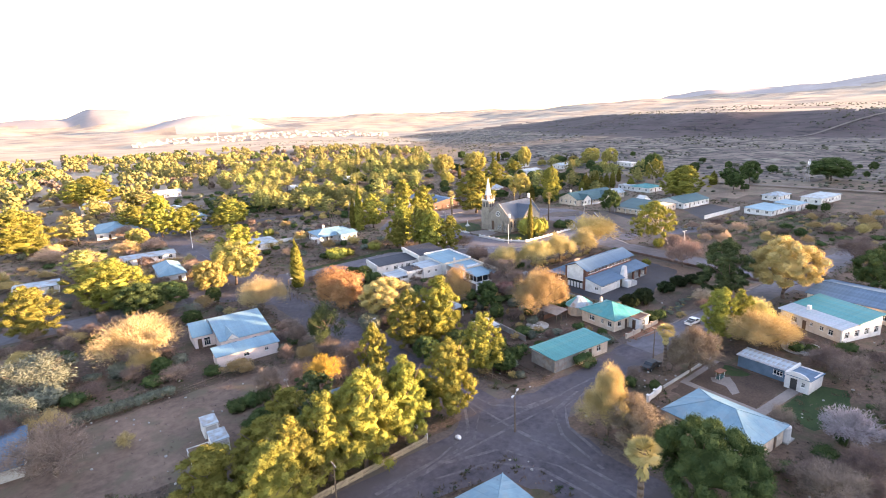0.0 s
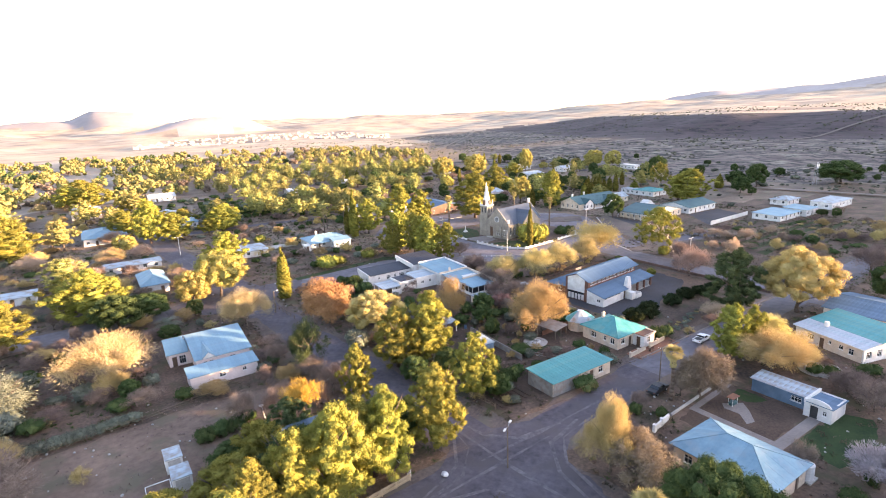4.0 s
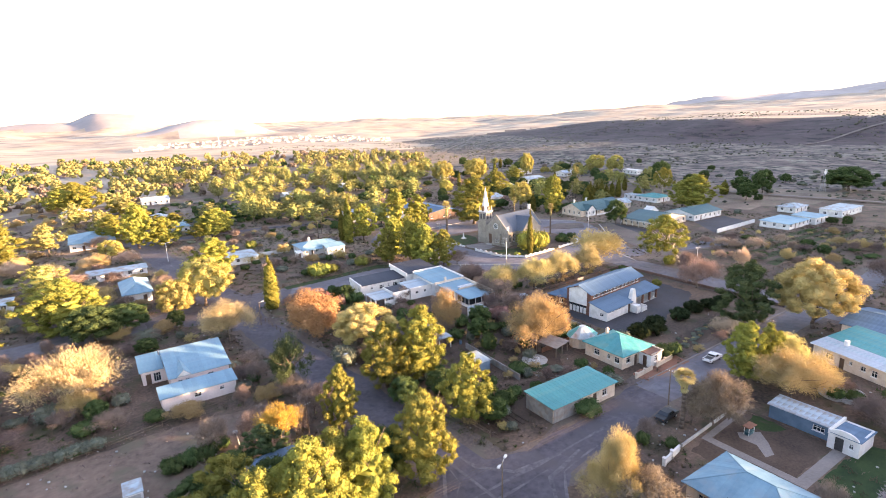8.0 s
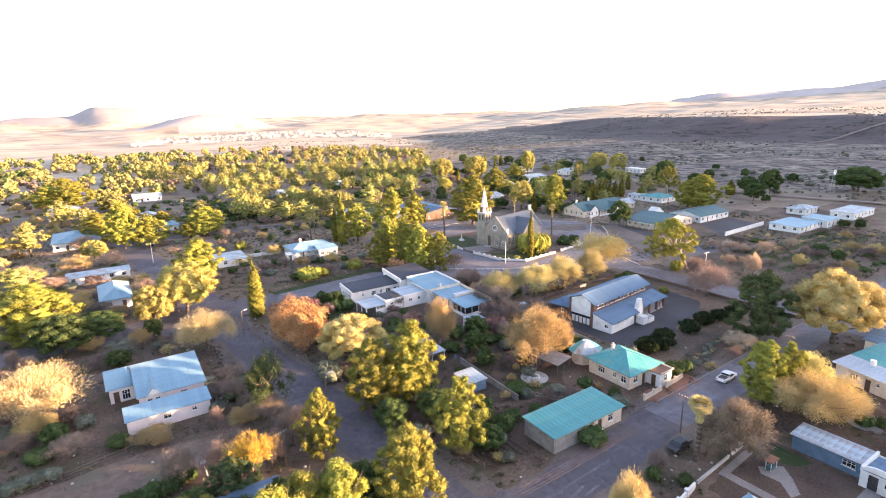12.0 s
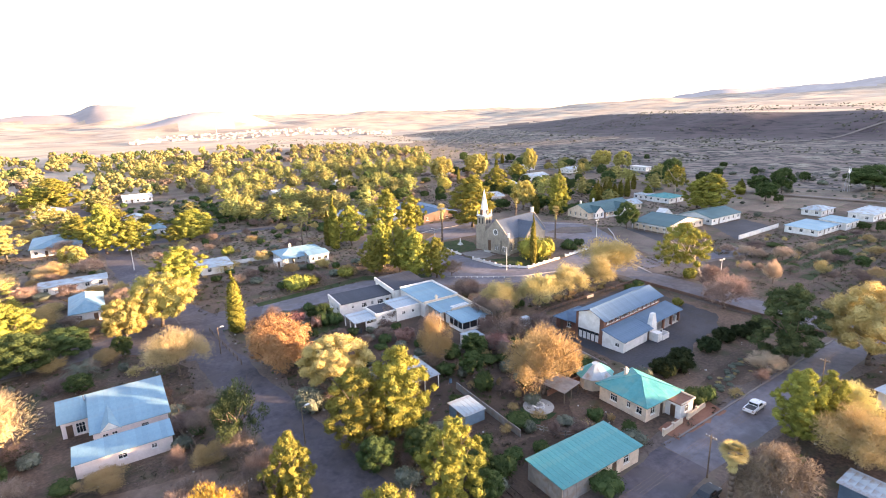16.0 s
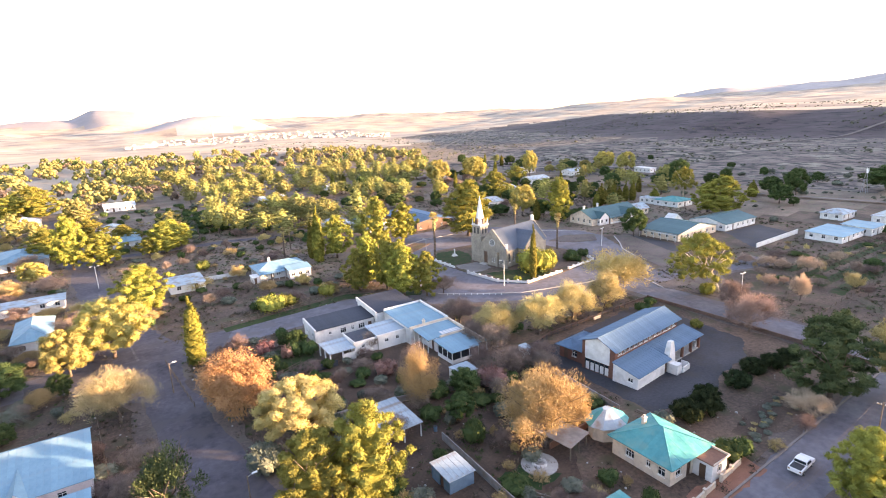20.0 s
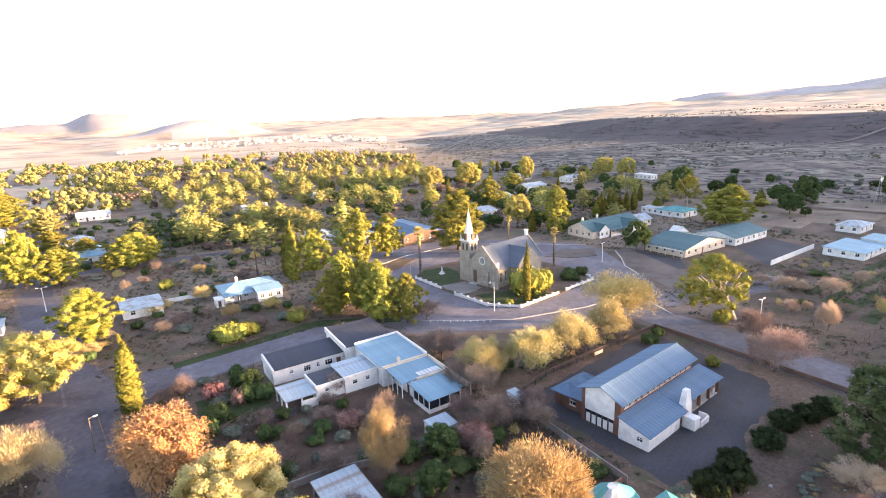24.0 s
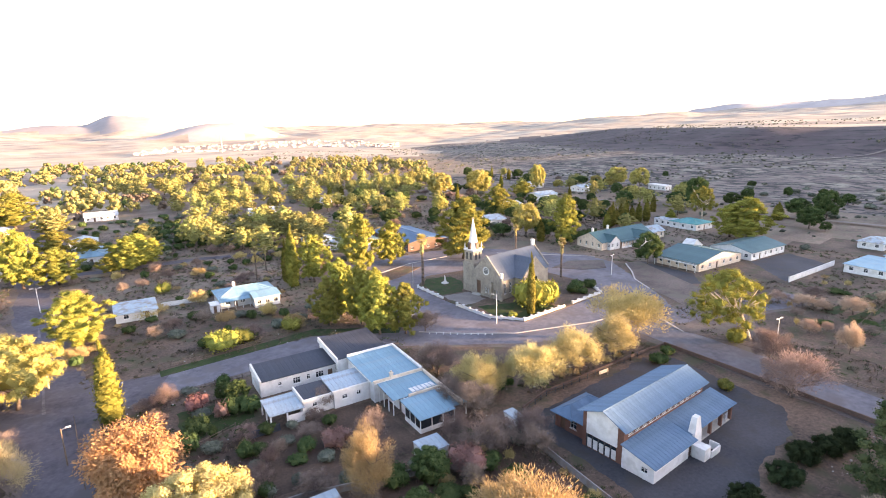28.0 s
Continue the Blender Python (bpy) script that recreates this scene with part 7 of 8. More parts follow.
fence_line([(36, 17.8), (30, 20), (27.5, 24.5)], 1.1, 1.5, FENCE, "grey sheet garden fence", 2)
fence_line([(8, 97.2), (21.5, 98.6)], 1.0, 2.0, WOOD, "low wooden fence along the street", 2)
fence_line([(8, 112), (26, 114.4), (48, 119)], 1.0, 2.4, WOOD, "thin street fence of the corner garden", 2)
fence_line([(113.5, 45), (114, 10), (113, -30)], 1.0, 3.0, WOOD, "thin wire fence of the open ground", 3)
fence_line([(126, 40), (170, 46), (205, 46)], 1.0, 3.0, WOOD, "thin wire fence of the open ground", 3)
for i in range(10):
    u = i / 9
    bo = thing("bollard", 63.5 + 11.5 * u, 97 - 9 * u, 0.03, "short white-painted street bollard", "bollard", "bollards at the square")
    bs = Soup()
    bs.tube((0, 0, -0.2), (0, 0, 0.38), 0.13, 0.11, 8)
    bs.tube((0, 0, 0.38), (0, 0, 0.45), 0.11, 0.05, 8)
    part("post", bs.mesh("post", WHITE), bo)
bm = bmesh.new()
bmesh.ops.create_icosphere(bm, subdivisions=2, radius=0.5)
for v in bm.verts:
    v.co *= 1 + 0.25 * noise.noise(v.co * 2.2)
    v.co.z *= 0.7
bme = bpy.data.meshes.new("boulder")
bm.to_mesh(bme)
bm.free()
bme.materials.append(WHITE)
bo_ = new("boulder", bme)
bo_.matrix_basis = pose(-8, 3.9, 0.25)
tagged(bo_, "white-painted corner boulder beside the street", "boulder")


# ---- poles, lamps and wires ----
def street_pole(x, y, h, arm=0.0, turn=0.0, mat=None, label="slender grey street pole", double=False, lamp=True):
    b = thing("street_lamp" if lamp else "utility_pole", x, y, 0, label, "street lamp" if lamp else "pole", turn=turn)
    s = Soup()
    s.tube((0, 0, -0.3), (0, 0, h), 0.12, 0.075, 8)
    part("pole", s.mesh("pole", mat or WOOD), b)
    for d in ((1, -1) if double else (1,)):
        if arm:
            a = Soup()
            a.tube((0, 0, h - 0.25), (d * arm, 0, h + 0.05), 0.045, 0.035, 6)
            part("arm", a.mesh("arm", STEEL), b)
            if lamp:
                l_ = Soup()
                l_.v += [(d * arm - 0.1 * d, -0.13, h + 0.10), (d * arm + 0.55 * d, -0.15, h + 0.12), (d * arm + 0.55 * d, 0.15, h + 0.12), (d * arm - 0.1 * d, 0.13, h + 0.10),
                         (d * arm - 0.1 * d, -0.13, h - 0.04), (d * arm + 0.55 * d, -0.15, h - 0.02), (d * arm + 0.55 * d, 0.15, h - 0.02), (d * arm - 0.1 * d, 0.13, h - 0.04)]
                l_.f += [(0, 1, 2, 3), (7, 6, 5, 4), (0, 4, 5, 1), (1, 5, 6, 2), (2, 6, 7, 3), (3, 7, 4, 0)]
                part("lamp_head", l_.mesh("lamp_head", WHITE), b)
    if not lamp:
        part("crossarm", box_mesh("crossarm", -0.75, -0.05, h - 0.5, 0.75, 0.05, h - 0.38, WOOD), b)
        for k in (-0.65, -0.25, 0.25, 0.65):
            i_ = Soup()
            i_.tube((k, 0, h - 0.38), (k, 0, h - 0.2), 0.05, 0.03, 6)
            part("insulator", i_.mesh("insulator", WHITE), b)
    return b


street_pole(0, 0, 6.6, 0.9, 30, WOOD, "wooden street lamp with two white heads", True)
POLES = [(-58, -3.2), (-29, 1.2), (0.6, 0.6), (38.4, 2.4), (75.6, 4.0), (112, 5.4)]
for i, (x, y) in enumerate(POLES):
    if i != 2:
        street_pole(x, y, 6.6 if i != 4 else 6.0, 0, 92, WOOD, "dark wooden utility pole beside the street", lamp=False)
street_pole(-3.1, 41.9, 6.4, 0.7, 0, WOOD, "dark wooden street lamp by the gravel street")
street_pole(-14, 30.7, 5.6, 0, 20, WOOD, "pair-braced wooden utility pole", lamp=False)
street_pole(-10.6, 115.6, 6.5, 0.8, 0, WHITE, "white street lamp under the yellow tree")
street_pole(-15.8, 171.9, 7, 0.8, 0, WHITE, "white T-shaped street lamp", True)
street_pole(-6.5, 84, 6, 0.7, 0, WOOD, "wooden street lamp by the gravel street")
street_pole(80.5, 93.4, 7.5, 0.8, 140, WHITE, "white street lamp at the church corner")
street_pole(136.6, 106.2, 6.5, 0.8, 20, WHITE, "white street lamp with two heads", True)
street_pole(78.6, 132, 7.5, 0.8, 180, STEEL, "steel street lamp by the church")
street_pole(123, 49, 5.5, 0.6, 0, WHITE, "white T-shaped street lamp", True)
wires = []
for k in (-0.65, -0.25, 0.25, 0.65):
    for (xa, ya), (xb, yb) in zip(POLES, POLES[1:]):
        pts = []
        for j in range(13):
            u = j / 12
            pts.append((xa + (xb - xa) * u, ya + (yb - ya) * u + k, 6.35 - 0.55 * 4 * u * (1 - u)))
        wires.append(pts)
cu = bpy.data.curves.new("wires", 'CURVE')
cu.dimensions = '3D'
cu.bevel_depth = 0.008
cu.bevel_resolution = 1
for pts in wires:
    sp = cu.splines.new('POLY')
    sp.points.add(len(pts) - 1)
    for p, q in zip(sp.points, pts):
        p.co = (*q, 1)
cu.materials.append(WOOD)
tagged(new("power_line", cu), "thin sagging overhead wires along the street", "power line")


# ---- cars ----
def car(x, y, turn, paint, label, pickup=False):
    b = thing("car", x, y, 0.0, label, "car", turn=turn)
    L, W2 = 2.3, 0.86
    prof = [(-L, 0.45), (-L, 0.92), (-1.35, 0.98), (-0.75, 1.45), (0.55, 1.48), (1.15, 1.02), (2.15, 0.9), (L, 0.72), (L, 0.42)]
    if pickup:
        prof = [(-L, 0.45), (-L, 1.0), (-0.55, 1.0), (-0.5, 1.5), (0.65, 1.52), (1.2, 1.05), (2.15, 0.95), (L, 0.75), (L, 0.42)]
    s = Soup()
    n = len(prof)
    for sgn in (-1, 1):
        for px, pz in prof:
            w = W2 - (0.14 if pz > 1.2 else 0.0)
            s.v.append((px, sgn * w, pz))
    s.f.append(tuple(range(n)))
    s.f.append(tuple(range(2 * n - 1, n - 1, -1)))
    for i in range(n):
        j = (i + 1) % n
        s.f.append((j, i, n + i, n + j))
    part("body", s.mesh("body", paint), b)
    g = Soup()
    g.poly((0.62, -0.68, 1.46), (1.12, -0.78, 1.06), (1.12, 0.78, 1.06), (0.62, 0.68, 1.46))
    ws_ = part("windscreen", g.mesh("windscreen", GLASS), b, at=pose(0.03, 0, 0.02))
    g = Soup()
    if pickup:
        g.poly((-0.56, -0.66, 1.44), (-0.56, 0.66, 1.44), (-0.6, 0.74, 1.08), (-0.6, -0.74, 1.08))
    else:
        g.poly((-0.78, 0.68, 1.42), (-0.78, -0.68, 1.42), (-1.3, -0.78, 1.02), (-1.3, 0.78, 1.02))
    part("rear_window", g.mesh("rear_window", GLASS), b, at=pose(-0.03, 0, 0.02))
    for sgn in (-1, 1):
        g = Soup()
        q = [(-0.5, sgn * 0.76, 1.4), (0.5, sgn * 0.76, 1.42), (0.95, sgn * 0.87, 1.04), (-0.5, sgn * 0.87, 1.04)]
        g.poly(*q)
        part("side_window", g.mesh("side_window", GLASS), b)
        part("headlight", box_mesh("headlight", 2.24, sgn * 0.62 - 0.18, 0.62, 2.32, sgn * 0.62 + 0.18, 0.8, FRAMEM), b)
        part("tail_light", box_mesh("tail_light", -2.33, sgn * 0.68 - 0.12, 0.7, -2.27, sgn * 0.68 + 0.12, 0.9, BRICK), b)
        for wx in (-1.4, 1.4):
            t_ = Soup()
            t_.tube((wx, sgn * 0.66, 0.32), (wx, sgn * 0.9, 0.32), 0.32, 0.32, 14)
            wl = part("wheel", t_.mesh("wheel", RUBBER), b)
            t2 = Soup()
            t2.tube((wx, sgn * 0.885, 0.32), (wx, sgn * 0.91, 0.32), 0.19, 0.19, 10)
            part("rim", t2.mesh("rim", STEEL), wl)
    if pickup:
        part("load_bed", box_mesh("load_bed", -2.2, -0.7, 1.0, -0.65, 0.7, 1.012, BLACK), b)
    return b


car(60.3, 7.4, 4, PAINT, "white pickup car parked on the gravel street", True)
car(34.6, 0.2, 5, BLACK, "dark car parked under the palm")


# ---- far things: settlement, mast, windpump ----
MUD_WALL = material("dull_plaster", (0.22, 0.18, 0.165), (0.50, 0.43, 0.39), 0.4, 0.9, 0.1, 0.08)
rngs = np.random.default_rng(77)
sw, sr_ = Soup(), Soup()
for i in range(430):
    u, v = rngs.random(2)
    az, far = radians(4.5 + 24 * u), 1290 + 190 * math.sin(u * 3.0) + (260 + 900 * u * (1 - u)) * v
    x, y = -45 + far * math.sin(az), -50 + far * math.cos(az)
    z = ground_z(x, y)
    w, d, h = rngs.uniform(4, 9), rngs.uniform(4, 7), rngs.uniform(2.2, 3.2)
    sw.box(x, y, z - 1.5, x + w, y + d, z + h)
    sr_.prism([(x - 0.3, y - 0.3, z + h), (x + w + 0.3, y - 0.3, z + h), (x + w + 0.3, y + d / 2, z + h + 1.3), (x - 0.3, y + d / 2, z + h + 1.3)], 0.1)
    sr_.prism([(x - 0.3, y + d / 2, z + h + 1.3), (x + w + 0.3, y + d / 2, z + h + 1.3), (x + w + 0.3, y + d + 0.3, z + h), (x - 0.3, y + d + 0.3, z + h)], 0.1)
tn = thing("township", 400, 1600, 0, "far settlement of small pale houses on the plain", "settlement", kind="stuff")
inv = Matrix.Translation((-400, -1600, 0))
mw, mr = sw.mesh("walls", MUD_WALL), sr_.mesh("roofs", MUD_WALL)
mw.transform(inv)
mr.transform(inv)
part("walls", mw, tn)
part("roofs", mr, tn)
mast = thing("radio_mast", 235.6, 1275, 0, "tall thin radio mast above the plain", "mast")
s = Soup()
z0 = ground_z(235.6, 1275)
for k in range(3):
    w = 2 * math.pi * k / 3
    s.tube((0.9 * math.cos(w), 0.9 * math.sin(w), z0 - 1), (0.35 * math.cos(w), 0.35 * math.sin(w), 52), 0.2, 0.15, 5)
for k in range(12):
    z = z0 + (50 - z0) * k / 12
    s.tube((0.8, 0, z), (-0.4, 0.6, z + 3), 0.08, 0.08, 4)
part("lattice", s.mesh("lattice", FRAMEM), mast)
wp = thing("windpump", 322, 92, 0, "steel farm windpump with a pale wheel", "windpump")
s = Soup()
for sx in (-1, 1):
    for sy in (-1, 1):
        s.tube((sx * 1.2, sy * 1.2, -0.3), (sx * 0.15, sy * 0.15, 12), 0.06, 0.05, 5)
part("tower", s.mesh("tower", STEEL), wp)
s = Soup()
for k in range(16):
    w = 2 * math.pi * k / 16
    c, d = math.cos(w), math.sin(w)
    s.poly((0.3 * c - 0.1 * d, -0.4, 12 + 0.3 * d + 0.1 * c), (1.9 * c - 0.3 * d, -0.5, 12 + 1.9 * d + 0.3 * c), (1.9 * c + 0.25 * d, -0.3, 12 + 1.9 * d - 0.25 * c), (0.3 * c + 0.1 * d, -0.35, 12 + 0.3 * d - 0.1 * c))
part("wheel", s.mesh("wheel", FRAMEM), wp, "pale many-bladed wheel")


DUST = material("pale_dust", (0.12, 0.100, 0.088), (0.21, 0.172, 0.145), 0.5, 0.95, 0.2, 0.05, world_space=True)


def track(pts, width, label):
    """A pale track that follows the lie of the land."""
    s = Soup()
    line = []
    for (xa, ya), (xb, yb) in zip(pts, pts[1:]):
        n = max(2, int(math.hypot(xb - xa, yb - ya) / 12))
        line += [(xa + (xb - xa) * k / n, ya + (yb - ya) * k / n) for k in range(n)]
    line.append(pts[-1])
    for i, (x, y) in enumerate(line):
        a0, b0 = line[max(0, i - 1)], line[min(len(line) - 1, i + 1)]
        d = Vector((b0[0] - a0[0], b0[1] - a0[1])).normalized()
        for sg in (1, -1):
            px, py = x - d.y * width / 2 * sg, y + d.x * width / 2 * sg
            s.v.append((px, py, ground_z(px, py) + 0.9))
    s.f = [(2 * i, 2 * i + 1, 2 * i + 3, 2 * i + 2) for i in range(len(line) - 1)]
    return tagged(new("road", s.mesh("road", DUST)), label, "road", kind="structure")


track([(373, 586), (593, 818), (700, 930), (840, 1109)], 5, "pale gravel road crossing the veld")
track([(600, 850), (510, 636), (462, 470), (470, 358), (500, 288), (535, 262), (640, 232), (790, 198), (960, 165)], 3.4, "pale track along the foot of the slope")
track([(236, 300), (266, 212), (278, 169), (283, 118), (291, 79), (300, 20)], 3.5, "pale farm track beyond the town")


# ---- woods, gardens and veld ----
FOOT = [(-35, 52, -20, 73), (18, 9, 35, 17), (41, 12, 53, 32), (59, 30, 87, 54), (20, 59, 51, 98), (86, 100, 126, 138), (46, -23, 53, -8), (16, 43, 24, 55), (18, 30, 24, 36), (35, 26, 42, 31), (-26, 16, -16, 26),
        (79, 89, 125, 141), (29, -21, 58, -5), (170, 69, 211, 91), (56, 27, 102, 61), (136, 84, 159, 113), (158, 126, 202, 145), (158, 91, 188, 112), (221, 144, 230, 156), (73, -20, 88, -2), (23, 140, 42, 156)]
FOOT += [(h_[0] - 1, h_[1] - 1, h_[2] + 1, h_[3] + 1) for h_ in HOUSES]
FOOT.append((-38, 51, -20, 57))


def free(x, y, m=2.0):
    """True where no street and no house stands."""
    if any(x0 - m < x < x1 + m and y0 - m < y < y1 + m for x0, y0, x1, y1 in FOOT):
        return False
    ax = np.interp(y, [p[1] for p in LINES["west"]], [p[0] for p in LINES["west"]])
    if abs(x - ax) < 5.0 + m:
        return False
    if abs(y - (2.5 + 0.06 * x)) < 4.5 + m and x < 165:
        return False
    if -26 < x < 66 and abs(y - 213) < 3.2 + m:
        return False
    if x < 62 and abs(y - (104 + 0.05 * x)) < 5 + m:
        return False
    if 102 - m < x < 114 + m and y < 92:
        return False
    if 56 < x < 152 and 76 < y < 170:
        return False
    if 62 < x < 104 and 60 < y < 100 and y > 128 - 0.62 * x:
        return False
    return True


def scatter(seed, count, x0, y0, x1, y1, gap, inside=None, m=2.0):
    rng = np.random.default_rng(seed)
    got = []
    for _ in range(count * 14):
        if len(got) >= count:
            break
        x, y = rng.uniform(x0, x1), rng.uniform(y0, y1)
        if inside and not inside(x, y):
            continue
        if not free(x, y, m):
            continue
        if any((x - p) ** 2 + (y - q) ** 2 < gap * gap for p, q in got):
            continue
        got.append((x, y))
    return got, rng


def wood_band(x, y):
    lo = np.interp(y, (170, 200, 225, 325, 400, 500, 630, 730, 850), (60, 66, 47, 36, 40, 12, -42, -55, -15))
    hi = np.interp(y, (170, 200, 225, 325, 400, 500, 630, 730, 850), (98, 108, 122, 190, 240, 310, 335, 330, 240))
    return lo < x < hi


pts, rng = scatter(5, 430, -60, 168, 340, 860, 11.8, lambda x, y: wood_band(x, y) and noise.noise((x * 0.024, y * 0.016, 8.0)) > -0.04, 3.0)
pts.sort(key=lambda p: p[1] + 0.3 * p[0])
plant("wood_pine", [(x, y, rng.uniform(7.5, 13.5), rng.uniform(8, 14)) for x, y in pts[:120]], PINES, "trees of the pine wood")
FAR_WOOD = pts[120:]
pts, rng = scatter(15, 24, 14, 172, 84, 262, 8.0, lambda x, y: y > 262 - 1.15 * x, 2.0)
plant("wood_pine", [(x, y, rng.uniform(7, 13), rng.uniform(8, 13)) for x, y in pts], PINES, "trees of the pine wood")
pts, rng = scatter(16, 360, -230, 300, 90, 900, 11.5, lambda x, y: not wood_band(x, y) and noise.noise((x * 0.016, y * 0.011, 3.0)) > -0.16 and x > -120 - 0.16 * (y - 300) and y > 330 - 0.3 * x)
FAR_WOOD += pts


def far_trees(seed, places, h0, h1, w0, w1, mat, label):
    """Distant trees: clumps with loose leaves, the crowns reaching low."""
    L = Leaves(seed)
    for x, y in places:
        h, w = L.rng.uniform(h0, h1), L.rng.uniform(w0, w1)
        for i in range(14):
            ang = i * 2.399 + x
            zz = 0.24 + 0.64 * i / 13
            rad = w * 0.40 * (1.2 - 0.8 * zz) * L.rng.uniform(0.5, 1.2)
            q = w * L.rng.uniform(0.10, 0.20)
            c = (x + math.cos(ang) * rad, y + math.sin(ang) * rad, h * zz)
            L.clump(c, (q * 0.82, q * 0.82, q * 0.72), 1, 0.45)
            L.tuft(c, (q, q, q * 0.8), 16, 0.8, 0.42, 0.35, 0.75, 1.2)
    return tagged(new("far_wood", L.mesh("far_wood", mat)), label, "wood", kind="stuff")


far_trees(900, [p for i, p in enumerate(FAR_WOOD) if i % 8 not in (2, 5, 7)], 5.5, 11, 9, 15, HAZED_PINE_LEAF, "distant pine wood, haze put into its pale yellow-green")
far_trees(901, [p for i, p in enumerate(FAR_WOOD) if i % 8 == 2], 5, 10, 7, 13, DARK_LEAF, "dark green trees of the distant wood")
far_trees(902, [p for i, p in enumerate(FAR_WOOD) if i % 8 in (5, 7)], 3, 6.5, 7, 12, BRUSH_TREE, "grey-brown leafless trees of the distant wood")

pts, rng = scatter(6, 62, -125, 112, -18, 420, 11.0)
plant("wood_pine", [(x, y, rng.uniform(8, 14), rng.uniform(8, 14)) for x, y in pts[:15]], PINES)
plant("tan_tree", [(x, y, rng.uniform(4, 7.5), rng.uniform(7, 12)) for x, y in pts[15:52]], TANS)
plant("yellow_tree", [(x, y, rng.uniform(6, 9), rng.uniform(7, 10)) for x, y in pts[52:]], "small tree with pale yellow leaves")
pts, rng = scatter(46, 120, -130, 105, -16, 330, 4.6)
plant("tan_tree", [(x, y, rng.uniform(2.6, 4.8), rng.uniform(4.5, 8.5)) for x, y in pts[:52]], "low broad tree with tan twigs")
plant("dry_bush", [(x, y, rng.uniform(1.2, 2.8), rng.uniform(3, 6)) for x, y in pts[52:]], "low dry bush with tan twigs")
pts, rng = scatter(7, 90, 118, 150, 335, 420, 11.0)
plant("wood_pine", [(x, y, rng.uniform(7, 12), rng.uniform(8, 13)) for x, y in pts[:38]], PINES)
plant("bare_tree", [(x, y, rng.uniform(4, 7), rng.uniform(7, 10)) for x, y in pts[38:46]], "bare winter tree with grey-brown twigs")
plant("yellow_tree", [(x, y, rng.uniform(6, 10), rng.uniform(8, 12)) for x, y in pts[46:58]], "tree with pale yellow leaves")
plant("dark_tree", [(x, y, rng.uniform(6, 10), rng.uniform(7, 12)) for x, y in pts[58:80]], "dense dark green tree")
plant("cypress_tree", [(x, y, rng.uniform(7, 12), rng.uniform(3, 4.5)) for x, y in pts[80:]], "slender dark cypress, its sunny side yellow-green")
plant("cypress_tree", [(196 + 3.6 * k, 160 + 2.1 * k - 0.25 * k * k, 8 + 1.5 * ((k * 7) % 3), 4.2) for k in range(9)], "row of pointed conifers beside the hotel")
plant("bush", [(157 + 3 * k, 150 + 0.6 * k, 3.0, 4.0) for k in range(9)], "clipped dark hedge bush behind the square")

# gardens between the streets
pts, rng = scatter(8, 70, 6, 12, 100, 84, 3.6, lambda x, y: y < 84 - 0.25 * x and not (56 < x < 102 and 10 < y < 62))
plant("dry_bush", [(x, y, rng.uniform(0.8, 2.2), rng.uniform(1.6, 3.6)) for x, y in pts[:44]], "low dry bush with tan twigs")
plant("grey_bush", [(x, y, rng.uniform(0.8, 2.0), rng.uniform(1.6, 3.2)) for x, y in pts[44:54]], "low grey-green shrub in a garden")
plant("bush", [(x, y, rng.uniform(1.0, 2.6), rng.uniform(1.6, 3.4)) for x, y in pts[54:]], "dark green shrub in a garden")
plant("dry_bush", [(66 + 3.2 * k, 64 + 1.2 * math.sin(k * 1.7), 1.6, 3.0) for k in range(9)], "low dry bush with tan twigs")
pts, rng = scatter(9, 80, 136, -30, 235, 68, 4.0)
plant("dry_bush", [(x, y, rng.uniform(0.8, 2.4), rng.uniform(1.8, 4.2)) for x, y in pts[:56]], "low dry bush on the open ground")
plant("bush", [(x, y, rng.uniform(0.6, 1.3), rng.uniform(2, 4)) for x, y in pts[56:68]], "dark green shrub on the open ground")
pts, rng = scatter(10, 110, -120, 20, -18, 330, 4.0, lambda x, y: not (-66 < x < -17 and 20 < y < 46))
plant("dry_bush", [(x, y, rng.uniform(1.0, 3.0), rng.uniform(2, 5)) for x, y in pts[:62]], "low dry bush with tan twigs")
plant("grey_bush", [(x, y, rng.uniform(1.0, 2.6), rng.uniform(2, 4.5)) for x, y in pts[62:84]], "grey-green shrub in a garden")
plant("bush", [(x, y, rng.uniform(1.0, 3.0), rng.uniform(2, 5)) for x, y in pts[84:]], "dark green shrub in a garden")
pts, rng = scatter(12, 60, -12, 112, 60, 300, 4.5, lambda x, y: not wood_band(x, y))
plant("dry_bush", [(x, y, rng.uniform(0.8, 2.0), rng.uniform(1.8, 4)) for x, y in pts[:36]], "low dry bush with tan twigs")
plant("bush", [(x, y, rng.uniform(0.8, 2.2), rng.uniform(1.8, 4)) for x, y in pts[36:]], "dark green shrub in the orchard ground")
pts, rng = scatter(21, 120, -14, 216, 70, 335, 4.2, lambda x, y: noise.noise((x * 0.05, y * 0.03, 2.0)) > -0.2)
plant("grey_bush", [(x, y, rng.uniform(1.2, 3.0), rng.uniform(3, 6)) for x, y in pts[:70]], "grey-green brush on fallow ground")
plant("bush", [(x, y, rng.uniform(1.2, 3.0), rng.uniform(3, 6)) for x, y in pts[70:]], "dark green brush on fallow ground")
pts, rng = scatter(23, 60, 190, 60, 420, 300, 9.0, lambda x, y: noise.noise((x * 0.02, y * 0.012, 11.0)) > -0.05)
plant("grey_bush", [(x, y, rng.uniform(1.5, 3.2), rng.uniform(3, 7)) for x, y in pts[:36]], "grey-green brush on the open veld")
plant("dark_tree", [(x, y, rng.uniform(3.5, 7), rng.uniform(4, 8)) for x, y in pts[36:]], "dark green tree on the open veld")
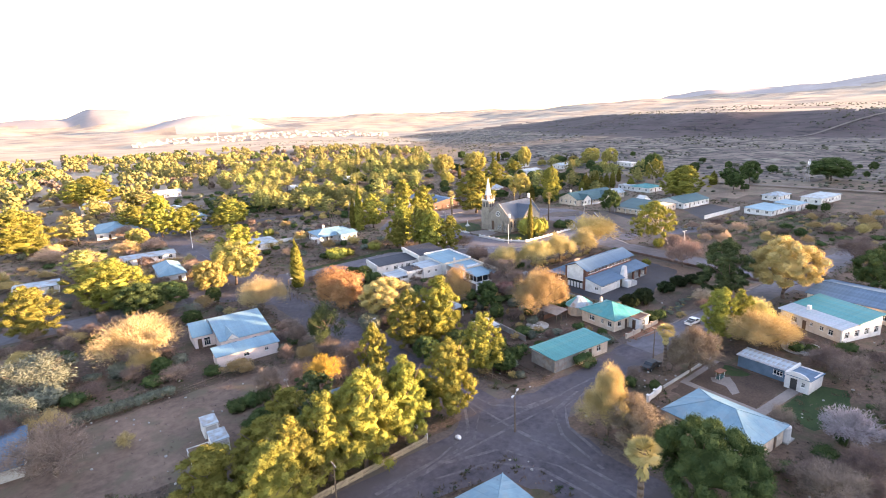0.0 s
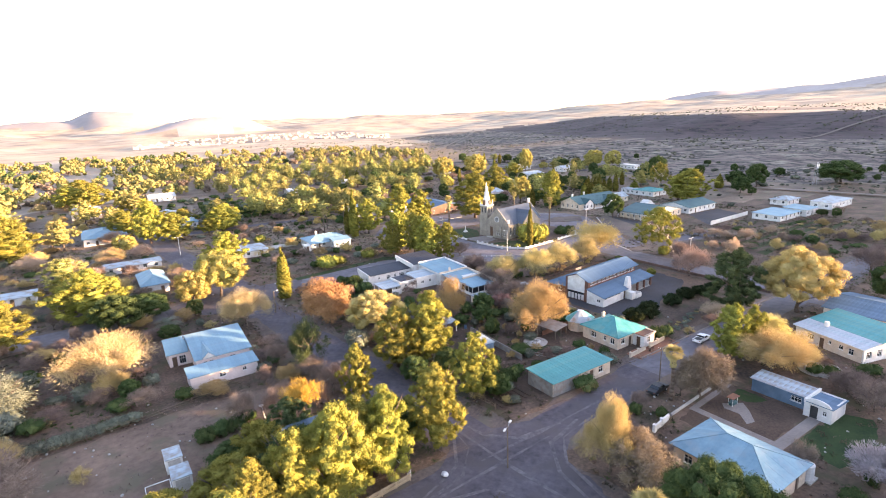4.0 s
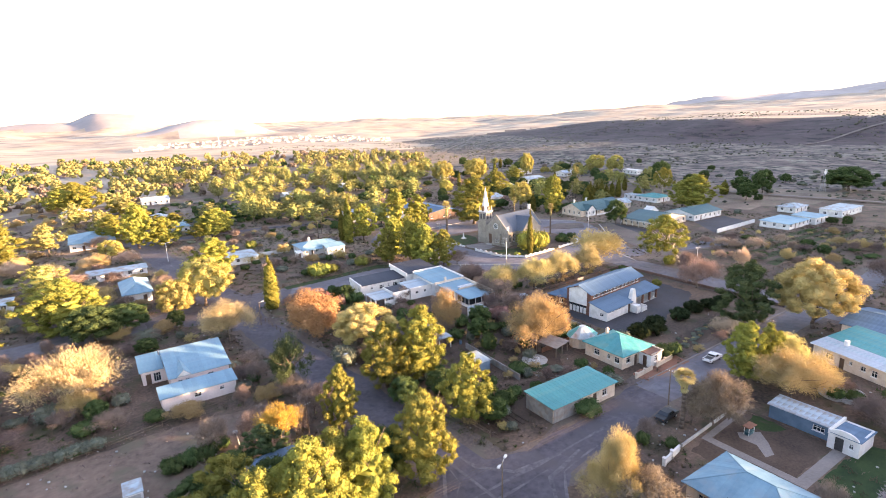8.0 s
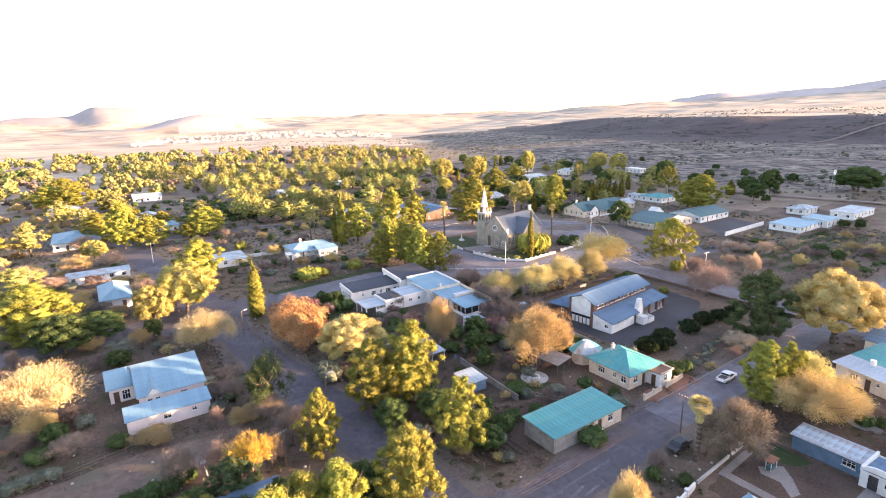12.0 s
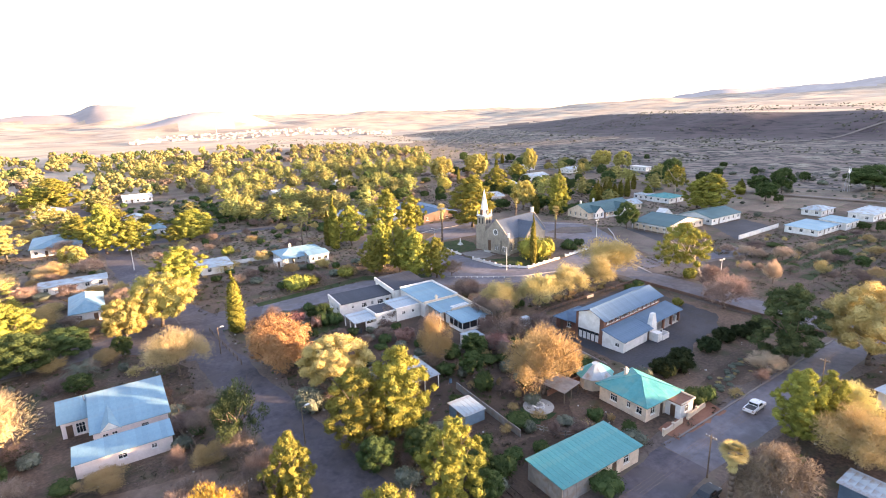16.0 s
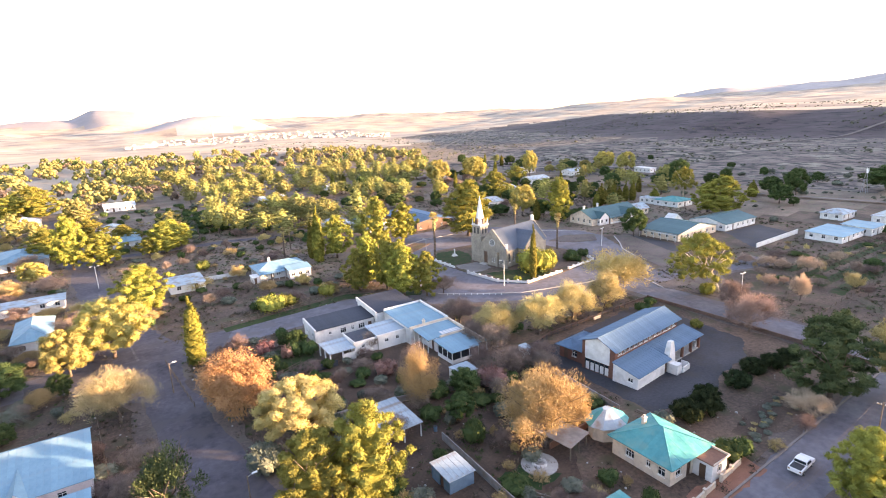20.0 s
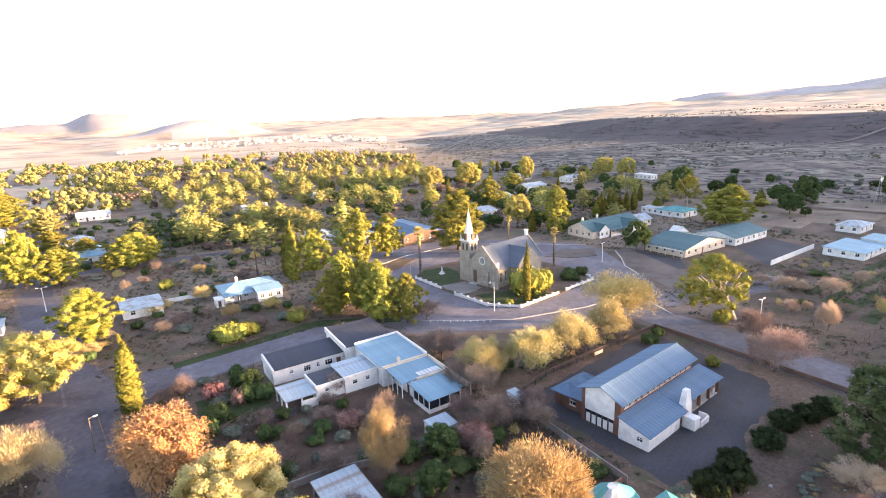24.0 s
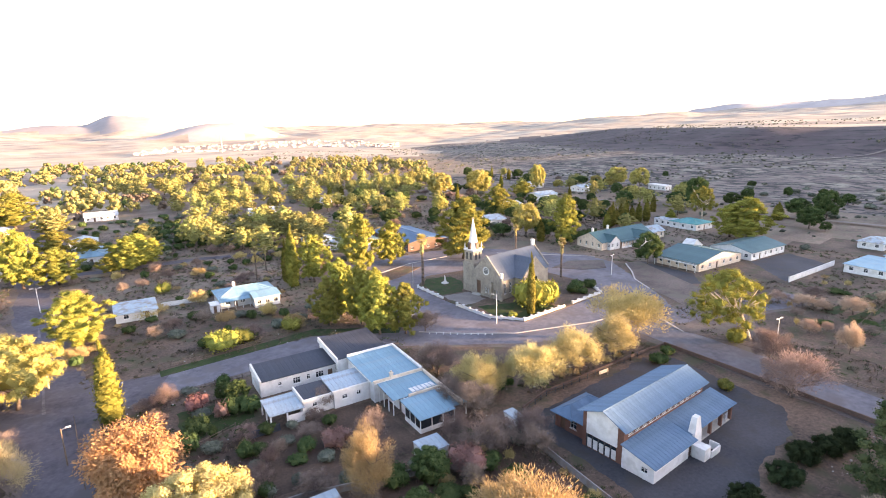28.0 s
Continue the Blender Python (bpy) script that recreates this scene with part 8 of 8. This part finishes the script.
pts, rng = scatter(22, 60, 70, 172, 180, 420, 6.0)
plant("dry_bush", [(x, y, rng.uniform(2, 4), rng.uniform(4, 7)) for x, y in pts[:30]], "pinkish-tan brush between the pines")
plant("grey_bush", [(x, y, rng.uniform(1.5, 3.5), rng.uniform(4, 7)) for x, y in pts[30:]], "grey-green brush between the pines")
# thickets of the gardens
pts, rng = scatter(31, 100, 4, 12, 62, 100, 3.0, lambda x, y: noise.noise((x * 0.07, y * 0.07, 9.0)) > -0.25, 1.0)
pts = [p for p in pts if not (53 < p[0] < 62 and 15 < p[1] < 24)]
plant("bare_tree", [(x, y, rng.uniform(2.5, 5.5), rng.uniform(3, 6.5)) for x, y in pts[:22]], "small bare garden tree with grey-brown twigs")
plant("bush", [(x, y, rng.uniform(1.2, 3.2), rng.uniform(2, 4.5)) for x, y in pts[22:50]], "dark green shrub in a garden")
plant("grey_bush", [(x, y, rng.uniform(1.0, 2.4), rng.uniform(2, 4)) for x, y in pts[72:]], "low grey-green shrub in a garden")
pts, rng = scatter(32, 90, -75, 44, -6, 130, 3.4, lambda x, y: noise.noise((x * 0.06, y * 0.06, 19.0)) > -0.2, 1.0)
plant("bare_tree", [(x, y, rng.uniform(2.5, 6), rng.uniform(3, 7)) for x, y in pts[:34]], "small bare garden tree with grey-brown twigs")
plant("dark_tree", [(x, y, rng.uniform(3, 5), rng.uniform(4, 6)) for x, y in pts[34:42]], "dense dark green garden tree")
plant("bare_tree", [(x, y, rng.uniform(2.5, 4.5), rng.uniform(4, 7)) for x, y in pts[42:56]], "small bare garden tree with grey-brown twigs")
plant("tan_tree", [(x, y, rng.uniform(3, 5), rng.uniform(5, 8)) for x, y in pts[56:72]], "low broad tree with tan twigs")
plant("grey_bush", [(x, y, rng.uniform(1.0, 2.4), rng.uniform(2, 4)) for x, y in pts[72:]], "low grey-green shrub in a garden")
pts, rng = scatter(33, 80, 142, -30, 235, 60, 3.8, lambda x, y: noise.noise((x * 0.04, y * 0.05, 29.0)) > -0.15 and not (168 < x < 212 and 68 < y < 92), 1.0)
plant("bare_tree", [(x, y, rng.uniform(2.5, 5.5), rng.uniform(4, 8)) for x, y in pts[:44]], "bushy pinkish-tan winter tree on open ground")
plant("dark_tree", [(x, y, rng.uniform(2.5, 4.5), rng.uniform(3, 6)) for x, y in pts[44:56]], "low dark green tree on open ground")
plant("bush", [(x, y, rng.uniform(0.8, 1.5), rng.uniform(3, 6)) for x, y in pts[56:66]], "dark green shrub on the open ground")
plant("tan_tree", [(x, y, rng.uniform(3.5, 5.5), rng.uniform(5, 8)) for x, y in pts[66:]], "low broad tree with tan twigs")
pts, rng = scatter(34, 46, 14, -40, 72, 0, 2.6, lambda x, y: not (32 < x < 58 and -30 < y < -5), 0.6)
plant("bare_tree", [(x, y, rng.uniform(2.5, 6), rng.uniform(3, 6.5)) for x, y in pts[:26]], "small bare garden tree with grey-brown twigs")
plant("bush", [(x, y, rng.uniform(1.0, 2.6), rng.uniform(2, 4)) for x, y in pts[26:]], "dark green shrub in a garden")
pts, rng = scatter(35, 60, 100, 150, 240, 330, 5.0, None, 1.5)
plant("dark_tree", [(x, y, rng.uniform(4, 8), rng.uniform(5, 10)) for x, y in pts[:34]], "dark green tree beyond the square")
plant("bare_tree", [(x, y, rng.uniform(3, 6), rng.uniform(5, 9)) for x, y in pts[34:]], "bushy pinkish-tan winter tree")
# fallow plots behind the long street
pts, rng = scatter(36, 84, -40, 118, 76, 225, 3.4, lambda x, y: noise.noise((x * 0.05, y * 0.05, 39.0)) > -0.2, 0.8)
plant("bare_tree", [(x, y, rng.uniform(2.5, 5.5), rng.uniform(4, 7)) for x, y in pts[:34]], "bushy pinkish-tan winter tree")
plant("tan_tree", [(x, y, rng.uniform(3, 5), rng.uniform(4, 7)) for x, y in pts[34:48]], "low broad tree with tan twigs")
plant("bush", [(x, y, rng.uniform(1.2, 2.8), rng.uniform(2.5, 5)) for x, y in pts[48:64]], "dark green shrub on a fallow plot")
plant("grey_bush", [(x, y, rng.uniform(1.0, 2.2), rng.uniform(2.5, 4.5)) for x, y in pts[64:]], "grey-green shrub on a fallow plot")
# orchard rows
ORCH = []
for r in range(6):
    for k in range(9):
        x, y = 8 + 4.6 * k + 1.5 * r, 232 + 14 * r + 1.2 * k
        if free(x, y, 2) and not wood_band(x, y):
            ORCH.append((x, y, 2.6, 4.2))
plant("bush", ORCH, "dark low orchard tree in a row", "orchard rows")
# single shrubs
plant("grey_bush", [(-56 + 1.55 * k, 45.6 + 0.14 * k, 1.9, 2.5) for k in range(10)], "clipped grey-green hedge bush", "hedge of the field")
plant("grey_bush", [(1.2, 50.6, 4.2, 5.4), (-48.4, 61.8, 2.6, 5.4), (-62, 69, 5, 10), (-60.2, 56.5, 4, 7)], "silver-grey shrub on bare ground")
plant("bush", [(-33.4, 33.4, 2.2, 3.4), (-31, 33.6, 2.6, 3.6), (-28.6, 34, 2.4, 3.4), (-26.4, 35.2, 2.2, 3.2), (-56.2, 53.9, 2.2, 4.5), (-43.8, 53.2, 2.0, 5), (-33.6, 50.2, 2.0, 3.6), (-16, 55, 1.8, 3), (25.4, 8.4, 2.6, 4.6), (28.8, 38.5, 4, 4), (36.6, 51.5, 3.6, 5),
               (37.3, 20.5, 2.2, 3), (57, 13.9, 2.4, 3.6), (17, 86, 3.2, 4.5), (20, 84.5, 3, 4)], "dark green shrub in a garden")
plant("yew_bush", [(59.1, 23.4, 3.1, 5.2), (63.4, 22.9, 3.4, 5.6), (75.2, 24.1, 2.8, 5.0), (82.4, 25.1, 2.7, 4.8), (87.3, 24, 2.5, 4.4), (91.5, 23.4, 2.5, 4.4), (66.5, 24.6, 2.8, 4.6)], "rounded dark bush in the hall yard", "bushes of the hall yard")
plant("bush", [(93.4, 56.9, 2.2, 4), (98.5, 58.8, 2, 3.4), (113.5, 100, 2.6, 4), (117, 102, 3, 4.5), (121, 101, 2.6, 4), (115, 97.5, 2, 3), (96, 95.5, 2, 3)], "dark green shrub by the wall")
plant("yellow_bush", [(95.8, 97.6, 8.4, 10.5), (101, 97.5, 7, 8)], "broad olive shrub beside the church")
plant("yellow_bush", [(21.3, 116.3, 4.2, 8), (25.5, 118, 3.4, 6), (37.3, 118.7, 3.4, 5.2), (93.7, 43.4, 2.0, 3), (115.8, 54.2, 3.4, 4.4), (14.6, 172, 3.5, 5), (86.5, 94.5, 1.6, 2.4)], "sunlit shrub with yellow-green leaves")
plant("blossom_bush", [(15.5, 85.5, 2.8, 3.4), (42.8, 51.5, 2.6, 5)], "shrub with pinkish-red twigs and blossom")
plant("dry_bush", [(-49.9, 33.5, 2.6, 3.6), (-41.5, 22, 1.4, 2.4), (62, 11.4, 1.8, 3), (8.5, 150, 3, 8), (12, 152, 3, 6)], "low dry bush with tan twigs")
plant("bare_tree", [(50, 66, 7, 7.5), (44, 57, 6, 6.5), (56, 71, 6.5, 7), (31, 78.5, 4.5, 5), (-8.5, 36.5, 5.5, 5), (58, -20, 6, 8), (24, -33, 4, 7), (44, -37, 6, 8)], "bare winter tree with grey-brown twigs")
plant("dark_tree", [(-31, 13, 7, 8), (-17, 14, 7, 8), (-9, 15, 7, 8), (3, 30, 5, 6), (10, 28, 5, 7)], "dense dark green tree under the pines")
plant("dark_tree", [(-31.5, 20.5, 6, 8), (-23.5, 18.5, 6, 7), (-26.5, 25.5, 4.5, 6), (12, 16.5, 4, 5), (14.5, 21, 3.5, 5), (30.5, 44.5, 5, 5)], "dense dark green garden tree")
plant("bare_tree", [(-21.5, 33.5, 6, 7), (-15.5, 32, 6.5, 6.5), (-19.5, 37.5, 5, 5), (27, 52, 5, 6), (19.5, 46, 5, 6)], "bare winter tree with grey-brown twigs")
rng = np.random.default_rng(77)
YARD = [(13 + 4.1 * (k % 5) + rng.uniform(-1.3, 1.3), 61 + 3.6 * (k // 5) + rng.uniform(-1.2, 1.2)) for k in range(25)]
plant("bare_tree", [(x, y, rng.uniform(2.0, 4.5), rng.uniform(3, 5.5)) for x, y in YARD[::6]], "small bare garden tree with grey-brown twigs")
plant("bush", [(x, y, rng.uniform(0.8, 2.0), rng.uniform(2, 3.6)) for x, y in YARD[1::3]], "dark green shrub in the yard")
plant("grey_bush", [(x, y, rng.uniform(0.7, 1.5), rng.uniform(2, 3.4)) for x, y in YARD[2::3]], "low grey-green shrub in a garden")
plant("blossom_bush", [(12, 90, 3.2, 4), (28.6, 66.5, 2.6, 4.6), (41.8, 50.4, 3.6, 6)], "shrub with pinkish-red twigs and blossom")
plant("dark_tree", [(18.6, 89.6, 4, 5), (36.4, 51.6, 4.5, 6), (17, 91.5, 3.4, 4)], "dense dark green garden tree")
plant("bare_tree", [(51, 61.5, 8, 9), (57.4, 66, 8, 8), (54.4, 80.5, 7, 8), (54, 51, 6.5, 7), (33, 63, 7.5, 6.5)], "bare winter tree with grey-brown twigs")
# Amber crown above a dark conifer: sunlit top and shaded base as colours.
plant("amber_tree", [(-19.0, 28.5, 8.4, 6.8)], "small tree, sunlit top put into amber leaves above dark stems")
# Dark needles here stand in for the shade behind the lit pines.
plant("shade_conifer", [(-21.6, 27.2, 6.2, 6.5), (-27, 12.5, 9.5, 8), (-19.5, 13.5, 10, 8), (-12.5, 14, 9, 7)], "dense conifer, shade put into its dark green needles")
post_ = thing("garden_post", -23.8, 34.4, 0, "leaning white-painted garden post with a small head", "post")
gp = Soup()
gp.tube((0, 0, -0.2), (-0.35, 0.1, 2.3), 0.09, 0.07, 8)
part("pole", gp.mesh("pole", WHITE), post_)
box_part("head", post_, -0.75, -0.05, 2.25, -0.05, 0.25, 2.55, WHITE)
plant("pine_tree", [(55, 108, 15, 9), (46, 116.5, 12, 8), (59, 100.5, 12.5, 8), (-36, 2.5, 11, 9), (-42, 9, 10, 9), (-18, 9.5, 13, 8), (-33, 5.5, 12, 8)], PINES)

rng = np.random.default_rng(31)
WEEDS = [(61.5 + 0.46 * k + rng.uniform(-0.4, 0.4), 15.3 + 0.03 * k + rng.uniform(-1.7, 1.9), rng.uniform(0.25, 0.55), rng.uniform(0.9, 1.7)) for k in range(34)]
plant("grey_bush", WEEDS[::2], "low grey-green weeds along the street", "weeds of the hall ground")
plant("dry_bush", WEEDS[1::4], "low dry weeds along the street", "weeds of the hall ground")
plant("bare_tree", [(69.6, 10.9, 3.4, 4.2)], "small bare tree with reddish-brown twigs")

round_dam(64.6, -13.6, 2.9, 0.7)

# dry weeds and tufts over all open ground
L = Leaves(950)
rng = L.rng
n = 26000
xy = np.stack([rng.uniform(-120, 215, n), rng.uniform(-40, 300, n)], 1)
keep = [i for i in range(n) if free(xy[i, 0], xy[i, 1], 0.3) and noise.noise((xy[i, 0] * 0.06, xy[i, 1] * 0.06, 4.0)) > -0.15]
c = np.concatenate([xy[keep], np.full((len(keep), 1), 0.16)], 1)
for _ in range(4):
    p = c + rng.normal(size=c.shape) * np.array([0.25, 0.25, 0.04])
    d = unit_dirs(rng, len(p)) * 0.8 + np.array([0, 0, 0.75])
    d /= np.linalg.norm(d, axis=1)[:, None]
    sd = np.cross(d, unit_dirs(rng, len(p)))
    sd /= np.linalg.norm(sd, axis=1)[:, None] + 1e-9
    L.leaf(p, d, sd, rng.uniform(0.25, 0.6, len(p)), rng.uniform(0.05, 0.16, len(p)))
me = L.mesh("dry_weeds", BARE_TWIG)
tagged(new("dry_weeds", me), "scattered dry weeds and grass tufts", "weeds", kind="stuff")

# loose clutter of the yards: timber stacks, drums, trailers and stones
rngc = np.random.default_rng(311)
for x, y, turn in ((15.4, 40.2, 20), (29.5, 57.2, 70), (-13.5, 68, 10), (55.5, 27.5, 95), (14.2, 92.0, 5), (61, -15, 40)):
    st = thing("timber_stack", x, y, 0, "small stack of weathered planks on bare earth", "timber stack", turn=turn)
    for k in range(5):
        box_part("plank", st, 0.05 * k, 0.26 * (k % 3), 0.12 * (k // 3), 2.4 - 0.1 * k, 0.26 * (k % 3) + 0.22, 0.12 * (k // 3) + 0.11, WOOD)
for x, y in ((16.2, 33.6), (25.6, 44.5), (39.5, 57.8), (-14.8, 57.4), (44.6, 27.2), (56.8, 50.1)):
    dr = thing("drum", x, y, 0, "steel drum standing in a garden", "drum")
    q = Soup()
    q.tube((0, 0, 0), (0, 0, 0.88), 0.29, 0.29, 14)
    q.tube((0, 0, 0.28), (0, 0, 0.32), 0.305, 0.305, 14)
    q.tube((0, 0, 0.57), (0, 0, 0.61), 0.305, 0.305, 14)
    part("body", q.mesh("body", STEEL_BLUE), dr)
    q = Soup()
    q.tube((0, 0, 0.88), (0, 0, 0.905), 0.30, 0.30, 14)
    part("rim", q.mesh("rim", BLACK), dr)
ls = Soup()
for _ in range(900):
    x, y = rngc.uniform(-66, 110), rngc.uniform(-34, 118)
    if not free(x, y, 0.3):
        continue
    r_ = rngc.uniform(0.08, 0.28)
    n0 = len(ls.v)
    v_, f_ = ICO[1]
    ls.v += [tuple(p * r_ * rngc.uniform(0.7, 1.2) * np.array([1, 1, 0.7]) + np.array([x, y, r_ * 0.3])) for p in v_]
    ls.f += [tuple(a + n0 for a in q) for q in f_]
tagged(new("loose_stones", ls.mesh("loose_stones", CONCRETE)), "scattered pale stones and rubble on bare earth", "stones", kind="stuff")

# fence lines and garden walls between the plots
fence_line([(8.5, 13), (6.2, 40), (5.0, 46)], 1.2, 2.4, WOOD, "weathered post fence along the street", 2)
fence_line([(-4.2, 76), (-6.0, 98)], 1.2, 2.4, WOOD, "weathered post fence along the street", 2)
fence_line([(-16.8, 46), (-18.2, 72), (-19.0, 90)], 1.2, 2.4, WOOD, "weathered post fence beside the pinkish house", 2)
wall_line([(8.5, 57.5), (20, 57), (36, 53)], 1.1, 0.2, FENCE, "low grey garden wall between plots")
wall_line([(24.5, 24), (25.2, 42)], 1.3, 0.15, FENCE, "grey sheet fence between gardens")
wall_line([(52.5, 31), (54, 53)], 1.2, 0.15, FENCE, "grey sheet fence between gardens")
wall_line([(36.5, 30.5), (52, 31.5)], 1.0, 0.2, BRICK, "low brown garden wall")

fence_line([(118, 30), (160, 32), (205, 34)], 1.1, 3.2, WOOD, "post and wire fence over the open ground", 1)
fence_line([(8, 113), (22, 117), (45, 119)], 1.0, 2.6, WOOD, "post and wire fence behind the verge", 2)
wall_line([(12.5, 157), (24, 156.5)], 1.3, 0.2, WHITE, "white wall beside the long shed")

# brush, weeds and leaf litter in the gardens


def open_ground(x, y):
    """Not the swept field, not the yard of the hall."""
    return free(x, y, 0.4) and not (-66 < x < -17 and 22 < y < 45) and not (114 < x < 150 and 28 < y < 66 and noise.noise((x * 0.11, y * 0.11, 5.0)) < 0.12) and not (56 < x < 102 and 12 < y < 60)


def litter(seed, tries, size0, size1, m, tall, mat, cut, key, name, label):
    L = Leaves(seed)
    rng = L.rng
    for _ in range(tries):
        x, y = rng.uniform(-115, 225), rng.uniform(-38, 290)
        if noise.noise((x * key, y * key, seed * 0.37)) < cut or not open_ground(x, y):
            continue
        q = rng.uniform(size0, size1)
        nd = unit_dirs(rng, m)
        nd[:, 2] = np.abs(nd[:, 2])
        p = np.array([x, y, 0.0]) + nd * np.array([q, q, q * tall]) * rng.uniform(0.2, 1.0, m)[:, None]
        d = nd * 0.6 + unit_dirs(rng, m) * 0.5 + np.array([0, 0, 0.2])
        d /= np.linalg.norm(d, axis=1)[:, None]
        sd = np.cross(d, unit_dirs(rng, m))
        sd /= np.linalg.norm(sd, axis=1)[:, None] + 1e-9
        L.leaf(p, d, sd, rng.uniform(0.3, 0.7, m), rng.uniform(0.05, 0.15, m))
    return tagged(new(name, L.mesh(name, mat)), label, name.replace("_", " "), kind="stuff")


litter(955, 17000, 0.25, 1.1, 22, 0.7, BRUSH, -0.4, 0.045, "undergrowth", "tangled grey-brown undergrowth in the gardens")
litter(956, 11000, 0.3, 1.1, 20, 0.55, DARK_LEAF, -0.05, 0.05, "green_weeds", "patches of dark green weeds on bare earth")
litter(957, 11000, 0.25, 1.0, 18, 0.6, BRUSH_TREE, -0.08, 0.06, "dry_grass", "patches of tan dry grass and twigs")

# low scrub on the slope and plain
L = Leaves(960)
rng = L.rng
for _ in range(16000):
    w, r = rng.uniform(-1.25, 1.45), 200 + 900 * rng.random() ** 0.8
    x, y = 50 + r * math.sin(w + 0.75), 60 + r * math.cos(w + 0.75)
    if wood_band(x, y) or x < 120 or not free(x, y, 2) or noise.noise((x * 0.02, y * 0.008, 6.0)) < -0.02:
        continue
    q = rng.uniform(0.4, 1.5) * (1.5 if rng.random() < 0.08 else 1.0)
    L.clump((x, y, ground_z(x, y) + q * 0.3), (q, q, q * 0.6), 1, 0.5)
me = L.mesh("scrub", SCRUB_LEAF)
tagged(new("scrub", me), "low grey-green scrub over the veld and slope", "scrub", kind="stuff")
